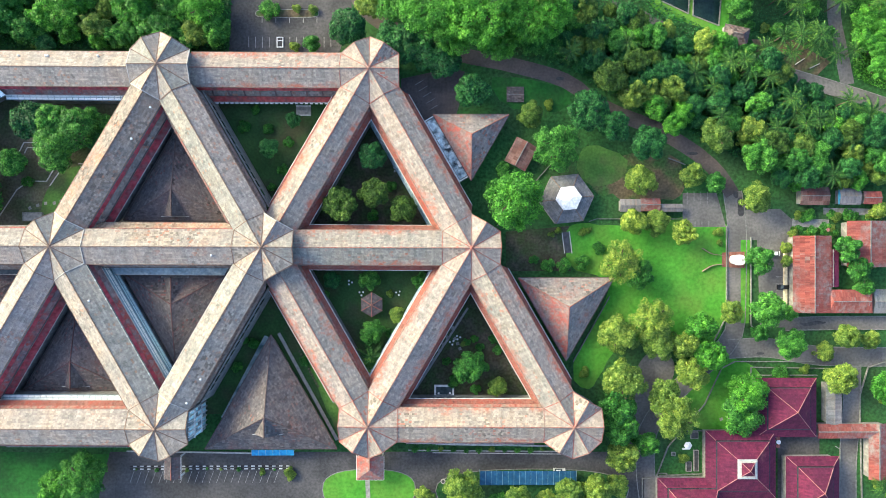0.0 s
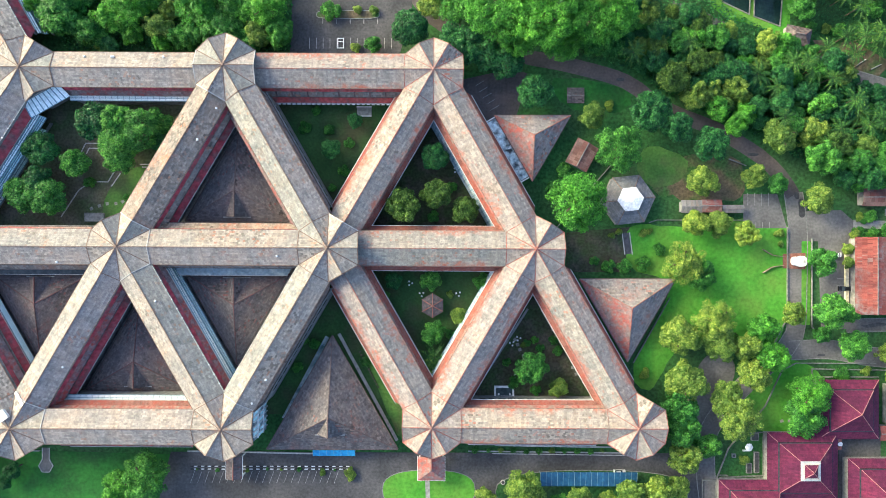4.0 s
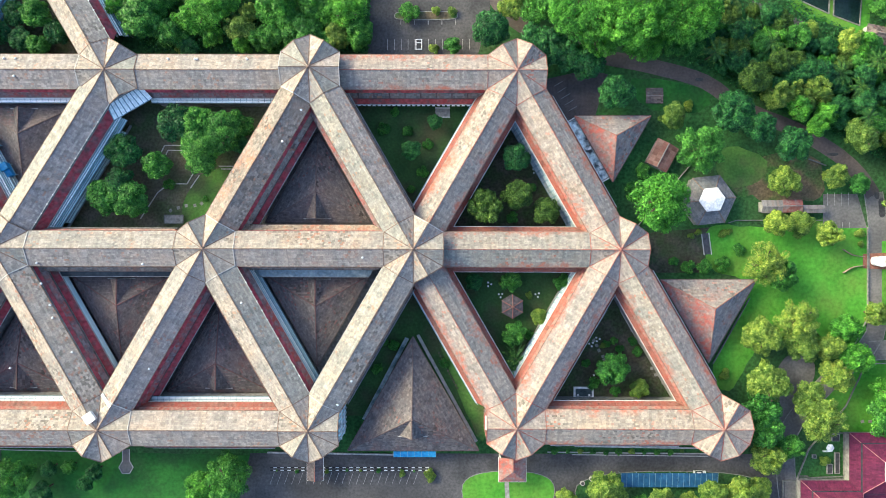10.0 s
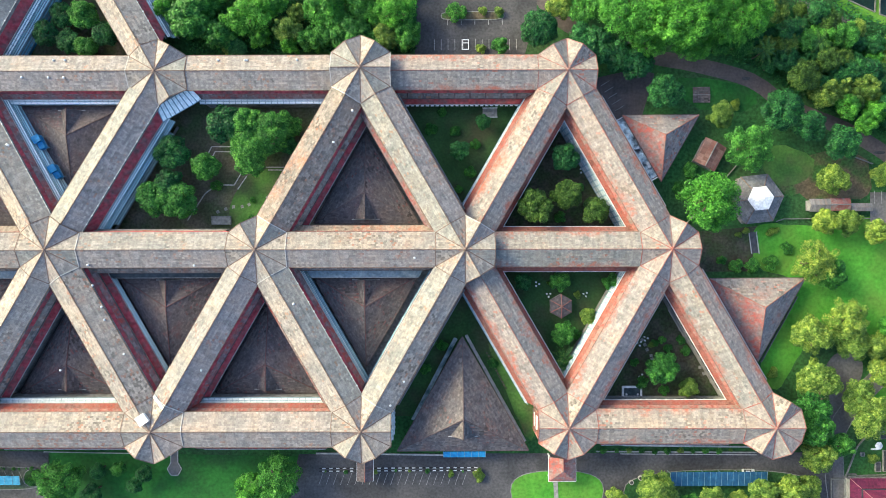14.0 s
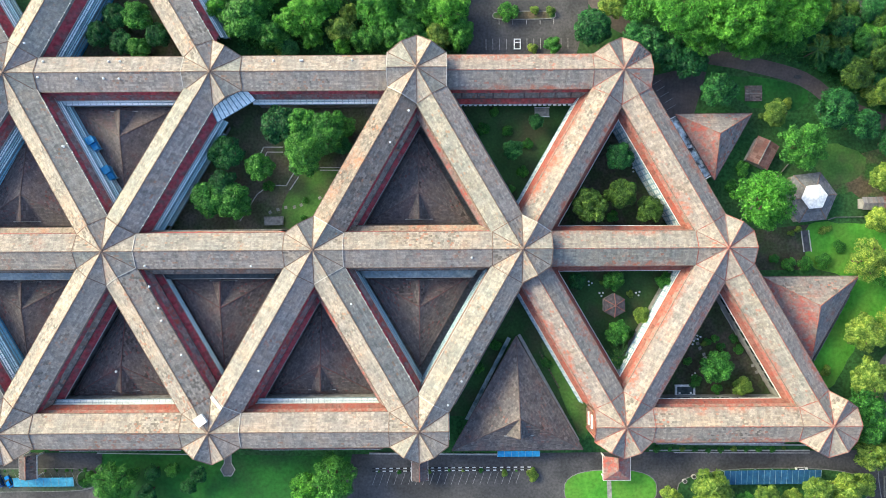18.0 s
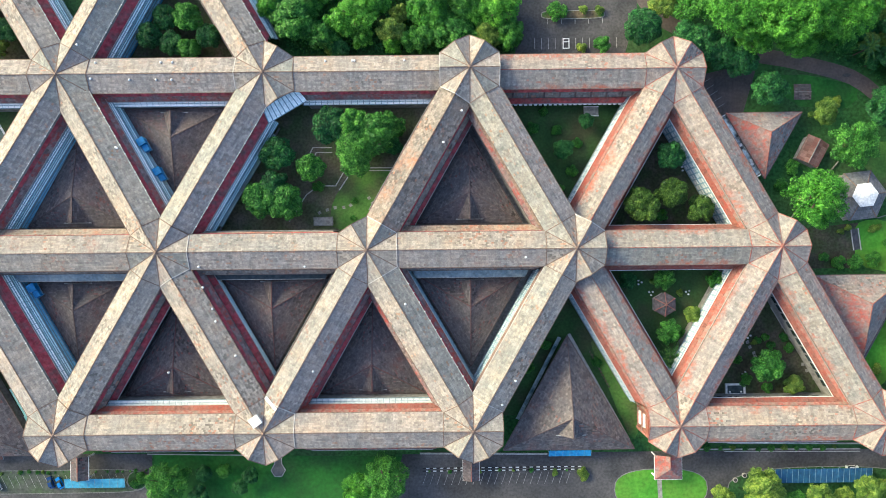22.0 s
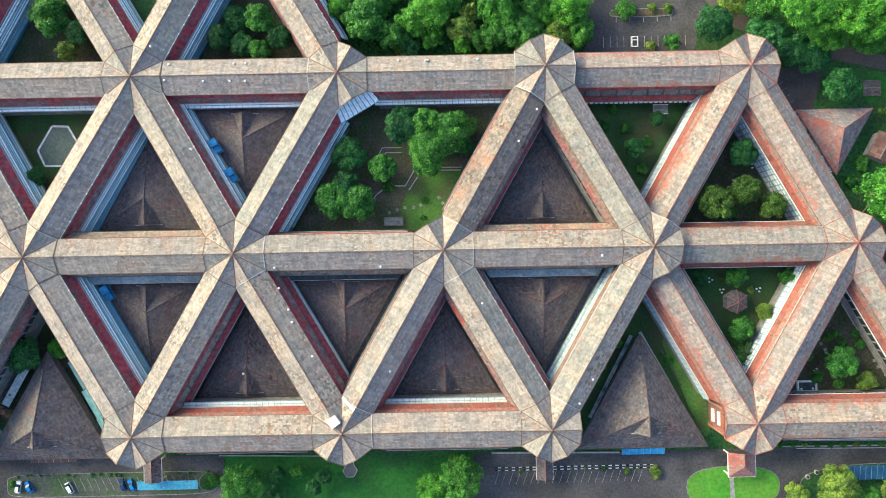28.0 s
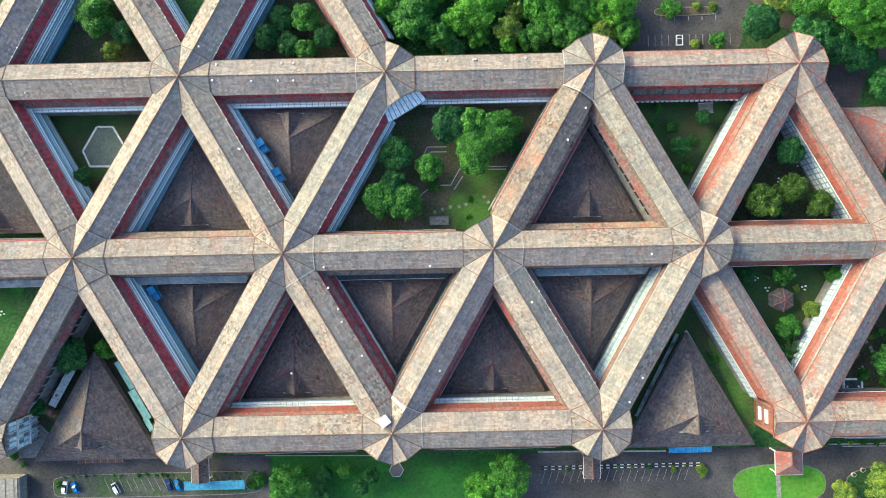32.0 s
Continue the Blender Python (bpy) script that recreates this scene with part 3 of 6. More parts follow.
PALE_EDGES = {("B2", 0), ("B2", 3), ("B2", 4), ("B1", 3), ("B1", 4), ("B0", 5), ("C1", 0), ("C2", 0), ("C2", 1), ("C2", 5), ("C3", 1), ("D2", 1), ("D2", 0), ("C0", 1), ("D3", 1), ("C1", 5)}


def corner_pavilion(code):
    c, z = node(code), node_z(code)
    red = code in REDS
    t = thing("corner_pavilion", pose(c.x, c.y, 0, 0, 0, math.degrees(SKEW)),
              "twelve-sided folded tile roof over a wing junction, " + ("faded red" if red else "weathered grey"), "pavilion", "pavilions at the wing junctions")
    wall = prism(0, 0, -0.05, z - 2.7, 10.6, 6, math.pi / 6)
    part("wall", wall, WALL, t, "stained grey rendered wall")
    tile = TILE_RED if red else TILE_GREY
    cap = CAP_RED if red else CAP_DARK
    for k in range(6):
        turn = pose(0, 0, z, 0, 0, 60 * k)
        for s in (1, -1):
            part("roof_facet", facet_mesh(s, tile), None, t, at=turn)
        part("ridge_cap", beam((0.3, 0, 0.44), (9.95, 0, 0.16), 0.26, 0.08), cap, t, at=turn)
        a = radians(30)
        part("valley_strip", beam((0.3, 0, 0.42), (11.35, 0, -2.27), 0.3, 0.06), cap, t, at=turn @ pose(0, 0, 0, 0, 0, 30))
        e = [(11.42 * math.cos(a), -11.42 * math.sin(a), -2.34), (9.98, 0, 0.08), (11.42 * math.cos(a), 11.42 * math.sin(a), -2.34)]
        trim = join(beam(e[0], e[1], 0.28, 0.12), beam(e[1], e[2], 0.28, 0.12))
        part("edge_trim", trim, CAP_RED if red else (CAP_PALE if (code, k) in PALE_EDGES else CAP_DARK), t, at=turn)
    part("finial", dome(0, 0, z + 0.4, 0.55, 0.6), cap, t)
    if code == "D2":
        part("flashing", beam((9.0, 0.1, 0.3), (10.1, 5.6, -2.1), 1.0, 0.2), WHITE, t, "white sheet flashing", at=pose(0, 0, z, 0, 0, 60))
    return t


PANE = {}
BRACKET = mesh("gutter_bracket", *box(-0.16, -0.22, -0.1, 0.16, 0.22, 0.08), WHITE)
# long sides that differ from the usual skirt and glazing
SIDES = {("C0", "C1", "l"): "wide", ("C2", "C3", "l"): "wide", ("C2", "B2", "r"): "double", ("B2", "B3", "r"): "double", ("D1", "C1", "r"): "double", ("C3", "B2", "r"): "plain", ("D3", "C3", "l"): "close", ("D3", "C3", "r"): "plain",
         ("D0", "C0", "r"): "tiled", ("Cm1", "C0", "r"): "band", ("C0", "C1", "r"): "band", ("C1", "C2", "r"): "band", ("C2", "C3", "r"): "band"}
BLUE_FEET = {("C0", "B0"), ("D1", "C0"), ("B0", "A0"), ("Bm1", "Am1")}
NARROW = {("Bm1", "B0"), ("B0", "B1"), ("B1", "B2"), ("B2", "B3"), ("Bm1", "Am1"), ("B0", "Am1"), ("B0", "A0"), ("B1", "A0"), ("C0", "Bm1"), ("C0", "B0"), ("C1", "B0"), ("C1", "B1"), ("C2", "B2"),
          ("Cm1", "C0"), ("C0", "C1"), ("C1", "C2"), ("D0", "C0"), ("D1", "C0"), ("D1", "C1"), ("D2", "C1"), ("D2", "C2")}


def wing(a, b, low=False, glass="lr", skirts=None, red=False, zend=None):
    """A long two-sided wing from corner a to corner b: l and r are its two long sides."""
    pa, pb = node(a), node(b)
    d = pb - pa
    L = d.length
    za = LOW if low else node_z(a)
    zb = LOW if low else node_z(b)
    zb = zend if zend else zb
    red = red or low and (a in REDS or b in REDS)
    t = thing("building_wing", pose(pa.x, pa.y, 0, 0, 0, math.degrees(math.atan2(d.y, d.x))),
              ("low wing with faded red-patched tile roof" if red else "long wing with weathered grey tile gable roof") + " over stepped skirt roofs", "building", "wings of the lattice")
    tile = TILE_RED if red else TILE_MOSSY if (a, b) == ("C2", "B2") else TILE_MIXED if (a, b) in (("D2", "C1"), ("D2", "C2"), ("C2", "B2"), ("C2", "C3"), ("C0", "C1"), ("D1", "D2")) else TILE_GREY

    def zr(x):
        return za + (zb - za) * x / L

    def P(x, u, dz):
        return (x, u, zr(x) + dz)

    x0, x1 = 9.0, L - 9.0
    for s, key in ((1, "l"), (-1, "r")):
        def Q(pts, th=0.25):
            pts = [P(x, s * u, dz) for x, u, dz in pts]
            return slab(pts if s > 0 else pts[::-1], th)
        tiers = 2 if key.upper() in glass else 1 if key in glass else 0
        sort = SIDES.get((a, b, key), "")
        part("roof_slope", Q([(x0, 0, 0), (x1, 0, 0), (x1, 5.9, -2.45), (x0, 5.9, -2.45)]), tile, t)
        part("gutter", Q([(x0, 5.92, -2.42), (x1, 5.92, -2.42), (x1, 6.1, -2.42), (x0, 6.1, -2.42)], 0.2), CAP_PALE if tiers == 2 and not red else CAP_DARK, t)
        part("upper_wall", Q([(x0, 5.2, -2.6), (x1, 5.2, -2.6), (x1, 5.5, -2.6), (x0, 5.5, -2.6)], 2.6), WALL, t)
        sk = (skirts or {}).get(key, TILE_ORANGE if red else TILE_SKIRT)
        i0, o0 = 9.4, 12.6
        uo = 6.7 if key == "l" and (a, b) in NARROW else 7.8
        if sort in ("plain", "band"):
            sk, uo = TILE_MOSSY, 6.7 if sort == "plain" else 7.9 if (a, b) == ("C1", "C2") else 7.1
        elif sort == "wide":
            uo = 8.3
        elif sort == "close":
            uo = 6.2
        elif sort == "double":
            sk = TILE_MOSSY
        part("skirt_roof", Q([(i0, 5.45, -4.5), (L - i0, 5.45, -4.5), (L - o0, uo, -6.5), (o0, uo, -6.5)], 0.2), sk, t, "red and brown tiled skirt roof")
        part("skirt_fascia", Q([(o0, uo, -6.42), (L - o0, uo, -6.42), (L - o0, uo + 0.15, -6.42), (o0, uo + 0.15, -6.42)], 0.35), WHITE if red and not sort else CAP_PALE if tiers else HIP_DARK, t)
        part("skirt_flashing", Q([(i0, 5.5, -4.42), (L - i0, 5.5, -4.42), (L - i0 - 1.2, 6.35, -5.14), (i0 + 1.2, 6.35, -5.14)], 0.1), CAP_DARK if sort in ("plain", "band", "tiled") else (RED_STRIP if low else MAROON_STRIP) if sort == "double" else CAP_RED if red or a[0] == b[0] == "D" else CAP_DARK if key == "l" and a[0] != b[0] else MAROON_STRIP, t)
        part("middle_wall", Q([(11.5, uo - 0.8, -6.5), (L - 11.5, uo - 0.8, -6.5), (L - 12, uo - 0.55, -6.5), (12, uo - 0.55, -6.5)], 1.2), WALL, t)
        foot = 7.2
        if tiers:
            n = int((L - 23.0) / 2.1)
            xa = (L - n * 2.1) / 2
            zlo = max(-16.0, 0.8 - min(za, zb))
            steep = red or (a, b) == ("D3", "C3")
            blue = (a, b) in BLUE_FEET
            steps = ([(6.25, -7.0, 6.5, -10.0), (6.5, -10.2, 6.8, -13.1)] if sort == "close" else [(7.9, -6.9, 8.5, -9.9), (8.5, -10.1, 9.0, -13.1)] if steep else [(7.9, -6.9, 8.0, -10.2), (8.0, -10.4, 8.15, -13.6)] if (a, b) == ("D3", "C2") else [(7.75, -7.2, 8.75, -7.95), (8.65, -9.3, 9.6, -10.1), (9.6, -10.4, 9.85, -13.2)] if tiers == 2 else [(7.4, -7.6, 9.1, -8.15)])[:1 if tiers == 1 else 3]
            for tier, (ua, da, ub, db) in enumerate(steps):
                xs, n0 = (xa + 4.2, 2) if tier == 2 else (xa, 0)
                um, dm = (ua + ub) / 2 + 0.06, (da + db) / 2 + 0.06
                fr = part("glazing_frame", join(Q([(xs, ua, da + 0.05), (L - xs, ua, da + 0.05), (L - xs, ua + 0.2, da - 0.2), (xs, ua + 0.2, da - 0.2)], 0.25),
                                                Q([(xs, um - 0.05, dm + 0.1), (L - xs, um - 0.05, dm + 0.1), (L - xs, um + 0.05, dm - 0.1), (xs, um + 0.05, dm - 0.1)], 0.1),
                                                Q([(xs, ub, db + 0.08), (L - xs, ub, db + 0.08), (L - xs, ub + 0.2, db + 0.08), (xs, ub + 0.2, db + 0.08)], 0.3),
                                                Q([(xs, ua, da - 0.35), (L - xs, ua, da - 0.35), (L - xs, ub, db - 0.35), (xs, ub, db - 0.35)], 0.1)), BAR, t)
                pk = (tier, round(db, 2), round(ub, 2), a[0] == b[0] == "D", blue)
                if pk not in PANE:
                    e0, e1 = (0.28, 1.82) if steep else (0.07, 2.03)
                    v, f = slab([(e0, 0, 0), (e1, 0, 0), (e1, ub - ua, db - da), (e0, ub - ua, db - da)], 0.06)
                    PANE[pk] = mesh("glazing_pane", v, f, SHUTTER if steep or a[0] == b[0] == "D" else BLUE_GLASS if blue and tier == 2 else GLASS_BLUE if tier else GLASS)
                for i in range(n0, n - n0):
                    ob = part("glazing_pane", PANE[pk], None, fr)
                    ob.location = P(xa + i * 2.1 + (2.1 if s < 0 else 0), s * ua, da)
                    if s < 0:
                        ob.rotation_euler = (0, 0, math.pi)
                foot = ub - 0.2
            zf = steps[-1][3]
            part("lower_wall", Q([(13.0, foot - 0.3, zf), (L - 13.0, foot - 0.3, zf), (L - 13.0, foot, zf), (13.0, foot, zf)], min(za, zb) + zf + 0.1), WALL, t)
            if tiers == 2 and not red and a != "D3":
                part("glazing_band", Q([(12.0, 8.3, -8.4), (L - 12.0, 8.3, -8.4), (L - 12.0, 8.6, -8.4), (12.0, 8.6, -8.4)], 1.05), AQUA, t, "blue band between the glazed rows")
                if blue:
                    part("foot_wall", Q([(13.2, 9.7, -13.4), (L - 13.2, 9.7, -13.4), (L - 13.2, 9.9, -13.4), (13.2, 9.9, -13.4)], min(za, zb) - 13.35), BLUE_WALL, t, "blue painted wall under the glazing")
            if tiers == 2 and not red and not sort:
                for k in range(int((L - 26) / 3.6)):
                    part("gutter_bracket", BRACKET, None, t, at=pose(*P(13.5 + 3.6 * k, s * 6.15, -2.3)))
        else:
            lw = part("lower_wall", Q([(12, 6.9, -7.4), (L - 12, 6.9, -7.4), (L - 12, 7.2, -7.4), (12, 7.2, -7.4)], min(za, zb) - 7.3), WALL, t)
            wz = -8.4
            if sort == "band":
                wz = -12.0
                gb = part("glass_walkway_roof", Q([(14.5, 7.25, -9.6), (L - 14.5, 7.25, -9.6), (L - 15.8, 9.7, -9.9), (15.8, 9.7, -9.9)], 0.12), DARK_GLASS if (a, b) == ("C1", "C2") else DULL_GLASS, t, "dull glass walkway roof")
                part("edge_strip", Q([(15.8, 9.7, -9.8), (L - 15.8, 9.7, -9.8), (L - 15.8, 9.9, -9.8), (15.8, 9.9, -9.8)], 0.3), CAP_PALE, gb)
            elif sort == "double" or key == "r" and not red and not low and not sort:
                wz = -11.0
                ls = part("lower_skirt", Q([(12.4, 7.15, -8.4), (L - 12.4, 7.15, -8.4), (L - 13.6, 9.1, -9.7), (13.6, 9.1, -9.7)], 0.2), RED_STRIP if low else MAROON_STRIP, t, "dull red lower skirt roof")
                if (a, b) == ("D2", "C1"):
                    part("glazing_band", Q([(14.5, 9.2, -10.2), (L - 14.5, 9.2, -10.2), (L - 14.5, 9.38, -10.2), (14.5, 9.38, -10.2)], 2.4), GLASS_BLUE, t, "pale blue glazed wall under the skirt")
                part("edge_strip", Q([(13.6, 9.1, -9.62), (L - 13.6, 9.1, -9.62), (L - 13.6, 9.3, -9.62), (13.6, 9.3, -9.62)], 0.25), CAP_PALE, ls)
                if low:
                    for k in range(8):
                        part("skirt_post", Q([(15.0 + 5.4 * k, 6.5, -4.6), (15.5 + 5.4 * k, 6.5, -4.6), (15.5 + 5.4 * k, 7.9, -5.9), (15.0 + 5.4 * k, 7.9, -5.9)], 0.3), HIP_DARK, t)
                    for k in range(24):
                        part("edge_block", Q([(14.4 + 1.75 * k, 9.35, -9.6), (15.5 + 1.75 * k, 9.35, -9.6), (15.5 + 1.75 * k, 9.75, -9.6), (14.4 + 1.75 * k, 9.75, -9.6)], 0.3), WHITE, ls)
            n = int((L - 30) / 3.4)
            for i in range(n):
                xx = (L - n * 3.4) / 2 + i * 3.4
                part("window", Q([(xx + 0.4, 7.22, wz), (xx + 3.0, 7.22, wz), (xx + 3.0, 7.3, wz), (xx + 0.4, 7.3, wz)], 1.9), DARK_GLASS, lw)
    part("ridge_cap", beam(P(x0, 0, 0.04), P(x1, 0, 0.04), 0.26, 0.08), CAP_RED if red else CAP_DARK, t)
    return t


CORNERS = ["Am1", "A0", "Bm1", "B0", "B1", "B2", "B3", "C0", "C1", "C2", "C3", "C4", "D0", "D1", "D2", "D3", "D4", "D5"]
for c in CORNERS:
    corner_pavilion(c)

OR = {"l": TILE_ORANGE, "r": TILE_SKIRT}
for a, b, low, glass in (
        ("Bm1", "B0", True, "r"), ("B0", "B1", True, "r"), ("B1", "B2", True, "r"), ("B2", "B3", True, ""),
        ("Bm1", "Am1", True, "R"), ("B0", "Am1", True, "R"), ("B0", "A0", True, "R"), ("B1", "A0", True, "R"),
        ("C0", "Bm1", False, "R"), ("C0", "B0", False, "R"), ("C1", "B0", False, "R"), ("C1", "B1", False, "R"),
        ("C2", "B2", False, ""), ("C3", "B2", False, ""), ("C3", "B3", True, "l"), ("C4", "B3", True, "L"),
        ("Cm1", "C0", False, ""), ("C0", "C1", False, ""), ("C1", "C2", False, ""), ("C2", "C3", False, ""), ("C3", "C4", True, ""),
        ("D0", "C0", False, ""), ("D1", "C0", False, "R"), ("D1", "C1", False, ""), ("D2", "C1", False, ""), ("D2", "C2", False, ""),
        ("D3", "C2", False, "R"), ("D3", "C3", False, "L"), ("D4", "C3", True, "l"), ("D4", "C4", True, "l"), ("D5", "C4", True, ""),
        ("D1", "D2", False, "l"), ("D2", "D3", False, "l"), ("D4", "D5", True, "")):
    if (a, b) in (("Bm1", "Am1"), ("B0", "Am1"), ("B0", "A0"), ("B1", "A0"), ("D1", "C0"), ("C0", "Bm1"), ("C1", "B1")):
        style = {"l": MAROON_STRIP, "r": MAROON_STRIP}
    else:
        style = {"l": TILE_MOSSY} if (a, b) == ("D2", "C2") else None
    wing(a, b, low, glass, OR if a[0] == b[0] == "D" or (a, b) == ("D3", "C3") else {"l": TILE_TAN} if (a, b) in (("C2", "C3"), ("C0", "C1"), ("C1", "C2")) else style, zend=16.4 if (a, b) == ("C2", "B2") else None)


# ---- halls with three-sided roofs in the courts ----
def hall(cx, cy, r, turn, eave, rise, mat=TILE_HALL, gablet=9.3, half=4.3, label="three-sided dark tile roof with a gablet", wallmat=WALL, name="court_hall", reddish=False):
    """A hall on a triangle of circumradius r, one corner towards turn degrees."""
    t = thing(name, pose(cx, cy, 0, 0, 0, turn), label, "hall", "halls in the triangular courts")
    cap = CAP_RED if mat is TILE_PAV else HIP_RED if reddish else HIP_DARK
    a = radians(60)
    p0, p1 = Vector((r * math.cos(a), -r * math.sin(a), eave)), Vector((r * math.cos(a), r * math.sin(a), eave))
    v, f = slab([(0, 0, eave + rise), p0, p1], 0.3)
    v = [Matrix.Rotation(radians(-90), 4, "Z") @ Vector(q) for q in v]
    slope = mesh("roof_slope", v, f, mat)
    plain = mesh("roof_slope", v, f, TILE_PLAIN)
    for k in range(3):
        part("roof_slope", plain if mat is TILE_PAV and k < 2 else slope, None, t, at=pose(0, 0, 0, 0, 0, 120 * k + 60 + 90))
        part("hip_cap", beam((0, 0, eave + rise + 0.05), (r, 0, eave + 0.05), 0.3, 0.1), cap, t, at=pose(0, 0, 0, 0, 0, 120 * k))
    w = prism(0, 0, -0.05, eave - 0.2, r - 2.0, 3, 0)
    part("wall", w, wallmat, t)
    part("eave_gutter", join(*[slab([Matrix.Rotation(radians(120 * k), 4, "Z") @ Vector(q) for q in ((r * 0.5 - 0.1, -r * 0.866, eave), (r * 0.5 + 0.25, -r * 0.866, eave), (r * 0.5 + 0.25, r * 0.866, eave), (r * 0.5 - 0.1, r * 0.866, eave))], 0.25) for k in (0.5, 1.5, 2.5)]), HIP_DARK, t)
    if gablet:
        g = gablet
        top, hw = eave + rise, half
        low = rise * g / (r * 0.5) + 0.1
        for s in (1, -1):
            pts = [(0.2, 0, top), (-g, 0, top - 0.15), (-g, s * hw, top - low)]
            part("gablet_slope", slab(pts if s > 0 else pts[::-1], 0.2), mat, t)
        part("gablet_wall", slab([(-g + 0.25, hw, top - low - 0.1), (-g + 0.2, 0, top - 0.3), (-g + 0.25, -hw, top - low - 0.1)], 0.25), WALL, t)
        part("gablet_sill", beam((-g - 0.1, -hw - 0.6, top - low + 0.12), (-g - 0.1, hw + 0.6, top - low + 0.12), 0.3, 0.12), CAP_PALE, t)
        part("gablet_cap", beam((0, 0, top + 0.05), (-g - 0.2, 0, top - 0.05), 0.4, 0.1), cap, t)
    return t


def centre(*codes):
    c = Vector((0, 0))
    for k in codes:
        c += node(k) / len(codes)
    return c


TS = math.degrees(SKEW)
for codes, up in ((("B2", "C2", "C3"), True), (("B0", "C0", "C1"), True), (("C1", "D1", "D2"), True), (("C2", "D2", "D3"), True),
                  (("B0", "B1", "C1"), False), (("C0", "C1", "D1"), False), (("C1", "C2", "D2"), False), (("C2", "C3", "D3"), False), (("Bm1", "C0", "Cm1"), True)):
    c = centre(*codes)
    hall(c.x, c.y, 21.5, (90 if up else 270) + TS, 3.4, 3.8, reddish=codes[0] in ("C1", "C2"))
hall(-59.7, -57.2, 26.8, 90, 4.6, 8.0, TILE_WEDGE, gablet=7.0, half=4.6, label="large free-standing three-sided brown tile roof with gablet")
hall(-269.9, -57.4, 25.4, 90, 4.6, 8.0, TILE_WEDGE, gablet=7.0, half=4.6, label="large free-standing three-sided brown tile roof with gablet")
hall(11.1, 39.9, 15.6, 270, 4.4, 4.4, TILE_PAV, 0, "small three-sided faded red tile roof", name="side_hall")
hall(44.9, -20.1, 19.6, 270, 4.4, 5.0, TILE_PAV, 0, "three-sided faded red tile roof beside the lawn", name="side_hall")

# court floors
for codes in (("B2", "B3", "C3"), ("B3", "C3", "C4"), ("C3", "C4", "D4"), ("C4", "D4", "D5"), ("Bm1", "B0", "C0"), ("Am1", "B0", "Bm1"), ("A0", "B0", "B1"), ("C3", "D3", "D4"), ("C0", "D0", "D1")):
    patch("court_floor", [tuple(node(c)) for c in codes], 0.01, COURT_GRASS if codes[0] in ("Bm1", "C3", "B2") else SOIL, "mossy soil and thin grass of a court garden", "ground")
patch("court_floor", [tuple(node(c)) for c in ("B1", "C1", "C2", "B2")], 0.01, THIN_GRASS, "dark soil and thin grass of a court garden", "ground")
for codes in (("B2", "C2", "C3"), ("B0", "C0", "C1"), ("C1", "D1", "D2"), ("C2", "D2", "D3"), ("B0", "B1", "C1"), ("C0", "C1", "D1"), ("C1", "C2", "D2"), ("C2", "C3", "D3")):
    patch("court_floor", [tuple(node(c)) for c in codes], 0.01, CONCRETE, "stained concrete court floor", "ground")


# ---- trees ----
def leaf_cloud(rng, blobs, per, size, flat=1.0):
    """Many small bent leaf sprays over a cluster of rounded clumps."""
    cs, rs = blobs[:, :3], blobs[:, 3]
    cnt = np.maximum(20, (per * (rs / 1.15) ** 1.6)).astype(int)
    which = np.repeat(np.arange(len(cs)), cnt)
    n = len(which)
    d = rng.normal(size=(n, 3))
    d[:, 2] = np.abs(d[:, 2]) * 0.9 - 0.25
    d /= np.linalg.norm(d, axis=1)[:, None]
    p = cs[which] + d * (rs[which] * rng.uniform(0.6, 1.16, n))[:, None] * np.array((1, 1, flat))
    keep = np.ones(n, bool)
    for c, r in zip(cs, rs):
        keep &= np.linalg.norm((p - c) / np.array((1, 1, flat)), axis=1) > r * 0.58
    p, d = p[keep], d[keep]
    n = len(p)
    nrm = d + rng.normal(size=(n, 3)) * 0.55 + np.array((0, 0, 0.4))
    nrm /= np.linalg.norm(nrm, axis=1)[:, None]
    a = np.cross(nrm, rng.normal(size=(n, 3)))
    a /= np.linalg.norm(a, axis=1)[:, None]
    b = np.cross(nrm, a)
    s = (size * rng.uniform(0.6, 1.35, n))[:, None]
    v = np.stack([p - a * s, p + a * s * 0.5 - b * s * 0.7 + nrm * s * 0.12, p + a * s * 0.7 + b * s * 0.5], 1).reshape(-1, 3)
    f = [(3 * i, 3 * i + 1, 3 * i + 2) for i in range(n)]
    return v.tolist(), f


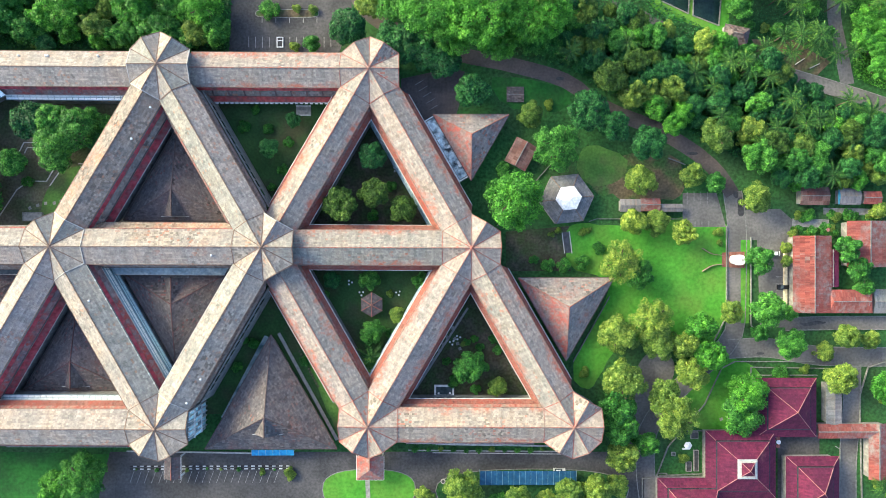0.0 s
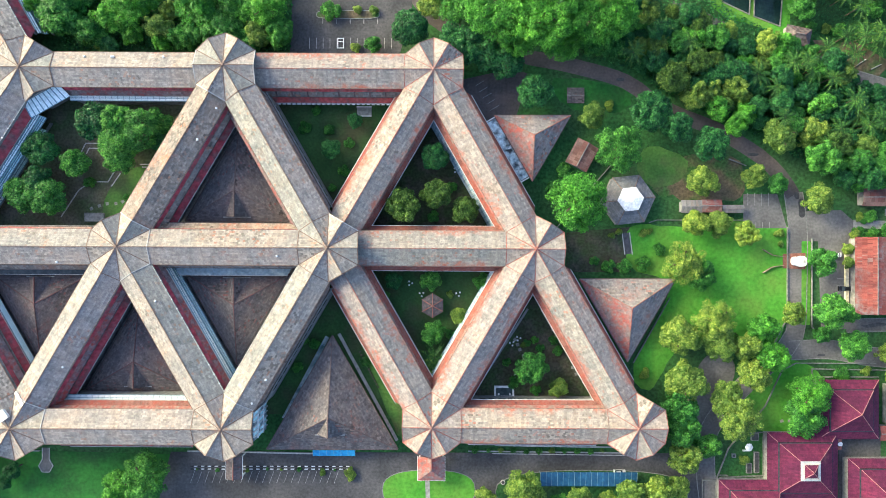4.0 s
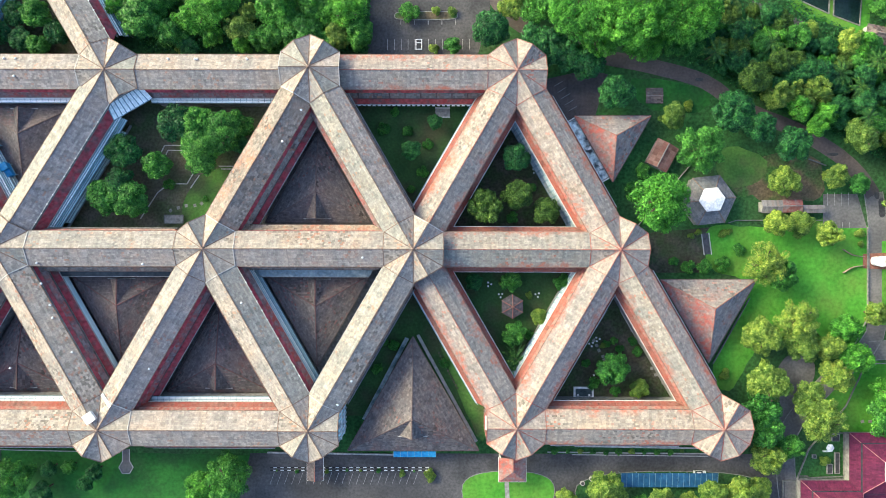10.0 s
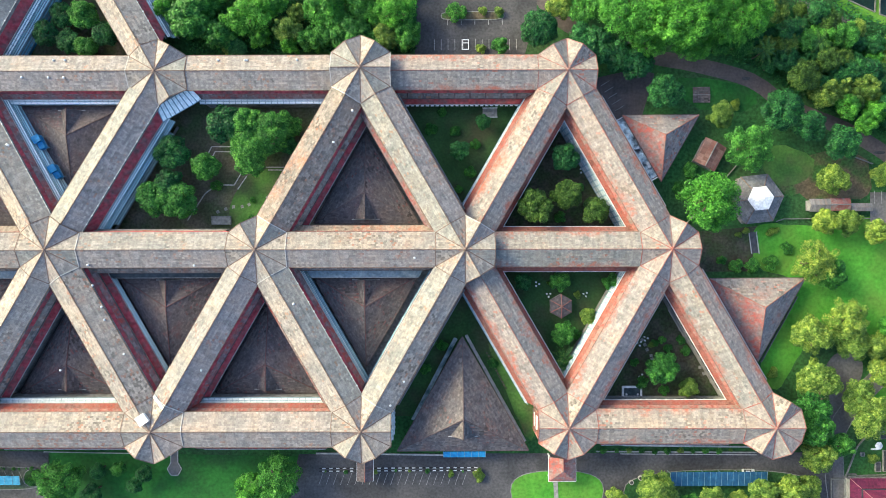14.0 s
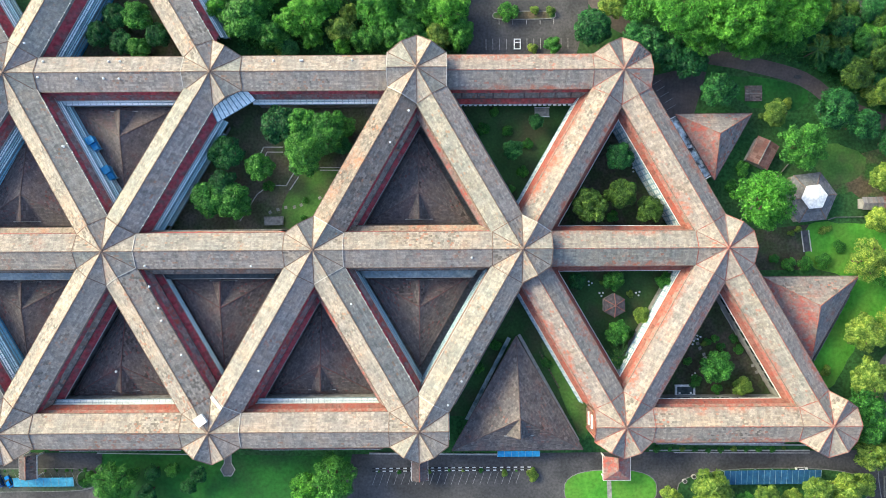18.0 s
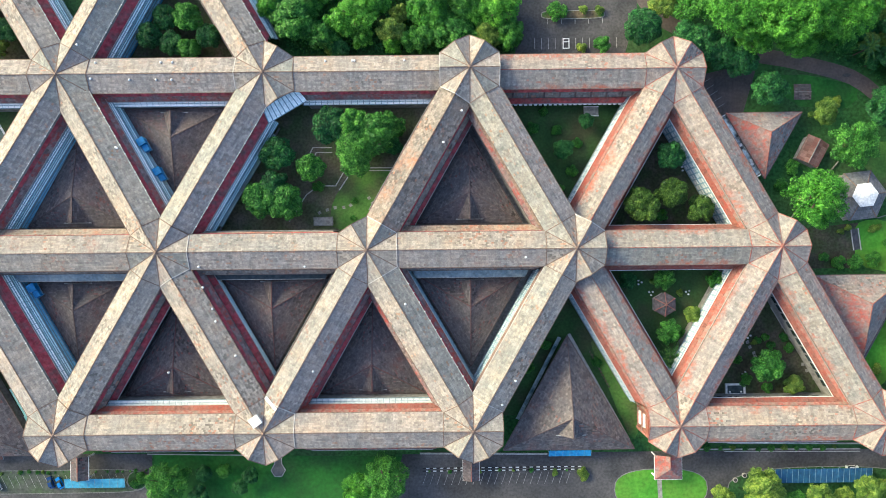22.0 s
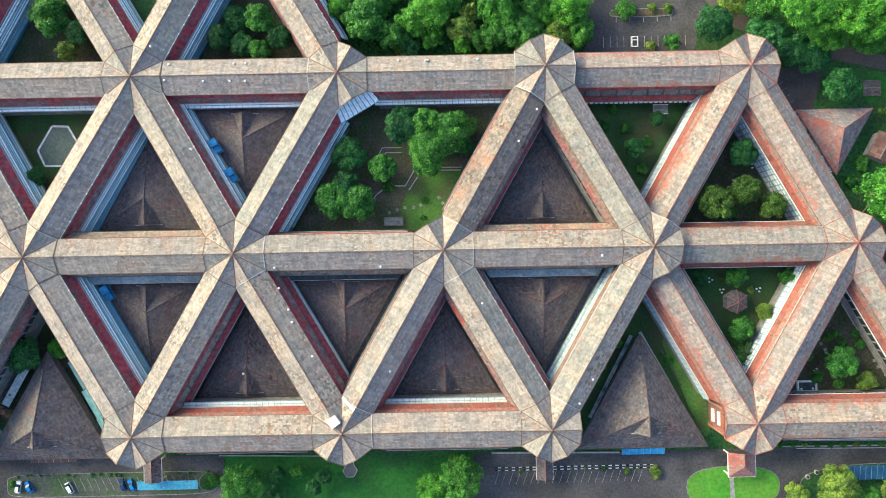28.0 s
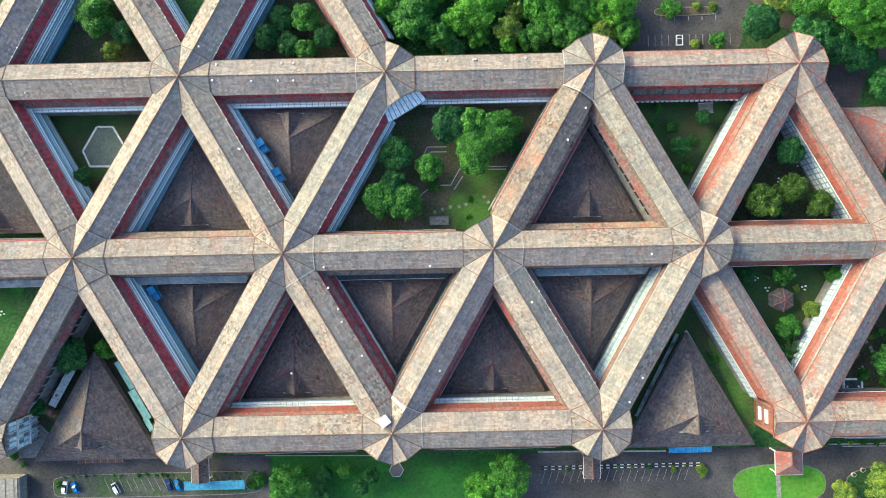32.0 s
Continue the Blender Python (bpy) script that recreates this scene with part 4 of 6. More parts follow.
def crown_blobs(rng, kind, more=1.0):
    """Rounded clumps that make up a crown of radius 5 over a base height of 5."""
    out = []
    n = {"round": 40, "lumpy": 36, "wide": 52, "shrub": 12, "canopy": 150}[kind]
    n = int(n * more)
    for i in range(n):
        a, q = rng.uniform(0, 2 * math.pi), math.sqrt(rng.uniform(0, 1))
        if kind == "round":
            x, y, z, r = 3.7 * q * math.cos(a), 3.7 * q * math.sin(a), 5.2 + 2.6 * math.sqrt(max(0, 1 - q * q)) + rng.normal() * 0.4, rng.uniform(0.8, 1.4)
        elif kind == "lumpy":
            x, y, z, r = 3.8 * q * math.cos(a) + rng.normal() * 0.3, 3.6 * q * math.sin(a) + rng.normal() * 0.3, 4.6 + 3.0 * (1 - q) + rng.normal() * 0.9, rng.uniform(0.7, 1.5)
        elif kind == "canopy":
            x, y, z, r = 4.4 * q * math.cos(a), 4.4 * q * math.sin(a), 5.6 + 1.3 * math.sqrt(max(0, 1 - q * q)) + 0.5 * noise.noise(Vector((q * math.cos(a) * 3, q * math.sin(a) * 3, n))) + rng.normal() * 0.2, rng.uniform(0.35, 0.75)
        elif kind == "wide":
            x, y, z, r = 4.1 * q * math.cos(a), 4.1 * q * math.sin(a), 6.0 + 1.2 * math.sqrt(max(0, 1 - q * q)) + rng.normal() * 0.45, rng.uniform(0.7, 1.2)
        else:
            x, y, z, r = 3.4 * q * math.cos(a), 3.4 * q * math.sin(a), 1.6 + 1.6 * (1 - q), rng.uniform(1.3, 1.9)
        out.append((x, y, z, r / more ** 0.4))
    if kind == "shrub":
        out += [(0, 0, 1.8, 2.4)]
    else:
        hub = {"round": 5.6, "lumpy": 5.0, "wide": 5.6, "canopy": 4.4}[kind]
        out += [(1.5 * math.cos(k * 2.1), 1.5 * math.sin(k * 2.1), hub, 2.3) for k in range(3)]
    return np.array(out)


def trunk_mesh(rng, top, r):
    ms = [prism(0, 0, -0.2, top, r, 8, 0.2, 0.55)]
    for k in range(6):
        a = 2 * math.pi * k / 6 + rng.uniform(-0.4, 0.4)
        z = top * rng.uniform(0.55, 0.95)
        e = Vector((math.cos(a) * 2.7, math.sin(a) * 2.7, z + rng.uniform(1.2, 2.2)))
        s = Vector((0, 0, z))
        ms.append(beam(s, e, r * 0.5, r * 0.25))
    return join(*ms)


TREES = {}
rng = np.random.default_rng(7)
for kind, mats, per in (("round", (LEAF_DARK, LEAF_MID, LEAF_SHADED_OLIVE), 236), ("lumpy", (LEAF_YEL, LEAF_MID, LEAF_BRI), 236), ("wide", (LEAF_BRI, LEAF_MID), 230), ("canopy", (LEAF_BRI,), 560), ("shrub", (LEAF_MID, LEAF_YEL, LEAF_BRI), 150)):
    for mat in mats:
        for var in range(3):
            v, f = leaf_cloud(rng, crown_blobs(rng, kind), per, {"shrub": 0.36, "canopy": 0.115}.get(kind, 0.29), 0.85)
            TREES.setdefault((kind, mat.name), []).append(mesh("crown", v, f, mat))
        if kind in ("round", "lumpy"):
            v, f = leaf_cloud(rng, crown_blobs(rng, kind, 2.2), per, 0.18, 0.85)
            TREES[(kind, mat.name)].append(mesh("crown", v, f, mat))
TRUNKS = [mesh("trunk", *trunk_mesh(rng, 5.6, 0.42), BARK) for k in range(3)]
SHRUB_STEM = mesh("stem", *trunk_mesh(rng, 1.6, 0.2), BARK)
WORDS = {"round": "rounded dense", "lumpy": "uneven leafy", "wide": "wide spreading", "canopy": "broad tall spreading", "shrub": "low bushy"}
TONES = {"dark_leaves": "dark green", "green_leaves": "green", "shade_darkened_olive_leaves": "olive green", "yellow_green_leaves": "yellow-green", "bright_green_leaves": "bright green"}
TYPES = [("round", LEAF_DARK), ("lumpy", LEAF_MID), ("lumpy", LEAF_YEL), ("wide", LEAF_BRI), ("shrub", LEAF_MID), ("shrub", LEAF_YEL), ("round", LEAF_MID), ("lumpy", LEAF_BRI), ("wide", LEAF_MID), ("canopy", LEAF_BRI), ("round", LEAF_SHADED_OLIVE)]


def tree(x, y, r, sort, place="in the grounds"):
    kind, mat = TYPES[sort]
    s = r / 5.0
    shrub = kind == "shrub"
    t = thing("shrub" if shrub else "tree", pose(x, y, 0, 0, 0, rng.uniform(0, 360)) @ Matrix.Diagonal((s, s, s * rng.uniform(0.9, 1.15) if r < 7 else s * (1.05 if kind == "canopy" else 0.85), 1)),
              f"{WORDS[kind]} {TONES[mat.name]} {'shrub' if shrub else 'tree'} {place}", "shrub" if shrub else "tree", "shrubs" if shrub else "trees")
    part("stem" if shrub else "trunk", SHRUB_STEM if shrub else TRUNKS[int(rng.integers(3))], None, t)
    part("crown", TREES[(kind, mat.name)][3 if r > 8.2 and kind in ("round", "lumpy") else int(rng.integers(3))], None, t)
    return t


def palm_mesh(rng, fronds=13):
    """Arching fronds, each a rib with narrow leaflets on both sides."""
    v, f = [], []
    for k in range(fronds):
        a = 2 * math.pi * k / fronds + rng.uniform(-0.2, 0.2)
        ln, lift = rng.uniform(3.4, 5.0), rng.uniform(0.5, 1.5)
        turn = Matrix.Rotation(a, 3, "Z")
        for j in range(16):
            q = (j + 0.6) / 16
            rr, zz = ln * q, lift * math.sin(q * 2.3) - 1.5 * q * q
            w = 0.62 * math.sin(math.pi * min(1, q * 0.8 + 0.2)) + 0.08
            for s in (1, -1):
                n = len(v)
                v += [tuple(turn @ p) for p in (Vector((rr, 0, zz)), Vector((rr + 0.55, s * w, zz - 0.3)), Vector((rr + 0.27, 0, zz)))]
                f.append((n, n + 1, n + 2))
    return v, f


PALMS = [mesh("fronds", *palm_mesh(rng, n), LEAF_PALM) for n in (11, 13, 15)]
PALM_TRUNK = mesh("palm_trunk", *prism(0, 0, -0.2, 1.0, 0.22, 8, 0, 0.8), BARK)


def palm(x, y, h=6.0, s=1.0):
    t = thing("palm_tree", pose(x, y, 0, 0, 0, rng.uniform(0, 360)), "feathery green palm with a slim trunk", "palm", "palms")
    part("trunk", PALM_TRUNK, None, t, at=Matrix.Diagonal((1, 1, h, 1)))
    part("fronds", PALMS[int(rng.integers(3))], None, t, at=pose(0, 0, h) @ Matrix.Diagonal((s, s, s, 1)))


def grove(rows, place="in the grounds"):
    for x, y, r, sort in rows:
        tree(x, y, r, sort, place)


grove([(11.4, 55.8, 7.2, 0), (32.1, 47.4, 5.0, 2), (40.9, 36.0, 9.4, 1), (25.8, 17.3, 12, 7), (52.2, 48.4, 8, 0), (61.1, 42.8, 6.4, 0), (72.7, 37.0, 7.2, 0),
       (71.1, 24.5, 6, 2), (89.7, 26.3, 4.9, 2), (97.8, 23.5, 4.2, 6), (97.9, 40.4, 7, 2), (110.1, 42.5, 5.6, 2), (112.1, 32.4, 6.5, 1), (68.7, 9.7, 5.2, 2), (77.2, 9.3, 5, 2), (86.3, 5.9, 5, 2), (59.5, 60.5, 6.8, 10), (68.0, 54.6, 5.6, 2), (76.4, 50.0, 5.2, 7), (82.4, 43.9, 4.2, 3), (112.0, 18.0, 5.8, 2), (121.0, 25.5, 4.6, 0), (127.0, 24.8, 4.6, 7), (132.5, 26.0, 5.0, 1), (125.0, 31.0, 5.2, 6), (117.5, 37.0, 5.6, 10), (119.0, 30.5, 4.4, 1)], "beside the lane")
grove([(63.0, -4.8, 8.5, 2), (70.7, -8.9, 5.5, 1), (113.2, -3.8, 5.4, 1), (113.7, -21.0, 6.8, 6), (123.4, -33.2, 6, 6), (113.8, -29.9, 3.6, 6), (103.0, -22.2, 4.6, 2), (144.1, -31.2, 5, 2), (153.3, -32.2, 3.8, 2), (137.0, -36.6, 3.8, 2), (141.1, -45.4, 6.2, 2), (158.8, -48.4, 7.5, 7),
       (144.7, 0.2, 5, 1), (149.2, -7.3, 4.8, 1), (151.2, -13.0, 4, 1), (124.6, 0.6, 2.4, 2), (124.6, -4.4, 2.3, 2), (125.4, -23.2, 3, 1)], "beside the lawn and car park")
grove([(62.7, -30.0, 7.5, 2), (74.8, -24.9, 8.5, 2), (76.8, -32.4, 7, 2), (91.9, -28.0, 6.5, 7), (86.2, -33.6, 5.6, 2), (88.9, -43.5, 7, 2), (64.7, -46.0, 8, 2), (62.7, -55.1, 7.5, 1), (82.2, -59.1, 9, 2), (79.8, -52.1, 7, 2), (73.1, -69.2, 4.8, 1), (64.3, -72.6, 6.4, 2), (63.7, -63.1, 6.5, 1), (108.0, -50.1, 8.5, 7), (107.0, -58.2, 8, 1), (94.9, -37.0, 6.5, 7)], "near the south-east drive")
grove([(8.0, -84.9, 8, 2), (27.6, -88.2, 5.5, 2), (37.9, -89.1, 4, 2), (45.8, -86.2, 6, 2), (54.9, -85.0, 6.4, 2), (62.6, -84.2, 4.8, 2), (20.6, -90.0, 4, 1), (-5.0, -88.8, 5, 2)], "on the parking island")
grove([(-25.0, -10.9, 4.2, 1), (-6.7, -11.3, 3.4, 1), (-24.1, -29.2, 4.6, 1), (-14.8, -23.5, 3.4, 2), (-38.1, -10.9, 3.6, 0), (10.4, -41.2, 6.2, 1), (20.6, -49.1, 3.8, 2), (-34.3, 15.3, 6.8, 10), (-23.0, 19.4, 6.2, 10), (-12.7, 13.9, 5.6, 10), (-23.4, 32.4, 5.6, 0), (-24.0, 12.0, 2.4, 4), (-17.5, 22.6, 2.2, 4), (-60.4, 36.0, 4.2, 0), (-52.0, 45.5, 3.2, 0), (-62.0, 43.5, 2.6, 4), (-56.4, 28.5, 2.4, 4), (-70.5, 44.0, 2.6, 4), (-54.5, 38.5, 2.2, 4), (-66.0, 50.0, 2.2, 4), (-60.5, 22.0, 2.0, 4)], "in a court garden")
grove([(-160.5, 34.8, 6.6, 0), (-165.9, 19.6, 7.6, 6), (-158.5, 18.3, 7.4, 6), (-161.8, 24.0, 6, 0), (-149.2, 30.0, 5.6, 6), (-141.5, 44.6, 7.8, 0), (-132.9, 37.1, 8.6, 6), (-125.9, 41.4, 8.6, 6), (-133.8, 44.5, 6.6, 6), (-121.0, 44.6, 5.4, 1), (-133.2, 31.7, 6.2, 6), (-120.1, 37.9, 4, 0), (-147.9, 24.1, 2.4, 4), (-135.0, 18.9, 1.3, 4), (-135.6, 12.8, 1.2, 4), (-198.3, 74.8, 5, 0), (-205.1, 77.4, 5, 0), (-191.7, 72.6, 4.4, 6), (-191.1, 83.0, 5.6, 6), (-200.1, 84.3, 5, 0), (-184.2, 76.8, 5, 0)], "in a court garden")
grove([(-264.7, 86.3, 7.6, 1), (-260.2, 74.5, 4.2, 2), (-255.4, 80.7, 5, 0), (-272.1, 30.2, 4, 0), (-276.4, -32.0, 7.4, 0), (-266.2, -31.3, 4.2, 7), (-290.4, -50.0, 4.4, 0), (-296.9, -27.1, 3, 4), (-251.0, -57.7, 2.4, 4), (-301.5, -69.5, 2.2, 4), (-298.8, -72.6, 1.6, 4)], "in a court garden")
grove([(-201.6, -79.4, 8.4, 1), (-189.2, -77.1, 3.4, 0), (-182.1, -76.6, 3, 6), (-172.8, -77.9, 3.6, 0), (-124.6, -79.3, 9.2, 1), (-132.4, -83.4, 7.4, 7), (-213.0, -80.3, 2.6, 4), (-53.4, -81.9, 2.4, 5), (-176.5, -82.9, 3.4, 0), (-190.8, -84.5, 4.5, 0)], "on the south lawn")
grove([(-154.7, 81.7, 8, 6), (-144.7, 77.0, 6, 1), (-132.6, 83.4, 8.5, 7), (-120.6, 77.7, 5.5, 2), (-107.5, 84.5, 8, 7), (-99.5, 77.8, 7, 1), (-82.4, 84.2, 8.5, 7), (-78.8, 75.5, 5, 1), (-32.3, 77.6, 7, 0), (-17.4, 72.4, 7.5, 0), (-4.4, 68.2, 7, 0), (-112.7, 74.9, 5, 1), (-138.9, 72.2, 4, 0), (-90.5, 73.6, 5, 1), (-159.6, 87.8, 6, 0), (-126.5, 88.8, 7, 7), (-94.4, 88.4, 7, 1)], "behind the north wing")
grove([(-1.6, 81.8, 13, 9), (14.1, 81.3, 15, 9), (31.8, 80.9, 13, 9), (6.3, 74.9, 9, 9), (20.1, 72.4, 8, 9), (-15.5, 85.6, 9, 1), (-23.6, 87.0, 7, 2), (-11.7, 71.4, 7.5, 0), (-31.7, 77.4, 7, 0), (1.4, 65.4, 7, 0), (-61.0, 85.8, 4, 4), (-51.7, 86.5, 2.2, 5), (-45.6, 86.4, 2, 5), (-52.2, 72.9, 2.2, 5), (-45.5, 73.0, 3.4, 1)], "by the north car park")


grove([(107.0, 86.0, 5.0, 1), (109.0, 93.0, 6.0, 6), (106.0, 98.0, 5.2, 1), (114.0, 98.0, 5.0, 0), (97.0, 72.0, 5.5, 7), (112.0, 80.5, 2.4, 4), (117.5, 80.0, 2.2, 5)], "beside the fish ponds")


def inside(x, y, poly):
    c = False
    for i, (x1, y1) in enumerate(poly):
        x2, y2 = poly[i - 1]
        if (y1 > y) != (y2 > y) and x < (x2 - x1) * (y - y1) / (y2 - y1) + x1:
            c = not c
    return c


def undergrowth(poly, n, mat, seed, top=1.6, size=0.5):
    """Low leafy cover as one mass of small sprays."""
    rg = np.random.default_rng(seed)
    xs, ys = [p[0] for p in poly], [p[1] for p in poly]
    p = np.stack([rg.uniform(min(xs), max(xs), n), rg.uniform(min(ys), max(ys), n)], 1)
    p = np.array([q for q in p if inside(q[0], q[1], poly)])
    m = len(p)
    hgt = np.array([0.5 + 0.5 * noise.noise(Vector((q[0] * 0.16, q[1] * 0.16, seed))) for q in p])
    c = np.column_stack([p, rg.uniform(0.25, 1.0, m) * top * (0.3 + hgt)])
    nrm = rg.normal(size=(m, 3)) * 0.6 + np.array((0, 0, 1.0))
    nrm /= np.linalg.norm(nrm, axis=1)[:, None]
    a = np.cross(nrm, rg.normal(size=(m, 3)))
    a /= np.linalg.norm(a, axis=1)[:, None]
    b = np.cross(nrm, a)
    sc = (size * rg.uniform(0.6, 1.4, m))[:, None]
    v = np.stack([c - a * sc, c - b * sc * 0.6, c + a * sc, c + b * sc * 0.6], 1).reshape(-1, 3)
    return solid("undergrowth", (v.tolist(), [(4 * i, 4 * i + 1, 4 * i + 2, 4 * i + 3) for i in range(m)]), mat, "dense mixed green undergrowth of the wood", "undergrowth", kind="stuff")


def wood(poly, gap, sorts, lo, hi, palms=0.0, seed=1, place="in the dense wood"):
    rg = random.Random(seed)
    xs, ys = [p[0] for p in poly], [p[1] for p in poly]
    got = []
    for k in range(4000):
        x, y = rg.uniform(min(xs), max(xs)), rg.uniform(min(ys), max(ys))
        if inside(x, y, poly) and all((x - a) ** 2 + (y - b) ** 2 > gap * gap for a, b in got):
            got.append((x, y))
            if rg.random() < palms:
                palm(x, y, rg.uniform(7, 9.5), rg.uniform(0.95, 1.3))
            else:
                tree(x, y, rg.uniform(lo, hi), rg.choice(sorts), place)


WOOD_EAST = [(24.9, 98.5), (78.3, 98.7), (80.4, 88.4), (105.0, 75.1), (116.4, 66.9), (131.8, 56.7), (169.0, 42.4), (169.0, 22.8), (127.7, 24.4), (115.3, 28.9), (94.8, 40.2), (76.2, 48.4), (57.8, 57.6), (45.4, 65.8), (24.9, 70.2)]
undergrowth(WOOD_EAST, 44000, LEAF_DARK, 3, 1.6, 0.36)
undergrowth([(-174.8, 106.1), (-156.9, 72.3), (-75.6, 71.7), (-74.8, 106.4)], 9000, LEAF_DARK, 4)
undergrowth([(96.8, 102.8), (104.0, 82.3), (113.3, 76.2), (141.1, 74.2), (140.5, 102.9)], 5200, LEAF_DARK, 5, 0.5, 0.22)
undergrowth([(147.3, 103.0), (150.4, 61.9), (173.1, 53.7), (173.1, 103.0)], 14000, LEAF_BRI, 6, 1.6, 0.28)
wood([(37.2, 90.3), (61.9, 86.3), (82.4, 77.1), (105.0, 73.1), (113.3, 68.0), (127.7, 60.8), (138.0, 54.6), (162.4, 45.4), (169.0, 22.8), (127.7, 24.9), (116.4, 35.1), (107.1, 39.2), (86.5, 46.4), (68.0, 56.6), (49.5, 64.8), (31.1, 71.9)], 4.3, (0, 0, 0, 0, 0, 0, 10, 1, 6, 7, 2), 2.8, 5.4, 0.1, 3)
wood([(148.3, 88.6), (169.0, 88.6), (169.0, 59.8), (156.6, 61.9), (150.4, 72.1)], 6.0, (1, 7, 3, 1), 4, 7, 0.05, 4)
wood([(117.4, 88.5), (140.1, 90.6), (142.1, 72.1), (123.6, 73.1)], 6.5, (1, 4), 2, 3.5, 0.65, 5)
wood([(70.1, 102.7), (78.3, 92.5), (103.0, 92.6), (140.1, 92.7), (140.1, 102.9)], 7, (0, 1, 6), 4, 6, 0.2, 6)
wood([(-172.7, 102.0), (-156.1, 73.6), (-75.2, 72.7), (-77.2, 102.3)], 8.0, (1, 2, 6, 7, 7, 2, 7), 3.6, 6.8, 0, 8, "behind the north wing")


# ---- buildings of the east grounds ----
def gable_house(x, y, lx, ly, turn, eave, rise, mat, label, name="shed", walls=WALL, group="", hip=0.0):
    """A house lx long under a ridge along its length; hip shortens the ridge at both ends."""
    t = thing(name, pose(x, y, 0, 0, 0, turn), label, "house" if name != "shed" else "shed", group)
    a, b, h = lx / 2, ly / 2, eave + rise
    part("wall", box(-a + 0.5, -b + 0.5, -0.05, a - 0.5, b - 0.5, eave - 0.05), walls, t)
    if not hip:
        for s in (-1, 1):
            part("gable_wall", slab([(s * (a - 0.6), -b + 0.6, eave - 0.1), (s * (a - 0.6) - 0.2, 0, h - 0.35), (s * (a - 0.6), b - 0.6, eave - 0.1)][::s], 0.2), walls, t)
    for s in (-1, 1):
        p = [(-a + hip, 0, h), (a - hip, 0, h), (a, s * b, eave), (-a, s * b, eave)]
        part("roof_slope", slab(p if s < 0 else p[::-1], 0.15), mat, t)
        if hip:
            p = [(s * (a - hip), 0, h), (s * a, b, eave), (s * a, -b, eave)]
            part("roof_hip", slab(p if s < 0 else p[::-1], 0.15), mat, t)
    part("ridge_cap", beam((-a + hip, 0, h + 0.05), (a - hip, 0, h + 0.05), 0.35, 0.08), GREY_SHEET, t)
    return t


def tiered_pavilion(x, y, sx, sy, eave, label, cupola=False, ridge=0.0):
    """A square pavilion: a sloping skirt roof, a step and a hipped upper roof."""
    t = thing("maroon_pavilion", pose(x, y, 0), label, "house", "maroon-roofed pavilions")
    part("wall", box(-sx / 2 + 1, -sy / 2 + 1, -0.05, sx / 2 - 1, sy / 2 - 1, eave - 0.1), WALL, t)

    def ring(name, ax, ay, za, bx, by, zb):
        for k, (p, q) in enumerate((((-1, -1), (1, -1)), ((1, -1), (1, 1)), ((1, 1), (-1, 1)), ((-1, 1), (-1, -1)))):
            pts = [(p[0] * ax, p[1] * ay, za), (q[0] * ax, q[1] * ay, za), (q[0] * bx, q[1] * by, zb), (p[0] * bx, p[1] * by, zb)]
            part(name, slab(pts, 0.15), MAROON, t)
            part("hip_cap", beam((p[0] * ax, p[1] * ay, za + 0.05), (p[0] * bx, p[1] * by, zb + 0.05), 0.22, 0.07), CAP_PINK, t)
    ux, uy = sx / 2 - 3.0, sy / 2 - 3.0
    ring("skirt_roof", sx / 2, sy / 2, eave, ux, uy, eave + 1.4)
    part("step_wall", box(-ux + 0.05, -uy + 0.05, eave + 1.0, ux - 0.05, uy - 0.05, eave + 1.7), DARK_GLASS, t)
    rx, ry = max(0.25, ux * ridge), 0.25
    ring("upper_roof", ux - 0.35, uy - 0.35, eave + 1.9, rx if not cupola else 3.2, ry if not cupola else 3.2, eave + 6.4 if not cupola else eave + 4.4)
    if cupola:
        part("cupola_wall", box(-2.8, -2.8, eave + 3.6, 2.8, 2.8, eave + 5.0), CAP_PALE, t)
        part("cupola_ledge", box(-3.4, -3.4, eave + 4.4, 3.4, 3.4, eave + 4.65), PALE_GREY, t)
        ring("cupola_roof", 2.3, 2.3, eave + 5.0, 0.2, 0.2, eave + 6.4)
    else:
        part("ridge_cap", beam((-rx, 0, eave + 6.45), (rx, 0, eave + 6.45), 0.4, 0.1), CAP_RED, t)
    return t


tiered_pavilion(123.2, -56.3, 21.5, 21.0, 4.5, "maroon hipped roof pavilion in two tiers")
tiered_pavilion(106.9, -76.5, 25.0, 24.0, 4.5, "maroon hipped roof pavilion with white-edged lantern", True)
tiered_pavilion(132.6, -84.2, 19.0, 21.0, 4.5, "maroon hipped roof pavilion in two tiers")
tiered_pavilion(89.4, -88.9, 24.0, 15.0, 4.2, "maroon hipped roof pavilion in two tiers", ridge=0.6)
patch("paved_yard", [(122.8, -68.0), (122.8, -90.6), (138.0, -90.6), (138.0, -68.0)], 0.05, FORECOURT, "dark stained paved yard between pavilions", "yard")
gable_house(141.0, -55.2, 15.0, 5.6, 90, 3.4, 0.5, GREY_SHEET, "long grey corrugated sheet roof on posts", "shed")
gable_house(146.0, -65.1, 22.0, 5.2, 0, 3.6, 0.8, RED_SHEET, "covered walkway under rusty red sheet roof", "covered_walkway")
gable_house(156.6, -72.4, 20.0, 6.5, 90, 3.6, 0.9, RED_SHEET, "covered walkway under rusty red sheet roof", "covered_walkway")
gable_house(132.8, -9.0, 27.5, 13.8, 90, 4.0, 1.6, RED_SHEET, "long house with patchy red sheet-metal roof", "long_house")
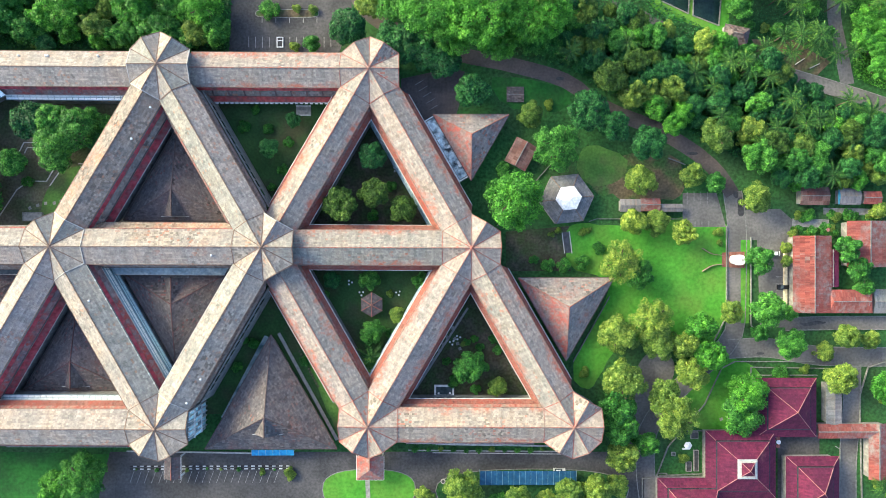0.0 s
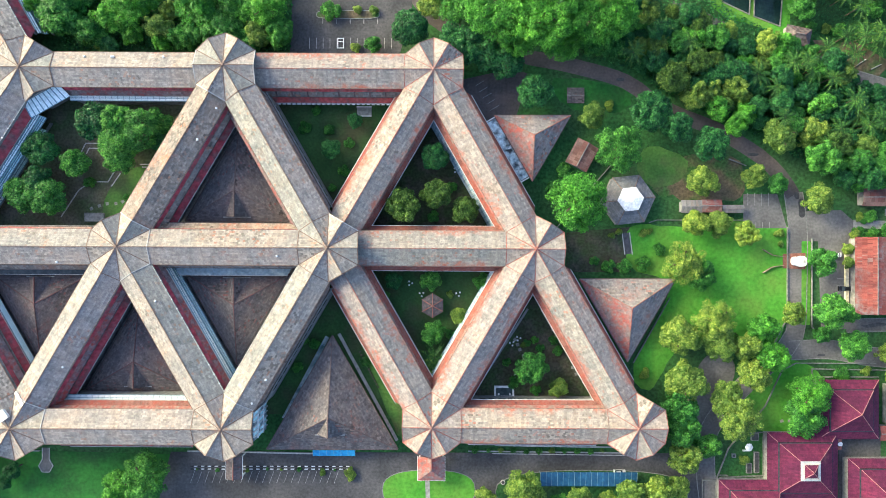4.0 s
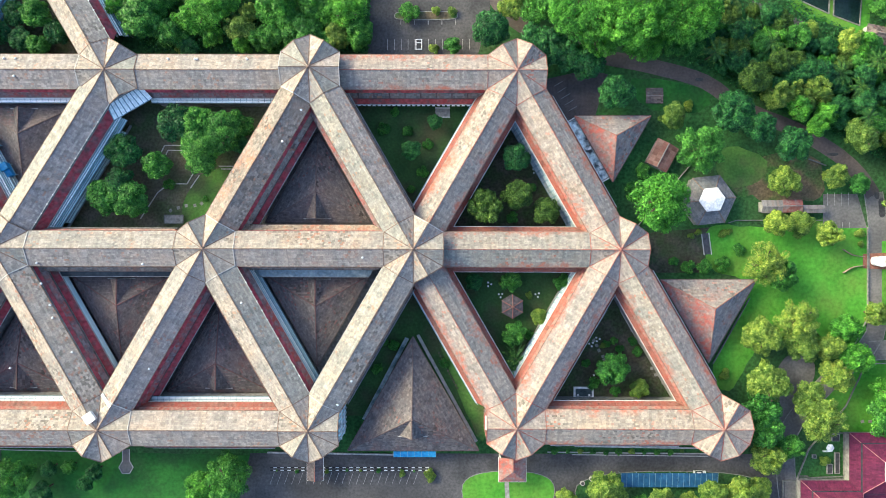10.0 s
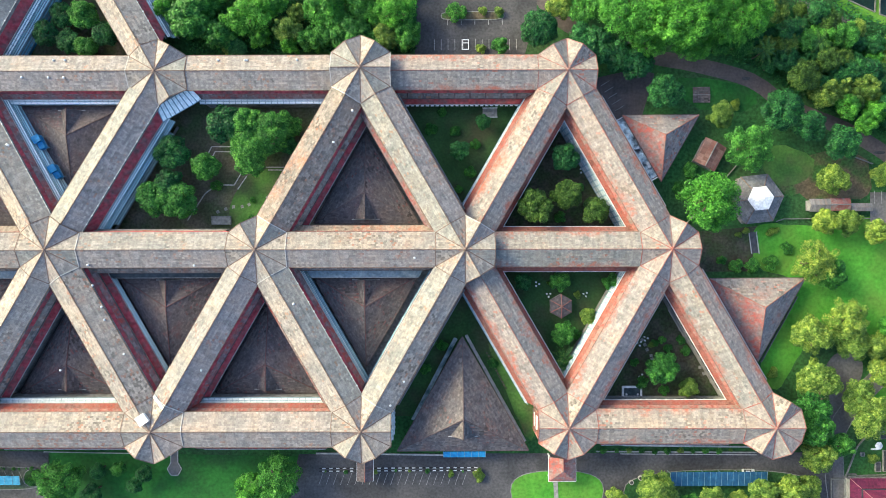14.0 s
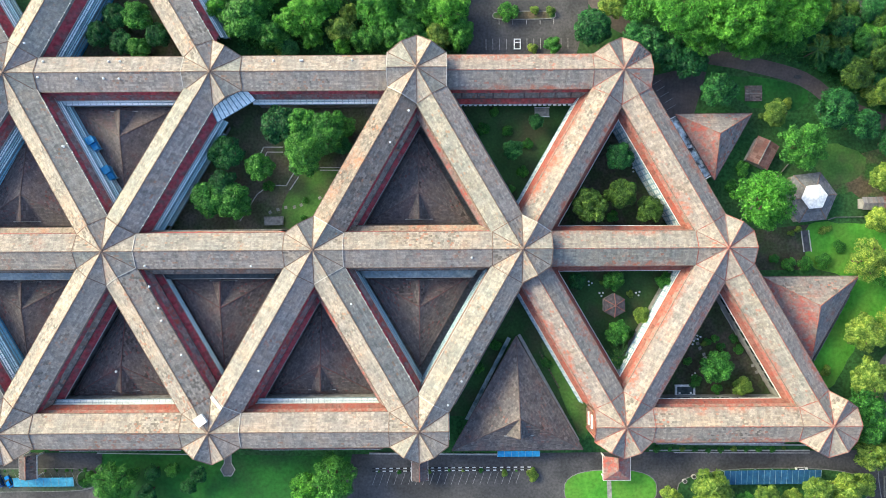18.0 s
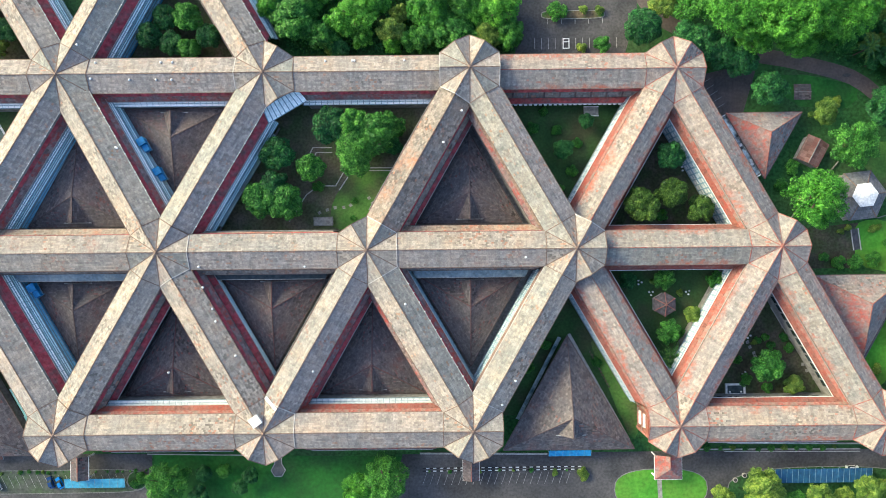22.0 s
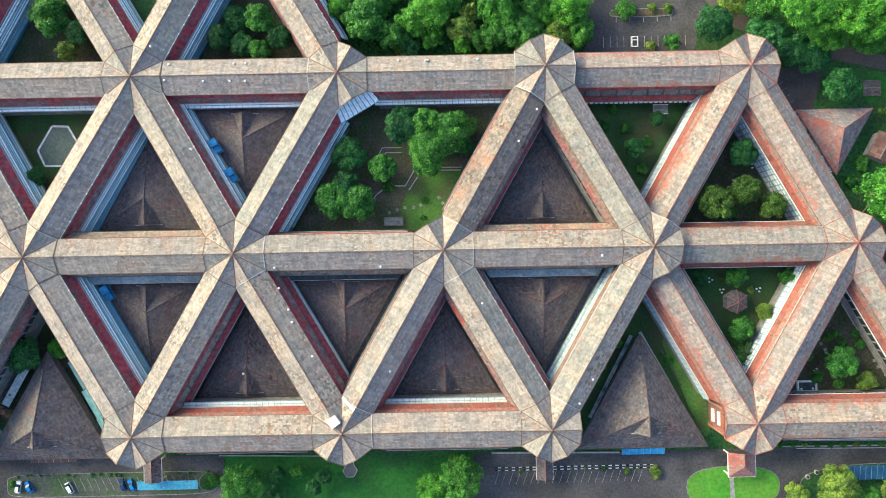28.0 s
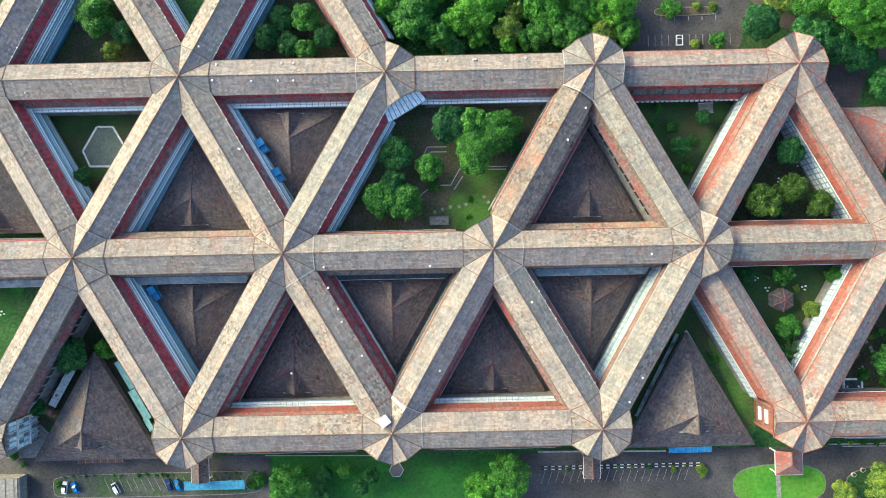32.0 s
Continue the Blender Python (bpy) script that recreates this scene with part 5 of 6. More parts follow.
solid("boundary_wall", box(-0.5, -11.0, -0.05, 0.5, 11.0, 1.1), mottled("pale_yellow_wall", (0.5, 0.44, 0.28), (0.66, 0.6, 0.42), 0.6, 0.8), "low pale yellow wall beside the long house", "wall", at=pose(125.2, -12.5, 0))
gable_house(140.4, -6.8, 13.5, 4.4, 90, 3.6, 0.3, MAROON, "lean-to with bright red sheet roof", "lean_to")
gable_house(146.8, -18.7, 15.5, 8.4, 0, 3.8, 1.0, RED_SHEET, "rusty pink sheet-roofed house with rounded ridge", "small_house", hip=1.0)
gable_house(158.0, -18.7, 6.0, 8.6, 0, 3.6, 1.0, GREY_SHEET, "small house under pale grey sheet roof", "small_house")
gable_house(152.9, 1.8, 16.5, 15.0, 90, 3.8, 1.4, RED_SHEET, "house with red and grey rusted sheet roof", "small_house")
gable_house(134.2, 19.0, 10.4, 6.4, 0, 3.2, 0.8, RUST_SHEET, "shack under rusted patchwork sheets", "shack")
gable_house(147.0, 18.8, 7.5, 5.8, 0, 3.2, 0.7, GREY_SHEET, "shack under grey and red sheets", "shack")
gable_house(155.1, 18.4, 6.4, 4.6, 0, 3.0, 0.7, RED_SHEET, "shack under rusted red sheets", "shack")
solid("tarpaulin", slab([(-1.2, -3.2, 2.9), (1.2, -3.0, 2.7), (1.1, 3.0, 2.9), (-1.0, 3.2, 2.75)], 0.1), CYAN, "bright blue tarpaulin stretched between shacks", "tarpaulin", at=pose(144.1, 19.2, 0))
part("pole", join(*[prism(x, y, 0, 2.75, 0.06, 6) for x in (-1, 1) for y in (-2.9, 2.9)]), CONCRETE, bpy.data.objects["tarpaulin"])
gable_house(68.2, 15.6, 7.6, 4.6, 0, 3.0, 0.7, GREY_SHEET, "long shed, grey sheet roof part", "shed")
gable_house(75.3, 15.8, 7.0, 4.6, 0, 3.05, 0.75, RED_SHEET, "long shed, rusted red roof part", "shed")
gable_house(83.2, 14.8, 7.6, 2.8, 0, 2.6, 0.4, GREY_SHEET, "low grey sheet-roofed shed", "shed")
gable_house(29.0, 33.9, 9.6, 8.4, 62, 3.2, 0.9, RUST_SHEET, "shed with brown rusted and patched tile roof", "shed")
gable_house(106.1, 76.7, 9.2, 6.4, -12, 3.0, 1.8, TILE_HALL, "hut with brown hipped tile roof beside the pond", "hut", hip=3.0)
gable_house(27.3, 55.9, 6.2, 5.6, 0, 0.5, 0.15, TILE_HALL, "low dark slab-like cover on the grass", "cistern_cover")


def hex_pavilion(x, y, r, eave, rise, mat, label, turn=0.0, lantern=None, name="hexagonal_pavilion", cap=CAP_DARK):
    t = thing(name, pose(x, y, 0, 0, 0, turn), label, "pavilion")
    a = radians(30)
    v, f = slab([(0, 0, eave + rise), (r * math.cos(a), -r * math.sin(a), eave), (r * math.cos(a), r * math.sin(a), eave)], 0.15)
    v = [Matrix.Rotation(radians(90), 4, "Z") @ Vector(q) for q in v]
    s = mesh("roof_slope", v, f, mat)
    for k in range(6):
        part("roof_slope", s, None, t, at=pose(0, 0, 0, 0, 0, 60 * k - 90))
        part("hip_cap", beam((0, 0, eave + rise + 0.05), (r, 0, eave + 0.05), 0.3, 0.08), cap, t, at=pose(0, 0, 0, 0, 0, 60 * k + 30))
        part("post", prism((r - 0.8), 0, -0.05, eave + 0.1, 0.15, 8), CONCRETE, t, at=pose(0, 0, 0, 0, 0, 60 * k + 30))
    part("plinth", prism(0, 0, -0.05, 0.25, r - 0.3, 6, a), CONCRETE, t)
    if lantern:
        part("lantern_base", prism(0, 0, eave + rise - lantern * rise / r - 0.3, eave + rise + 0.3, lantern * 0.8, 6, a), WHITE, t)
        part("lantern_roof", prism(0, 0, eave + rise + 0.25, eave + rise + 1.0, lantern, 6, a, 0.25), WHITE, t, "white sheet lantern roof")
    return t


hex_pavilion(45.4, 17.9, 9.8, 3.4, 2.4, SHINGLE, "hexagonal grey shingle pavilion with white lantern roof", 36, 4.7)
hex_pavilion(-24.3, -19.9, 4.4, 2.8, 1.5, TILE_HALL, "small hexagonal garden gazebo with red hip lines", 0, None, "gazebo", CAP_RED)

BROWN_WALL = mottled("brown_painted_wall", (0.24, 0.16, 0.12), (0.36, 0.27, 0.21), 1.0, 0.85)
# gate lodge with two curving wing walls and paving
gate = thing("gate_lodge", pose(107.1, -3.9, 0), "white rounded gate lodge with brown paving", "gate lodge")
part("body", slab([(px, py, 3.0) for px, py in oval(0, 0, 1.9, 1.65, 24, 2.8)], 3.05), WHITE, gate)
part("roof", slab([(px, py, 3.25) for px, py in oval(0, 0, 2.2, 1.9, 24, 2.8)], 0.24), WHITE, gate)
part("hatch", box(0.9, -0.45, 3.25, 1.5, 0.45, 3.45), CAP_PALE, gate)
for s in (1, -1):
    ln = smooth_line([(-4.5, s * 1.6), (-8.5, s * 2.2), (-12.0, s * 4.2)], 1.0)
    part("wing_wall", ribbon(ln, -0.1, 0.1, -0.05, 0.9), BROWN_WALL, gate)
part("paving", slab([(-4.6, -2.6, 0.12), (3.6, -3.0, 0.12), (3.6, 3.0, 0.12), (-4.6, 2.6, 0.12)], 0.15), BRICK_RED, gate)

# ponds at the northern edge
for pts in ([(79.3, 102.8), (80.4, 90.0), (90.2, 85.4), (91.1, 102.8)], [(92.3, 102.8), (91.9, 84.7), (101.3, 81.1), (103.0, 102.8)]):
    pd = patch("pond", pts, 0.06, WATER, "still dark fish pond", "water")
    outline_kerb(pd, pts, 0.4, 0.3)


# ---- porches, canopies and awnings along the south front ----
def porch(x, y, w, l, eave, label, hip=0.0, mat=TILE_SKIRT):
    t = thing("entrance_porch", pose(x, y, 0), label, "porch", "entrance porches")
    a, b, h = w / 2, l / 2, eave + w * 0.2
    for s in (-1, 1):
        p = [(0, b, h), (0, -b + hip, h), (s * a, -b, eave), (s * a, b, eave)]
        part("roof_slope", slab(p if s > 0 else p[::-1], 0.15), mat, t)
        for yy in (-b + 0.5, b - 0.5):
            part("post", box(s * (a - 0.6) - 0.2, yy - 0.2, -0.05, s * (a - 0.6) + 0.2, yy + 0.2, eave), WHITE, t)
    if hip:
        part("roof_hip", slab([(0, -b + hip, h), (-a, -b, eave), (a, -b, eave)], 0.15), mat, t)
    part("ridge_cap", beam((0, b, h + 0.05), (0, -b + hip, h + 0.05), 0.35, 0.08), CAP_RED, t)
    part("fascia", join(box(-a - 0.1, -b - 0.12, eave - 0.35, a + 0.1, -b, eave - 0.02), box(-a - 0.12, -b, eave - 0.35, -a, b, eave - 0.02), box(a, -b, eave - 0.35, a + 0.12, b, eave - 0.02)), WHITE, t)
    return t


porch(-24.6, -77.4, 9.6, 8.6, 4.6, "entrance porch with faded red hipped tile roof", 4.2, TILE_PAV)
porch(-94.4, -77.2, 5.8, 8.0, 4.6, "narrow entrance porch with brown tile gable roof", mat=TILE_HALL)
porch(-233.3, -75.0, 6.2, 8.4, 4.6, "narrow entrance porch with brown tile gable roof", mat=TILE_HALL)


def canopy(x, y, l, w, z, mat, n, label, turn=0.0):
    t = thing("parking_canopy", pose(x, y, 0, 0, 0, turn), label, "canopy", "parking canopies")
    step = l / n
    me = mesh("sheet", *slab([(0.06, -w / 2, z - 0.25), (step - 0.06, -w / 2, z - 0.25), (step - 0.06, w / 2, z + 0.25), (0.06, w / 2, z + 0.25)], 0.06), mat)
    for i in range(n):
        part("sheet", me, None, t, at=pose(-l / 2 + i * step, 0, 0))
    rib = mesh("rib", *beam((0, -w / 2, z - 0.25), (0, w / 2, z + 0.25), 0.1, 0.05), BAR)
    post = mesh("post", *prism(0, 0, -0.05, z - 0.1, 0.08, 8), BAR)
    for i in range(n + 1):
        part("rib", rib, None, t, at=pose(-l / 2 + i * step, 0, 0))
        if i % 3 == 0:
            part("post", post, None, t, at=pose(-l / 2 + i * step, w / 2 - 0.6, 0))
    return t


NAVY = mottled("dark_blue_sheet", (0.012, 0.06, 0.14), (0.03, 0.11, 0.22), 0.5, 0.4)
canopy(31.6, -81.9, 34.5, 5.2, 2.8, NAVY, 17, "long dark blue parking canopy with pale ribs")
canopy(-229.1, -81.1, 21.6, 3.4, 2.8, CYAN, 8, "light blue corrugated parking canopy")
canopy(-59.2, -72.2, 15.0, 2.2, 4.0, BLUE, 6, "bright blue awning along the hall eave")
canopy(-269.2, -70.9, 16.0, 2.0, 3.6, RUST_SHEET, 6, "rusted lean-to sheet along the hall eave")


# ---- glazed ends, awning and small things on the lattice ----
def glazed_end(code, k, mat, label, depth=0.35, n=6):
    """Vertical glazed facade strips on a free side of a corner pavilion."""
    c, z = node(code), node_z(code)
    t = thing("glazed_end_facade", pose(c.x, c.y, 0, 0, 0, math.degrees(SKEW) + 60 * k), label, "facade")
    part("wall", box(9.0, -5.2, -0.05, 9.5, 5.2, z - 3.0), WALL, t)
    step = 10.2 / n
    for i in range(n):
        y = -5.1 + i * step
        for k in range(4):
            zk = 1.0 + k * (z - 4.4) / 4
            part("glazing_strip", box(9.5, y + 0.1, zk, 9.5 + depth, y + step - 0.45, zk + (z - 4.4) / 4 - 0.25), DULL_GLASS if (i + k) % 3 == 0 else mat, t)
        part("fin", box(9.5, y + step - 0.42, 0.4, 9.5 + depth + 0.3, y + step - 0.1, z - 3.2), WHITE, t)
    for q in (0.33, 0.66):
        part("floor_band", box(9.5, -5.1, z * q - 1.4, 9.9 + depth, 5.1, z * q - 0.9), WHITE, t)
    return t


glazed_end("D3", 0, AQUA, "pale blue glazed end wall with white fins")
glazed_end("D0", 0, AQUA, "pale blue glazed end wall with white fins")
d4 = node("D4")
end_wall = thing("end_wall_facade", pose(d4.x, d4.y, 0, 0, 0, math.degrees(SKEW) + 180), "orange end wall with two white window bands", "facade")
part("wall", box(9.0, -5.2, -0.05, 9.6, 5.2, LOW - 3.0), TILE_ORANGE, end_wall)
for za, zb in ((3.0, 4.6), (7.2, 8.8)):
    part("window_band", box(9.6, -2.3, za, 10.0, 2.3, zb), WHITE, end_wall, "white window band")
    part("sill", box(9.6, -3.4, za - 0.5, 10.3, 3.4, za - 0.2), CAP_RED, end_wall)
for y in (-4.6, 3.9):
    part("pilaster", box(9.6, y, -0.05, 10.0, y + 0.7, LOW - 3.2), CAP_RED, end_wall)

AWNING = mottled("pale_ribbed_sheet", (0.8, 0.88, 0.9), (0.9, 0.94, 0.95), 0.5, 0.3)
aw_c = node("B1")
awning = thing("corner_awning", pose(aw_c.x, aw_c.y, 0, 0, 0, math.degrees(SKEW) - 60), "pale blue ribbed sheet awning on a wing corner", "awning")
for i in range(9):
    y0, y1 = -6.75 + i * 1.5, -7.65 + i * 1.7
    part("sheet", slab([(9.2, y0 + 0.03, 10.9), (14.0, y1 + 0.03, 9.3), (14.0, y1 + 1.67, 9.3), (9.2, y0 + 1.47, 10.9)], 0.08), AWNING, awning)
    part("rib", beam((9.2, y0, 10.95), (14.0, y1, 9.35), 0.3, 0.12), BAR, awning)
part("edge_beam", beam((14.0, -7.65, 9.2), (14.0, 7.65, 9.2), 0.25, 0.12), BAR, awning)
part("wall", box(9.0, -4.2, -0.05, 9.9, 4.2, 9.8), WALL, awning)

AXES = []
for a, b, low in (("Bm1", "B0", 1), ("B0", "B1", 1), ("B1", "B2", 1), ("B2", "B3", 1), ("B0", "A0", 1), ("B1", "A0", 1), ("B0", "Am1", 1), ("C0", "C1", 0), ("C1", "C2", 0), ("C2", "C3", 0), ("C3", "C4", 1), ("C0", "B0", 0), ("C1", "B0", 0),
                  ("C1", "B1", 0), ("C2", "B2", 0), ("C3", "B2", 0), ("D1", "C0", 0), ("D1", "C1", 0), ("D2", "C1", 0), ("D2", "C2", 0), ("D3", "C2", 0), ("D3", "C3", 0), ("D1", "D2", 0), ("D2", "D3", 0), ("D4", "D5", 1)):
    AXES.append((node(a), node(b), LOW if low else node_z(a), LOW if low else node_z(b)))


def roof_z(x, y):
    best, z = 99.0, HIGH
    for pa, pb, za, zb in AXES:
        d = pb - pa
        q = (Vector((x, y)) - pa).dot(d) / d.length_squared
        u = abs((Vector((x, y)) - pa).cross(d)) / d.length
        if -0.02 < q < 1.02 and u < best:
            best, z = u, za + (zb - za) * q - 0.415 * u
    return z


VENT_CAP = mesh("cap", *dome(0, 0, 0.3, 0.42, 0.8), WHITE)
VENT_NECK = mesh("neck", *prism(0, 0, -0.3, 0.32, 0.28, 10), CAP_PALE)


def roof_vent(x, y):
    t = thing("roof_vent", pose(x, y, roof_z(x, y)), "small white domed ventilator on the tile roof", "vent", "roof ventilators")
    part("neck", VENT_NECK, None, t)
    part("cap", VENT_CAP, None, t)


for x, y in ((-225.7, 71.7), (-220.4, 65.9), (-198.2, 65.7), (-194.3, 65.7), (-221.4, 60.2), (-208.4, 59.7), (-199.4, 59.6), (-194.2, 59.5), (-212.8, 36.7), (-142.3, 65.4), (-133.1, 65.3), (-132.4, 65.3), (-115.5, 65.3), (-96.3, 47.2), (-102.6, 36.7),
             (-147.2, -39.2), (-79.6, -43.4), (-84.2, -51.3), (-185.1, -3.8), (-149.6, -4.2), (-179.6, -22.1), (-173.1, -33.6), (-116.0, -17.1), (-75.8, -2.1), (-285.5, 57.9), (-213.2, 36.9), (-198.4, -40.2), (-184.0, -10.7), (-180.8, -17.9)):
    roof_vent(x, y)

bx = thing("roof_tank_box", pose(-166.1, -55.0, roof_z(-166.1, -55.0)) @ pose(0, 0, 0, 0, 0, 35), "white sheet-metal box on the tile roof", "box")
part("body", box(-1.6, -1.5, -0.6, 1.6, 1.5, 0.7), WHITE, bx)
part("lid", box(-1.75, -1.65, 0.7, 1.75, 1.65, 0.85), WHITE, bx)

for x, y in ((27.6, -17.2), (30.4, -22.0), (36.2, -31.0), (39.2, -36.6)):
    ac = thing("air_conditioner", pose(x, y, 0, 0, 0, -60), "white air conditioning unit on a steel stand", "air conditioner", "air conditioners")
    part("body", box(-1.5, -0.6, 2.4, 1.5, 0.6, 3.7), WHITE, ac)
    part("fan_grille", prism(0, 0, 3.7, 3.76, 0.48, 16), DARK_GLASS, ac)
    for lx in (-1.3, 1.3):
        for ly in (-0.45, 0.45):
            part("leg", box(lx - 0.06, ly - 0.06, -0.05, lx + 0.06, ly + 0.06, 2.4), BAR, ac)

# rooftop clutter on the flat strip beside the small hall
TARP = mottled("crumpled_pale_sheeting", (0.16, 0.24, 0.3), (0.8, 0.9, 0.92), 0.5, 0.4, (0.02, 0.025, 0.03), 0.42)
strip = thing("flat_roof_strip", pose(2.8, 35.9, 0, 0, 0, -60.2), "flat roof strip strewn with pale blue sheeting", "roof")
part("slab", box(-12.5, -2.3, -0.05, 12.5, 2.3, 3.4), CONCRETE, strip)
part("sheeting", slab([(-11.8, -1.8, 3.46), (11.8, -1.8, 3.46), (11.8, 1.8, 3.46), (-11.8, 1.8, 3.46)], 0.05), TARP, strip)
part("parapet", join(box(-12.5, -2.3, 3.4, 12.5, -2.05, 3.9), box(-12.5, -2.05, 3.4, -12.2, 2.3, 3.9), box(12.2, -2.05, 3.4, 12.5, 2.3, 3.9)), WHITE, strip)
for i in range(14):
    q = random.Random(i)
    m = dome(q.uniform(-11, 11), q.uniform(-1.5, 1.5), 3.46, q.uniform(0.4, 1.0), 0.35, 7, 3)
    part("sheet_heap", m, WHITE if i % 3 == 0 else TARP, strip)

for x, y, turn in ((-208.2, 40.0, -60), (-202.7, 29.6, -60), (-247.3, -10.6, -60)):
    t = thing("water_tank", pose(x, y, 0, 0, 0, turn), "bright blue square tank on a steel stand", "tank", "blue tanks")
    part("tank", box(-1.3, -1.2, 5.5, 1.1, 1.2, 7.6), BLUE, t)
    part("lid", box(-1.45, -1.35, 7.6, 1.25, 1.35, 7.75), BLUE, t)
    part("side_box", box(1.2, -1.0, 5.5, 3.6, 1.0, 6.9), BLUE, t)
    part("stand", join(*[box(a - 0.12, b - 0.12, -0.05, a + 0.12, b + 0.12, 5.5) for a in (-1, 3.2) for b in (-1, 1)], box(-1.4, -1.3, 5.3, 3.7, 1.3, 5.5)), BAR, t)

# ---- markings ----
def stall_lines(parent, x, y, n, pitch, length, turn, z=0.07, w=0.14):
    """A row of painted stall lines, starting at x, y and running along turn degrees."""
    d = Vector((math.cos(radians(turn[0])), math.sin(radians(turn[0]))))
    e = Vector((math.cos(radians(turn[1])), math.sin(radians(turn[1])))) * length
    for i in range(n):
        p = Vector((x, y)) + d * pitch * i
        part("stall_line", beam((p.x, p.y, z - 0.02), (p.x + e.x, p.y + e.y, z - 0.02), w, 0.025), PAINT, parent)


ob = bpy.data.objects
stall_lines(ob["car_park_east"], 127.1, -10.1, 5, 2.5, 4.8, (270, 180))
stall_lines(ob["car_park_upper"], 89.8, 16.2, 4, 2.5, 4.6, (0, 90))
stall_lines(ob["car_park_upper"], 90.2, 8.0, 4, 2.5, 2.2, (0, 90))
stall_lines(ob["car_park_north"], -69.0, 72.8, 13, 2.47, 3.9, (0, 90), w=0.2)
stall_lines(ob["car_park_north"], -64.2, 84.0, 5, 4.95, 2.2, (0, 270), w=0.24)
rack = thing("bicycle_rack", pose(-57.7, 74.7, 0), "white painted rectangular rack in a parking bay", "rack")
for bx in ((-1.2, -1.9, 1.2, -1.6), (-1.2, 1.6, 1.2, 1.9), (-1.2, -1.6, -0.9, 1.6), (0.9, -1.6, 1.2, 1.6), (-0.9, 0.5, 0.9, 0.7)):
    part("bar", box(bx[0], bx[1], 0.05, bx[2], bx[3], 0.35), WHITE, rack)
isl = patch("car_park_island", oval(-55.1, 85.1, 11.2, 1.3, 28, 4.0), 0.18, BROWN, "narrow earth island with pale kerb", "island")
outline_kerb(isl, oval(-55.1, 85.1, 11.4, 1.45, 28, 4.0), 0.3, 0.26)
stall_lines(ob["forecourt_east"], -110.3, -80.2, 21, 2.6, 4.6, (0, 250))
stall_lines(ob["forecourt_west"], -270.0, -78.9, 20, 2.6, 5.0, (0, 295), 0.16)
stall_lines(ob["car_park_corner"], -8.8, 59.5, 5, 2.6, 3.6, (300, 30))

for x0, y0, n in ((-111.8, -78.4, 46), (-111.8, -79.4, 46)):
    row = thing("striped_kerb", pose(x0, y0, 0), "black and white painted kerb along the parking bays", "kerb")
    for i in range(n):
        part("kerb_block", box(i * 1.25, -0.15, 0.0, i * 1.25 + 1.22, 0.15, 0.24), WHITE if i % 2 else TYRE, row)


# ---- cars ----
def car(x, y, turn, paint, label, van=False):
    t = thing("car", pose(x, y, 0.05, 0, 0, turn), label, "car", "parked cars")
    lo = [(-2.15, -0.82, 0.75), (2.1, -0.8, 0.7), (2.2, 0, 0.7), (2.1, 0.8, 0.7), (-2.15, 0.82, 0.75)]
    part("body", join(slab([(px, py, pz + 0.2) for px, py, pz in lo], 0.65)), paint, t)
    a, b = (-2.0, 1.35) if van else (-1.7, 0.75)
    part("roof", slab([(a + 0.35, -0.62, 1.55), (b - 0.45, -0.62, 1.55), (b - 0.45, 0.62, 1.55), (a + 0.35, 0.62, 1.55)], 0.06), paint, t)
    v, f = slab([(a + 0.3, -0.66, 1.5), (b - 0.4, -0.66, 1.5), (b - 0.4, 0.66, 1.5), (a + 0.3, 0.66, 1.5)], 0.6)
    v = v[:4] + [(a, -0.78, 0.9), (b + 0.3, -0.78, 0.9), (b + 0.3, 0.78, 0.9), (a, 0.78, 0.9)]
    part("cabin_glass", (v, f), DARK_GLASS, t)
    for wx in (-1.35, 1.35):
        for wy in (-0.78, 0.78):
            w = prism(0, 0, -0.1, 0.1, 0.32, 12)
            wh = part("wheel", w, TYRE, t, at=pose(wx, wy, 0.3, 90))
            part("rim", prism(0, 0, -0.12, 0.12, 0.19, 10), CAP_PALE, wh)
    return t


CAR_WHITE, _n, _b = material("white_car_paint", 0.25)
_b.inputs["Base Color"].default_value = (0.75, 0.76, 0.77, 1)
CAR_BLUE, _n, _b = material("blue_car_paint", 0.25)
_b.inputs["Base Color"].default_value = (0.02, 0.2, 0.55, 1)
CAR_NAVY, _n, _b = material("navy_car_paint", 0.25)
_b.inputs["Base Color"].default_value = (0.015, 0.05, 0.16, 1)
CAR_BLACK, _n, _b = material("black_car_paint", 0.2)
_b.inputs["Base Color"].default_value = (0.015, 0.016, 0.018, 1)
car(-284.1, -81.4, 82, CAR_WHITE, "pale grey parked car in a bay")
car(-280.2, -81.5, 120, CAR_BLUE, "bright blue parked car in a bay")
car(-265.6, -82.1, 118, CAR_WHITE, "white parked car with dark windows", True)
car(-246.3, -81.4, 110, CAR_NAVY, "dark blue parked car beside the canopy")
car(-243.0, -81.6, 118, CAR_BLUE, "blue parked car beside the canopy")
car(121.0, -1.6, 0, CAR_WHITE, "white parked van beside the long house", True)
car(124.4, -13.8, 180, CAR_BLACK, "black parked car with pale stripes")
car(43.2, -80.1, 0, CAR_WHITE, "pale car half under the canopy")

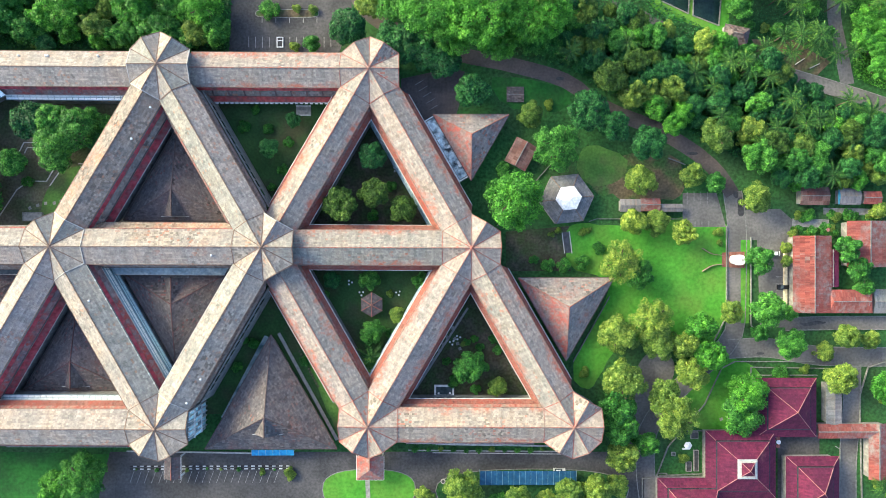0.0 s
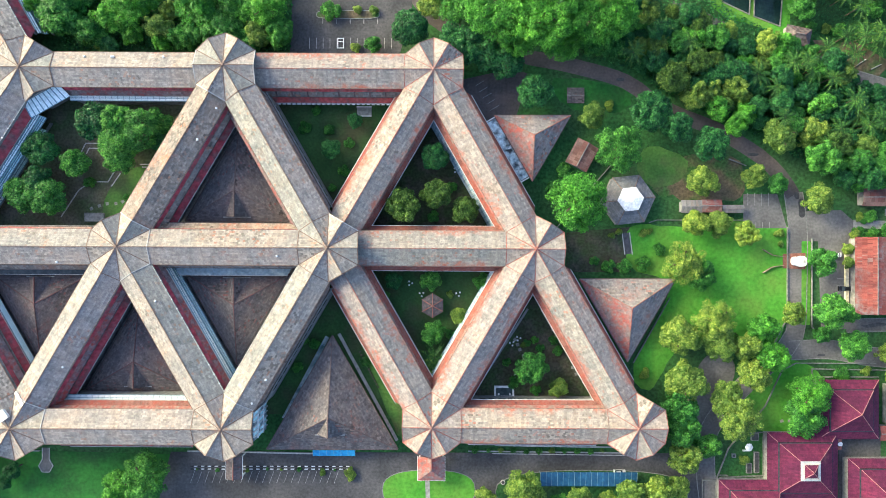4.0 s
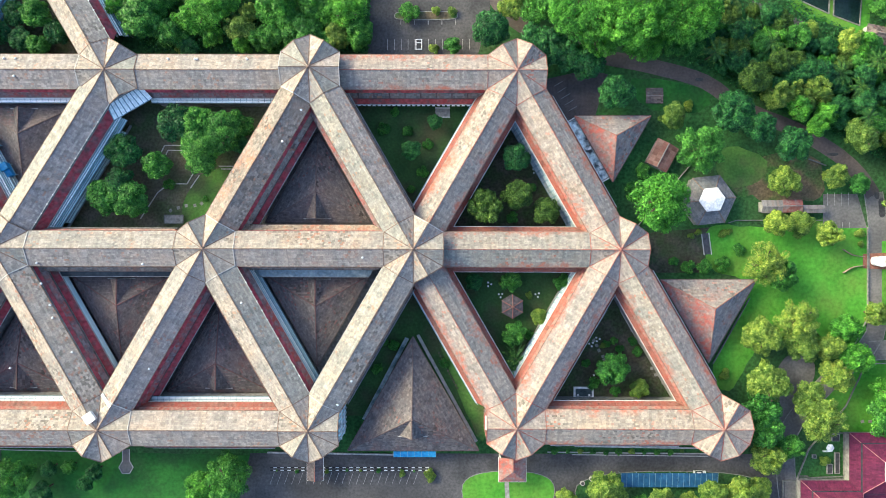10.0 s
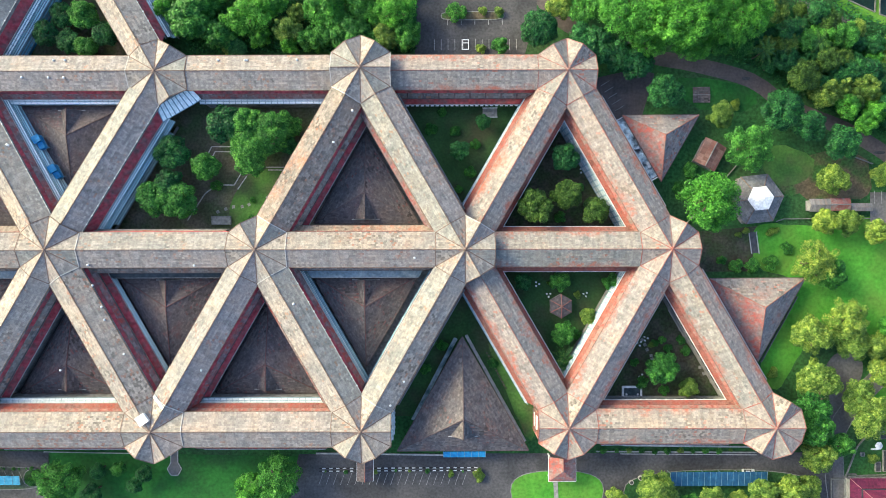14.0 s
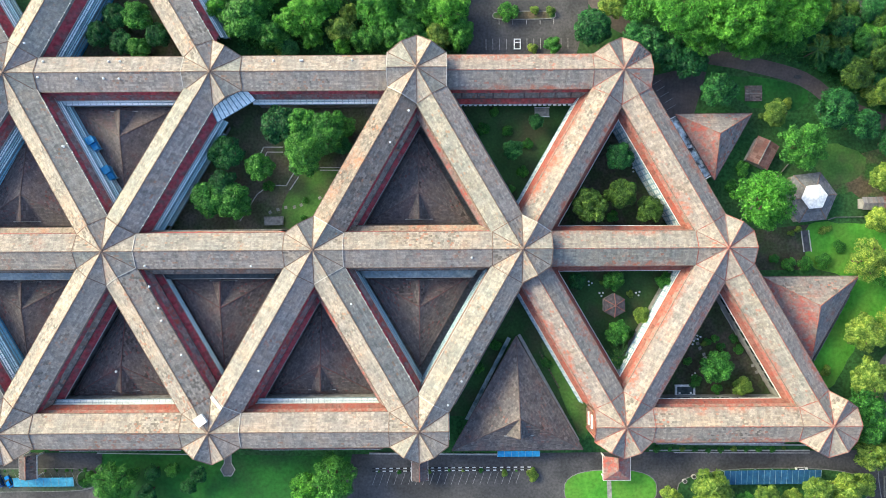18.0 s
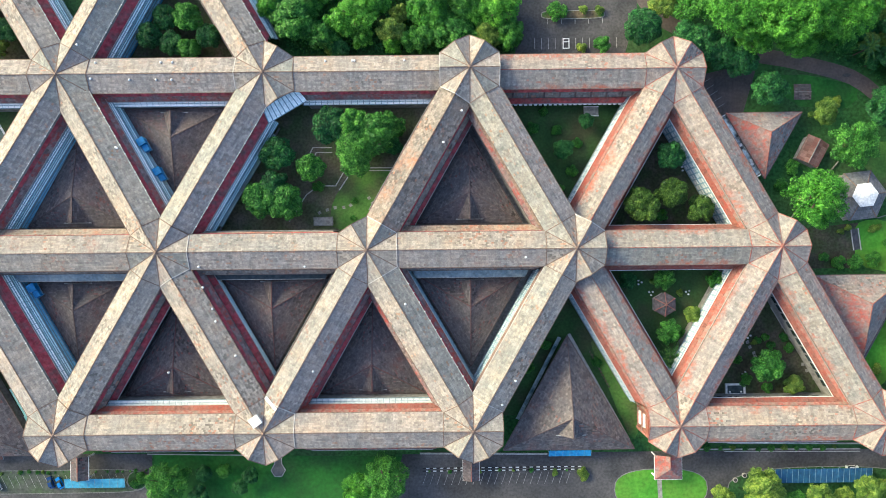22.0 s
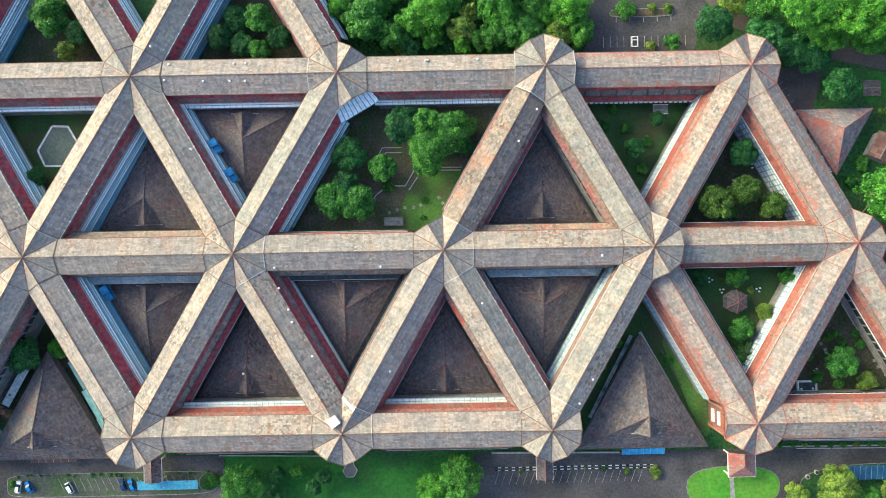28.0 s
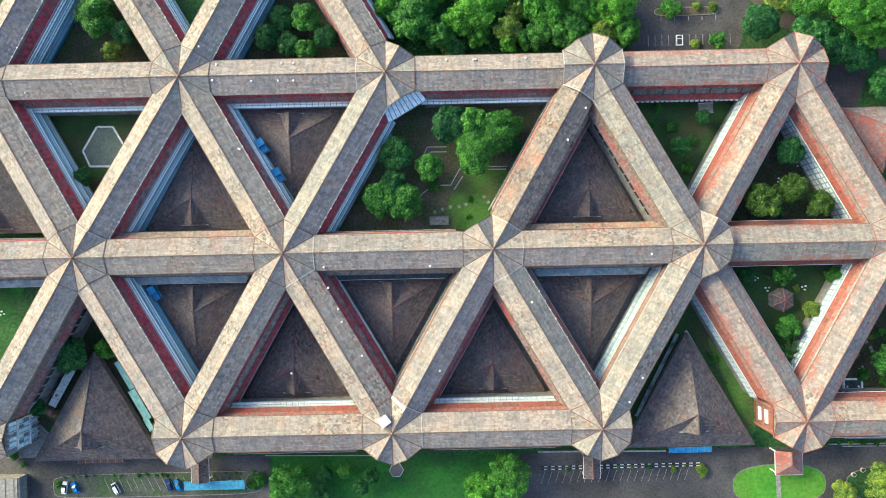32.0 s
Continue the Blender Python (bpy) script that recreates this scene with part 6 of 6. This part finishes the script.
# ---- hexagonal terrace on the south lawn ----
hx, hy = -164.1, -78.3
terrace = thing("garden_terrace", pose(hx, hy, 0), "small dark-paved hexagonal terrace with pale kerb", "terrace")
part("paving", join(prism(0, 0, -0.05, 0.1, 2.5, 6, 0), box(-1.1, 2.0, -0.05, 1.1, 6.5, 0.1)), ASPHALT, terrace)
for k in (0, 2, 3, 4, 5):
    a0, a1 = radians(60 * k), radians(60 * k + 60)
    part("kerb", beam((2.6 * math.cos(a0), 2.6 * math.sin(a0), 0.1), (2.6 * math.cos(a1), 2.6 * math.sin(a1), 0.1), 0.25, 0.18), CAP_PALE, terrace)
for sx in (-1.25, 1.25):
    part("kerb", box(sx - 0.12, 2.2, -0.05, sx + 0.12, 6.5, 0.28), CAP_PALE, terrace)

# ---- court gardens ----
pts6 = [(-269.4, 48.8), (-263.6, 48.6), (-259.3, 40.9), (-262.8, 34.3), (-272.2, 34.5), (-274.7, 40.1)]
ct = patch("sports_court", pts6[::-1], 0.08, COURT_GREEN, "grey-green hexagonal court with white border", "court")
for i, p in enumerate(pts6):
    q = pts6[(i + 1) % 6]
    part("border_line", beam((*p, 0.14), (*q, 0.14), 0.7, 0.04), WHITE, ct)


def table_set(x, y):
    t = thing("garden_table_set", pose(x, y, 0, 0, 0, (x * 37) % 120), "white round concrete stools in a garden", "garden seat", "garden seats")
    for k in range(3):
        part("stool", join(prism(0.75, 0, -0.03, 0.4, 0.28, 10), prism(0.75, 0, 0.4, 0.48, 0.34, 10)), WHITE, t, at=pose(0, 0, 0, 0, 0, 120 * k))


for x, y in ((-28.3, -16.0), (-15.0, -15.9), (5.1, -45.7), (-23.0, 23.1), (-32.4, -12.1), (-87.5, 48.2), (-6.8, -40.7), (-305.4, -17.9), (6.7, -32.0), (4.4, -33.8), (-16.0, 28.8)):
    table_set(x, y)

basin = thing("garden_basin", pose(1.6, -51.2, 0), "rectangular white-rimmed garden basin with water", "basin")
for nm, bx in (("rim", (-3.6, -2.1, 3.6, -1.45)), ("rim", (-3.6, 1.45, 3.6, 2.1)), ("rim", (-3.6, -1.45, -2.95, 1.45)), ("rim", (2.95, -1.45, 3.6, 1.45))):
    part(nm, box(bx[0], bx[1], -0.05, bx[2], bx[3], 0.7), WHITE, basin)
part("water", box(-3.2, -1.7, 0.0, 3.2, 1.7, 0.45), POOL_WATER, basin)
for dx in (-2.0, 2.1):
    part("spout", dome(dx, -0.9, 0.45, 0.4, 0.9, 10, 4), WHITE, basin)
ck = thing("concrete_cistern", pose(-146.3, 11.6, 0), "low grey concrete cistern with raised rim", "cistern")
part("body", box(-3.4, -1.5, -0.05, 3.4, 1.5, 0.9), CONCRETE, ck)
part("rim", join(box(-3.5, -1.6, 0.9, 3.5, -1.35, 1.05), box(-3.5, 1.35, 0.9, 3.5, 1.6, 1.05), box(-3.5, -1.35, 0.9, -3.25, 1.35, 1.05), box(3.25, -1.35, 0.9, 3.5, 1.35, 1.05)), KERB, ck)
ck = thing("concrete_cistern", pose(-49.1, 49.9, 0), "low grey concrete cistern with raised rim", "cistern")
part("body", box(-2.6, -1.7, -0.05, 2.6, 1.7, 0.7), CONCRETE, ck)
part("rim", join(box(-2.7, -1.8, 0.7, 2.7, -1.5, 0.85), box(-2.7, 1.5, 0.7, 2.7, 1.8, 0.85)), WHITE, ck)


STAIN_PATH = mottled("dark_wet_paving", (0.05, 0.05, 0.055), (0.09, 0.09, 0.095), 0.6, 0.6)


def path(name, pts, w=0.5, mat=CONCRETE, z=0.06, label="thin pale concrete garden path"):
    return solid(name, ribbon(smooth_line(pts, 2.0), -w / 2, w / 2, -0.05, z), mat, label, "path", kind="structure")


def straight(name, pts, w=0.5, mat=CONCRETE, z=0.06, label="thin pale concrete garden path"):
    ms = [beam((*p, 0.0), (*q, 0.0), w, z) for p, q in zip(pts, pts[1:])]
    return solid(name, join(*ms), mat, label, "path", kind="structure")


lawn([(-140.2, 24.2), (-143.5, 10.3), (-129.1, 9.7), (-120.7, 28.0), (-129.9, 30.2)], "light green lawn patch in a court garden", mat=COURT_LAWN)
for row in ([(-151.8, 34.6), (-149.9, 38.4), (-142.9, 38.3)], [(-149.7, 34.5), (-148.7, 36.6), (-142.9, 36.5)], [(-146.8, 24.5), (-141.8, 24.4), (-138.3, 30.3)], [(-140.6, 22.8), (-137.3, 27.6)],
            [(-130.3, 30.8), (-121.3, 30.7)], [(-129.5, 29.8), (-121.7, 29.7)], [(-121.1, 48.5), (-118.3, 44.4), (-119.3, 42.3)], [(-158.8, 11.7), (-152.5, 21.3), (-148.4, 24.3)]):
    straight("garden_path", row, 0.4, CAP_PALE, 0.15, "thin pale kerb line of a garden path")
straight("garden_path", [(-48.7, -12.1), (-28.3, -44.8)], 0.8)
straight("garden_path", [(-12.3, -54.0), (30.1, -53.7)], 1.4)
straight("garden_path", [(-8.8, -50.9), (10.2, -21.3)], 0.8)
straight("garden_path", [(45.6, 6.2), (46.6, -1.4)], 2.2, STAIN_PATH, label="short dark paved path between pale kerbs")
for dx in (-1.35, 1.35):
    straight("garden_wall", [(45.6 + dx, 6.4), (46.6 + dx, -1.6)], 0.3, CAP_PALE, 0.25, "low pale kerb of a short path")
straight("garden_path", [(-26.2, -81.6), (-25.8, -92.8)], 1.6, label="short paved path over the oval lawn", z=0.2)
for row in ([(54.1, 10.0), (56.9, 10.9), (88.2, 10.9)], [(20.8, 8.4), (40.3, 30.9)], [(48.3, -40.8), (61.5, -17.2)], [(78.3, -90.0), (78.3, -83.1), (82.8, -71.6), (96.0, -56.4), (102.2, -43.3), (107.1, -40.8), (135.9, -40.9)], [(78.3, -83.1), (73.4, -83.1), (73.4, -90.4)], [(104.0, 8.4), (104.0, -24.4), (99.3, -33.7)], [(112.9, 4.3), (112.9, -27.5), (116.4, -32.6)], [(127.7, -29.2), (162.4, -29.2)], [(153.3, -90.6), (152.5, -53.2), (155.6, -43.0), (162.4, -40.9)], [(82.8, 33.0), (89.0, 30.6)]):
    straight("garden_wall", row, 0.28, KERB, 0.6, "low pale garden kerb wall")

rg = random.Random(11)
slabs = []
for x, y, dx, dy, n in ((5.5, -32.5, 0.5, -0.9, 5), (17.2, -24.4, 0.6, -1.1, 5), (-4.3, -42.8, 0.9, 1.4, 6), (26.0, -42.8, 1.0, -1.2, 6), (-147.5, 15.1, 1.4, 0.3, 5), (-130.0, 20.0, 0.9, -1.0, 5), (-41.5, -34.5, 0.6, -1.0, 4)):
    for i in range(n):
        t = solid("stepping_slab", box(-0.55, -0.55, -0.03, 0.55, 0.55, 0.1), CONCRETE, "square pale concrete slab set in the garden", "slab", "stepping slabs",
                  at=pose(x + dx * i * 2 + rg.uniform(-0.4, 0.4), y + dy * i * 2 + rg.uniform(-0.4, 0.4), 0, 0, 0, rg.uniform(0, 40)))

# shrubs and palms of the gardens and beds
grove([(-41.3, -16.1, 2.0, 4), (-33.8, -34.4, 1.8, 4), (-18.0, -16.1, 1.6, 5), (4.4, -48.7, 1.8, 4), (14.6, -35.5, 1.8, 4), (13.6, -40.5, 2.6, 4), (13.0, -50.7, 2.2, 4), (2.4, -40.5, 1.8, 4), (8.5, -34.4, 1.6, 5), (-18.0, -30.3, 2.0, 4), (-28.1, -12.0, 1.4, 5), (-49.0, -28.4, 2.4, 4), (-46.0, -30.5, 2.4, 4), (-70.8, -32.3, 2.2, 4), (-72.8, -42.5, 2.2, 4), (-66.7, -34.4, 2.6, 4), (-48.5, -40.5, 2.2, 4)], "in a court garden")
grove([(40.4, 5.4, 1.5, 5), (42.8, 6.4, 1.7, 5), (51.4, 6.2, 2.0, 5), (53.8, 6.6, 1.6, 5), (45.2, -5.9, 3.4, 4), (39.1, -5.9, 2.8, 4), (51.3, -4.9, 3.2, 4), (34.0, -3.9, 2.0, 4), (52.4, -44.7, 2.4, 5), (123.0, -44.8, 3.2, 4), (132.2, -43.7, 2.2, 5), (88.1, -75.7, 2.2, 5), (71.8, -69.2, 3, 4), (133.2, 12.5, 3, 4), (139.4, 7.4, 2.6, 4), (147.6, 7.4, 3, 5), (158.1, 13.4, 4.6, 5), (22.8, 28.7, 3.0, 4), (18.7, 22.6, 2.6, 4), (57.5, 0.2, 2.6, 4), (39.1, 52.2, 2.4, 5), (159.9, -53.0, 3, 5), (157.9, -83.7, 3.6, 5)], "beside the walks")
for x, y, h, sc in ((-23.6, -38.1, 5, 1.35), (-27.0, -41.3, 5, 1.2), (157.6, -84.5, 4, 1.1), (118.0, 66.0, 6, 1.2), (114.0, 71.0, 6, 1.1), (124.0, 69.0, 6, 1.1), (132.0, 72.0, 6, 1.1), (140.0, 69.0, 6, 1.0), (125.3, 47.8, 7, 1.3), (151.2, 47.8, 7, 1.4), (145.3, 38.9, 7, 1.4), (109.4, 63.7, 7, 1.3), (89.5, 61.6, 7, 1.3), (55.8, 76.4, 7, 1.3), (65.7, 72.5, 7, 1.2), (-156.8, -51.4, 4, 0.8), (139.3, 45.8, 6, 1.2), (99.5, 52.3, 4, 1.0), (106.5, 54.3, 4, 1.0), (128.0, 78.0, 6, 1.1), (133.0, 77.0, 6, 1.1), (137.5, 74.5, 6, 1.0), (146.5, 70.0, 6, 1.0), (121.5, 75.5, 6, 1.1)):
    palm(x, y, h, sc)
hx, hy = -8.8, -72.5
for i in range(11):
    tree(hx + i * 4.6, hy + rg.uniform(-0.3, 0.3), rg.uniform(1.0, 1.6), rg.choice((4, 4, 4, 5)), "in the bed along the front")

# ---- west end: canopies beside the hall, flat-roofed block ----
TEAL = mottled("faded_teal_sheet", (0.12, 0.3, 0.3), (0.22, 0.42, 0.4), 0.5, 0.6)
STAINED_SHEET = mottled("stained_grey_green_sheet", (0.06, 0.12, 0.12), (0.4, 0.45, 0.43), 0.33, 0.6)
PALE_GREEN = mottled("pale_green_sheet", (0.38, 0.46, 0.44), (0.55, 0.6, 0.58), 0.5, 0.6)
for x, y, l, w, z, mat, n, turn, label in ((-259.8, -40.7, 11.0, 2.6, 3.4, TEAL, 4, -61, "faded teal sheet walkway roof"), (-254.7, -51.5, 12.0, 3.0, 3.4, TEAL, 4, -61, "faded teal sheet walkway roof"), (-251.6, -58.4, 5.0, 2.2, 3.6, TEAL, 2, -61, "faded teal sheet walkway roof"),
                                    (-282.2, -44.6, 15.0, 2.6, 3.6, PALE_GREEN, 5, 60, "pale green sheet roof beside the hall"), (-288.6, -46.4, 13.0, 1.7, 4.2, CYAN, 5, 60, "light blue sheet awning beside the wing"), (-277.5, -27.6, 8.0, 1.6, 5.0, CYAN, 3, 60, "light blue sheet awning beside the wing"),
                                    (-69.7, -45.8, 33.0, 1.5, 2.2, STAINED_SHEET, 10, 62, "narrow walkway roof of stained grey-green sheet along the hall")):
    canopy(x, y, l, w, z, mat, n, label, turn)
for x, y, r in ((-284.6, -47.0, 1.4), (-287.2, -53.4, 1.1)):
    tank = thing("round_tank", pose(x, y, 0), "red round water tank on a short stand", "tank", "red tanks")
    part("body", prism(0, 0, 2.0, 3.2, r, 14), CAP_RED, tank)
    part("lid", dome(0, 0, 3.2, r, 0.4), CAP_RED, tank)
    for k in range(4):
        part("leg", prism(0.7 * r * math.cos(k * math.pi / 2), 0.7 * r * math.sin(k * math.pi / 2), -0.05, 2.0, 0.08, 6), BAR, tank)
for x, y, r, sort in ((19.2, -32.6, 1.9, 4), (21.2, -36.4, 2.3, 4), (5.4, -47.3, 2.3, 4), (12.6, -32.5, 1.6, 4), (16.7, -42.4, 2.2, 4), (9.6, -33.6, 1.7, 4)):
    tree(x, y, r, sort, "in the court garden")
straight("garden_path", [(15.3, -21.5), (33.3, -52.0)], 1.1, CAP_PALE, 0.3, "narrow pale concrete walk along the wing")
straight("garden_path", [(-58.2, -30.4), (-37.1, -69.0)], 1.1, CAP_PALE, 0.3, "narrow pale concrete walk along the hall")
for i in range(13):
    q = i / 12
    drum = thing("plant_pot", pose(-50.6 + 6.6 * q, -37.0 - 12.6 * q, 0), "small dark plant pot beside the walk", "plant pot", "plant pots")
    part("pot", prism(0, 0, -0.03, 0.6, 0.32, 10, 0, 1.2), STAIN_PATH, drum)
    part("soil", prism(0, 0, 0.5, 0.66, 0.3, 10), BROWN, drum)
flat = thing("flat_roofed_block", pose(-302.5, -80.5, 0), "low block with pale grey flat roof", "building")
part("wall", box(-6.5, -4.2, -0.05, 4.4, 4.2, 3.8), WALL, flat)
part("roof", box(-6.9, -4.6, 3.8, 3.8, 4.2, 4.05), CONCRETE, flat)
for k in range(4):
    part("seam", box(-6.8 + k * 3.1, -4.5, 4.05, -6.65 + k * 3.1, 4.5, 4.12), GREY_SHEET, flat)

STAIN = mottled("dark_oil_stain", (0.035, 0.036, 0.04), (0.07, 0.07, 0.075), 0.6, 0.6)
for x, y, a, b in ((109.6, 15.4, 1.5, 3.4), (107.7, 19.7, 0.9, 1.4), (116.4, -37.8, 1.3, 0.5), (119.5, -26.5, 3.0, 0.6), (135.9, -26.9, 5.0, 0.6), (43.4, 61.7, 1.5, 0.7), (-219.9, -85.1, 1.2, 0.8), (-28.8, -76.5, 0.8, 1.6), (91.7, 34.7, 2.4, 0.6)):
    patch("stain", wobbly(oval(x, y, a, b, 12), 1.0, 0.9, x), 0.062, STAIN, "dark oily stain on worn asphalt", "stain", 0.03)

# verge of the fish ponds, grass strip beside the free-standing hall
patch("pond_verge", wobbly([(75.8, 102.8), (77.3, 88.0), (90.0, 82.0), (103.0, 77.6), (105.0, 84.0), (105.0, 102.8)], 2.0, 1.0, 9), 0.02, LAWN, "bright grass verge round the fish ponds", "verge")
lawn([(-49.9, -34.3), (-45.0, -36.3), (-33.0, -60.1), (-34.1, -67.0), (-37.3, -66.2)], "olive grass strip beside the hall", mat=COURT_LAWN)

# shaded drive under the south-east trees
patch("drive_under_trees", wobbly([(67.6, -53.1), (71.7, -43.9), (76.2, -37.1), (84.1, -39.2), (84.9, -45.3), (80.4, -53.1), (74.2, -63.8), (69.7, -71.6), (65.6, -69.5)], 2.0, 0.8, 5), 0.045, ASPHALT, "dark worn drive under the trees", "drive")

# bed, kerb lines and railing along the south front
for row, w, zz in (([(-11.4, -72.8), (46.5, -73.4)], 0.4, 0.35), ([(-2.6, -73.7), (46.5, -74.3)], 0.3, 0.3), ([(-112.7, -72.8), (-66.6, -73.6)], 0.5, 0.7), ([(-211.4, -71.8), (-166.3, -72.9)], 0.3, 0.4), ([(-1.5, -70.6), (46.5, -71.4)], 0.5, 0.5)):
    straight("garden_wall", row, w, CAP_PALE, zz, "low pale kerb along the front bed")
bx0, by0 = -5.6, -54.0
fence = thing("garden_fence", pose(bx0, by0, 0), "white segmented low fence along a court garden", "fence")
for i in range(11):
    part("fence_panel", box(i * 2.75, -0.12, -0.05, i * 2.75 + 2.3, 0.12, 0.8), WHITE, fence)
    part("fence_post", box(i * 2.75 + 2.42, -0.15, -0.05, i * 2.75 + 2.62, 0.15, 0.95), CONCRETE, fence)
for x, y in ((1.2, -84.0), (4.5, -82.4)):
    pl = thing("round_planter", pose(x, y, 0.1), "round pale stone planter on the island lawn", "planter", "round planters")
    part("ring", prism(0, 0, -0.1, 0.5, 0.85, 14), CAP_PALE, pl)
    part("soil", prism(0, 0, 0.4, 0.56, 0.6, 12), STAIN, pl)

ring_bed = patch("round_bed", oval(-215.3, -81.3, 3.3, 3.0, 26, 2.2), 0.16, GRASS, "round planted bed with pale kerb", "bed")
outline_kerb(ring_bed, oval(-215.3, -81.3, 3.5, 3.2, 26, 2.2), 0.3, 0.26)

# ---- small garden beside the maroon pavilions ----
ps = thing("garden_parasol", pose(89.2, -70.6, 0), "white hexagonal parasol over a garden seat", "parasol")
part("pole", prism(0, 0, 0, 2.5, 0.05, 8), BAR, ps)
part("canopy", prism(0, 0, 2.2, 2.75, 1.5, 6, 0, 0.05), WHITE, ps)
part("seat", box(-1.3, -2.1, -0.03, 1.3, -1.6, 0.45), WHITE, ps)
for x, y, a, b in ((92.9, -76.7, 0.9, 3.8), (92.3, -67.5, 1.4, 1.3), (90.2, -78.8, 1.0, 1.8), (84.7, -74.3, 0.7, 0.7)):
    pl = thing("planter_box", pose(x, y, 0), "dark concrete planter box with plants", "planter", "planter boxes")
    part("box", box(-a, -b, -0.03, a, b, 0.55), CONCRETE, pl)
    part("soil", box(-a + 0.25, -b + 0.25, 0.5, a - 0.25, b - 0.25, 0.6), STAIN, pl)
for row in ([(95.4, -67.5), (95.4, -81.5), (79.5, -82.2)], [(96.2, -66.5), (96.2, -82.3), (79.5, -83.1)], [(89.6, -65.9), (96.2, -65.9)], [(79.3, -81.4), (82.4, -81.4), (82.4, -85.9)], [(112.9, -42.9), (144.2, -43.4)], [(112.9, -45.8), (137.0, -45.8)], [(112.9, -42.9), (112.9, -45.8)], [(139.2, -90.2), (145.0, -88.2), (145.4, -72.7), (143.8, -71.7)]):
    straight("garden_wall", row, 0.3, KERB, 0.55, "low stained garden kerb wall")
for x, y in ((121.2, -67.8), (121.2, -70.6)):
    d = thing("satellite_dish", pose(x, y, 0), "red dish on a short post in the yard", "dish", "satellite dishes")
    part("post", prism(0, 0, 0, 2.6, 0.08, 8), BAR, d)
    part("dish", prism(0, 0, 2.6, 2.95, 0.35, 14, 0, 2.2), CAP_RED, d)
d = thing("satellite_dish", pose(121.4, -69.2, 0), "white dish on a short post in the yard", "dish", "satellite dishes")
part("post", prism(0, 0, 0, 2.6, 0.08, 8), BAR, d)
part("dish", prism(0, 0, 2.6, 2.95, 0.35, 14, 0, 2.4), WHITE, d)
for x, y in ((150.8, 8.1), (139.0, 6.9)):
    d = thing("satellite_dish", pose(x, y, 0), "red dish on a post beside the houses", "dish", "satellite dishes")
    part("post", prism(0, 0, 0, 3.0, 0.08, 8), BAR, d)
    part("dish", prism(0, 0, 3.0, 3.3, 0.3, 14, 0, 2.3), CAP_RED, d)
for i, (x, y) in enumerate(((105.0, -61.8), (108.7, -61.8), (102.2, -61.8), (110.8, -61.8))):
    solid("stepping_slab", box(-0.6, -0.5, -0.03, 0.6, 0.5, 0.12), CONCRETE, "square pale concrete slab set in the lawn", "slab", "stepping slabs", at=pose(x, y, 0, 0, 0, i * 9))

straight("garden_path", [(128.0, 9.6), (141.5, 9.2)], 3.0, CONCRETE, 0.08, "short grey concrete path behind the shacks")
straight("garden_path", [(139.5, 13.8), (160.0, 13.4)], 2.4, CONCRETE, 0.08, "short grey concrete path before the shacks")
for i in range(34):
    x, y = rg.uniform(127, 160), rg.choice((5.2, 6.2, 7.0, 11.6, 12.4))
    if x < 145 or y > 10:
        tree(x, y + rg.uniform(-0.6, 0.6), rg.uniform(1.0, 2.1), rg.choice((4, 5, 4)), "in the planting behind the houses")

for x, y, turn in ((124.4, 69.4, 30), (130.6, 68.0, 33), (136.0, 66.4, 26)):
    log = thing("fallen_log", pose(x, y, 0.22) @ pose(0, 0, 0, 0, 0, turn), "pale bare log lying on brown earth", "log", "fallen logs")
    part("stem", prism(0, 0, -2.2, 2.2, 0.2, 9, 0, 0.75), CAP_PALE, log, at=pose(0, 0, 0, 0, 90))
    part("stump", prism(0, 0, -0.25, 0.25, 0.25, 9), BARK, log, at=pose(-2.3, 0, 0, 0, 90))

# hedge strip and end beds of the parking bays
hx, hy = -283.7, -77.8
for i in range(30):
    tree(hx + i * 2.45 + rg.uniform(-1.1, 1.1), hy + rg.uniform(-0.35, 0.35), rg.uniform(0.3, 0.65) * rg.choice((1, 1, 1.7)), rg.choice((4, 5, 4)), "in the strip beside the bays")
hx, hy = -109.7, -79.4
for i in range(9):
    tree(hx + i * 6.4 + rg.uniform(-1.5, 1.5), hy + rg.uniform(-0.3, 0.2), rg.uniform(0.5, 1.2), rg.choice((4, 5)), "in the strip beside the bays")
grove([(-286.2, -80.1, 1.8, 4), (-215.8, -81.9, 2.2, 4), (-54.0, -80.5, 2.4, 5), (-63.8, -80.4, 1.6, 5), (101.5, 2.2, 1.6, 5), (100.8, 6.3, 2.2, 5), (147.6, 12.5, 2.4, 4), (155.8, -5.9, 2.6, 5), (143.5, 11.5, 2.2, 5)], "in a planted bed")
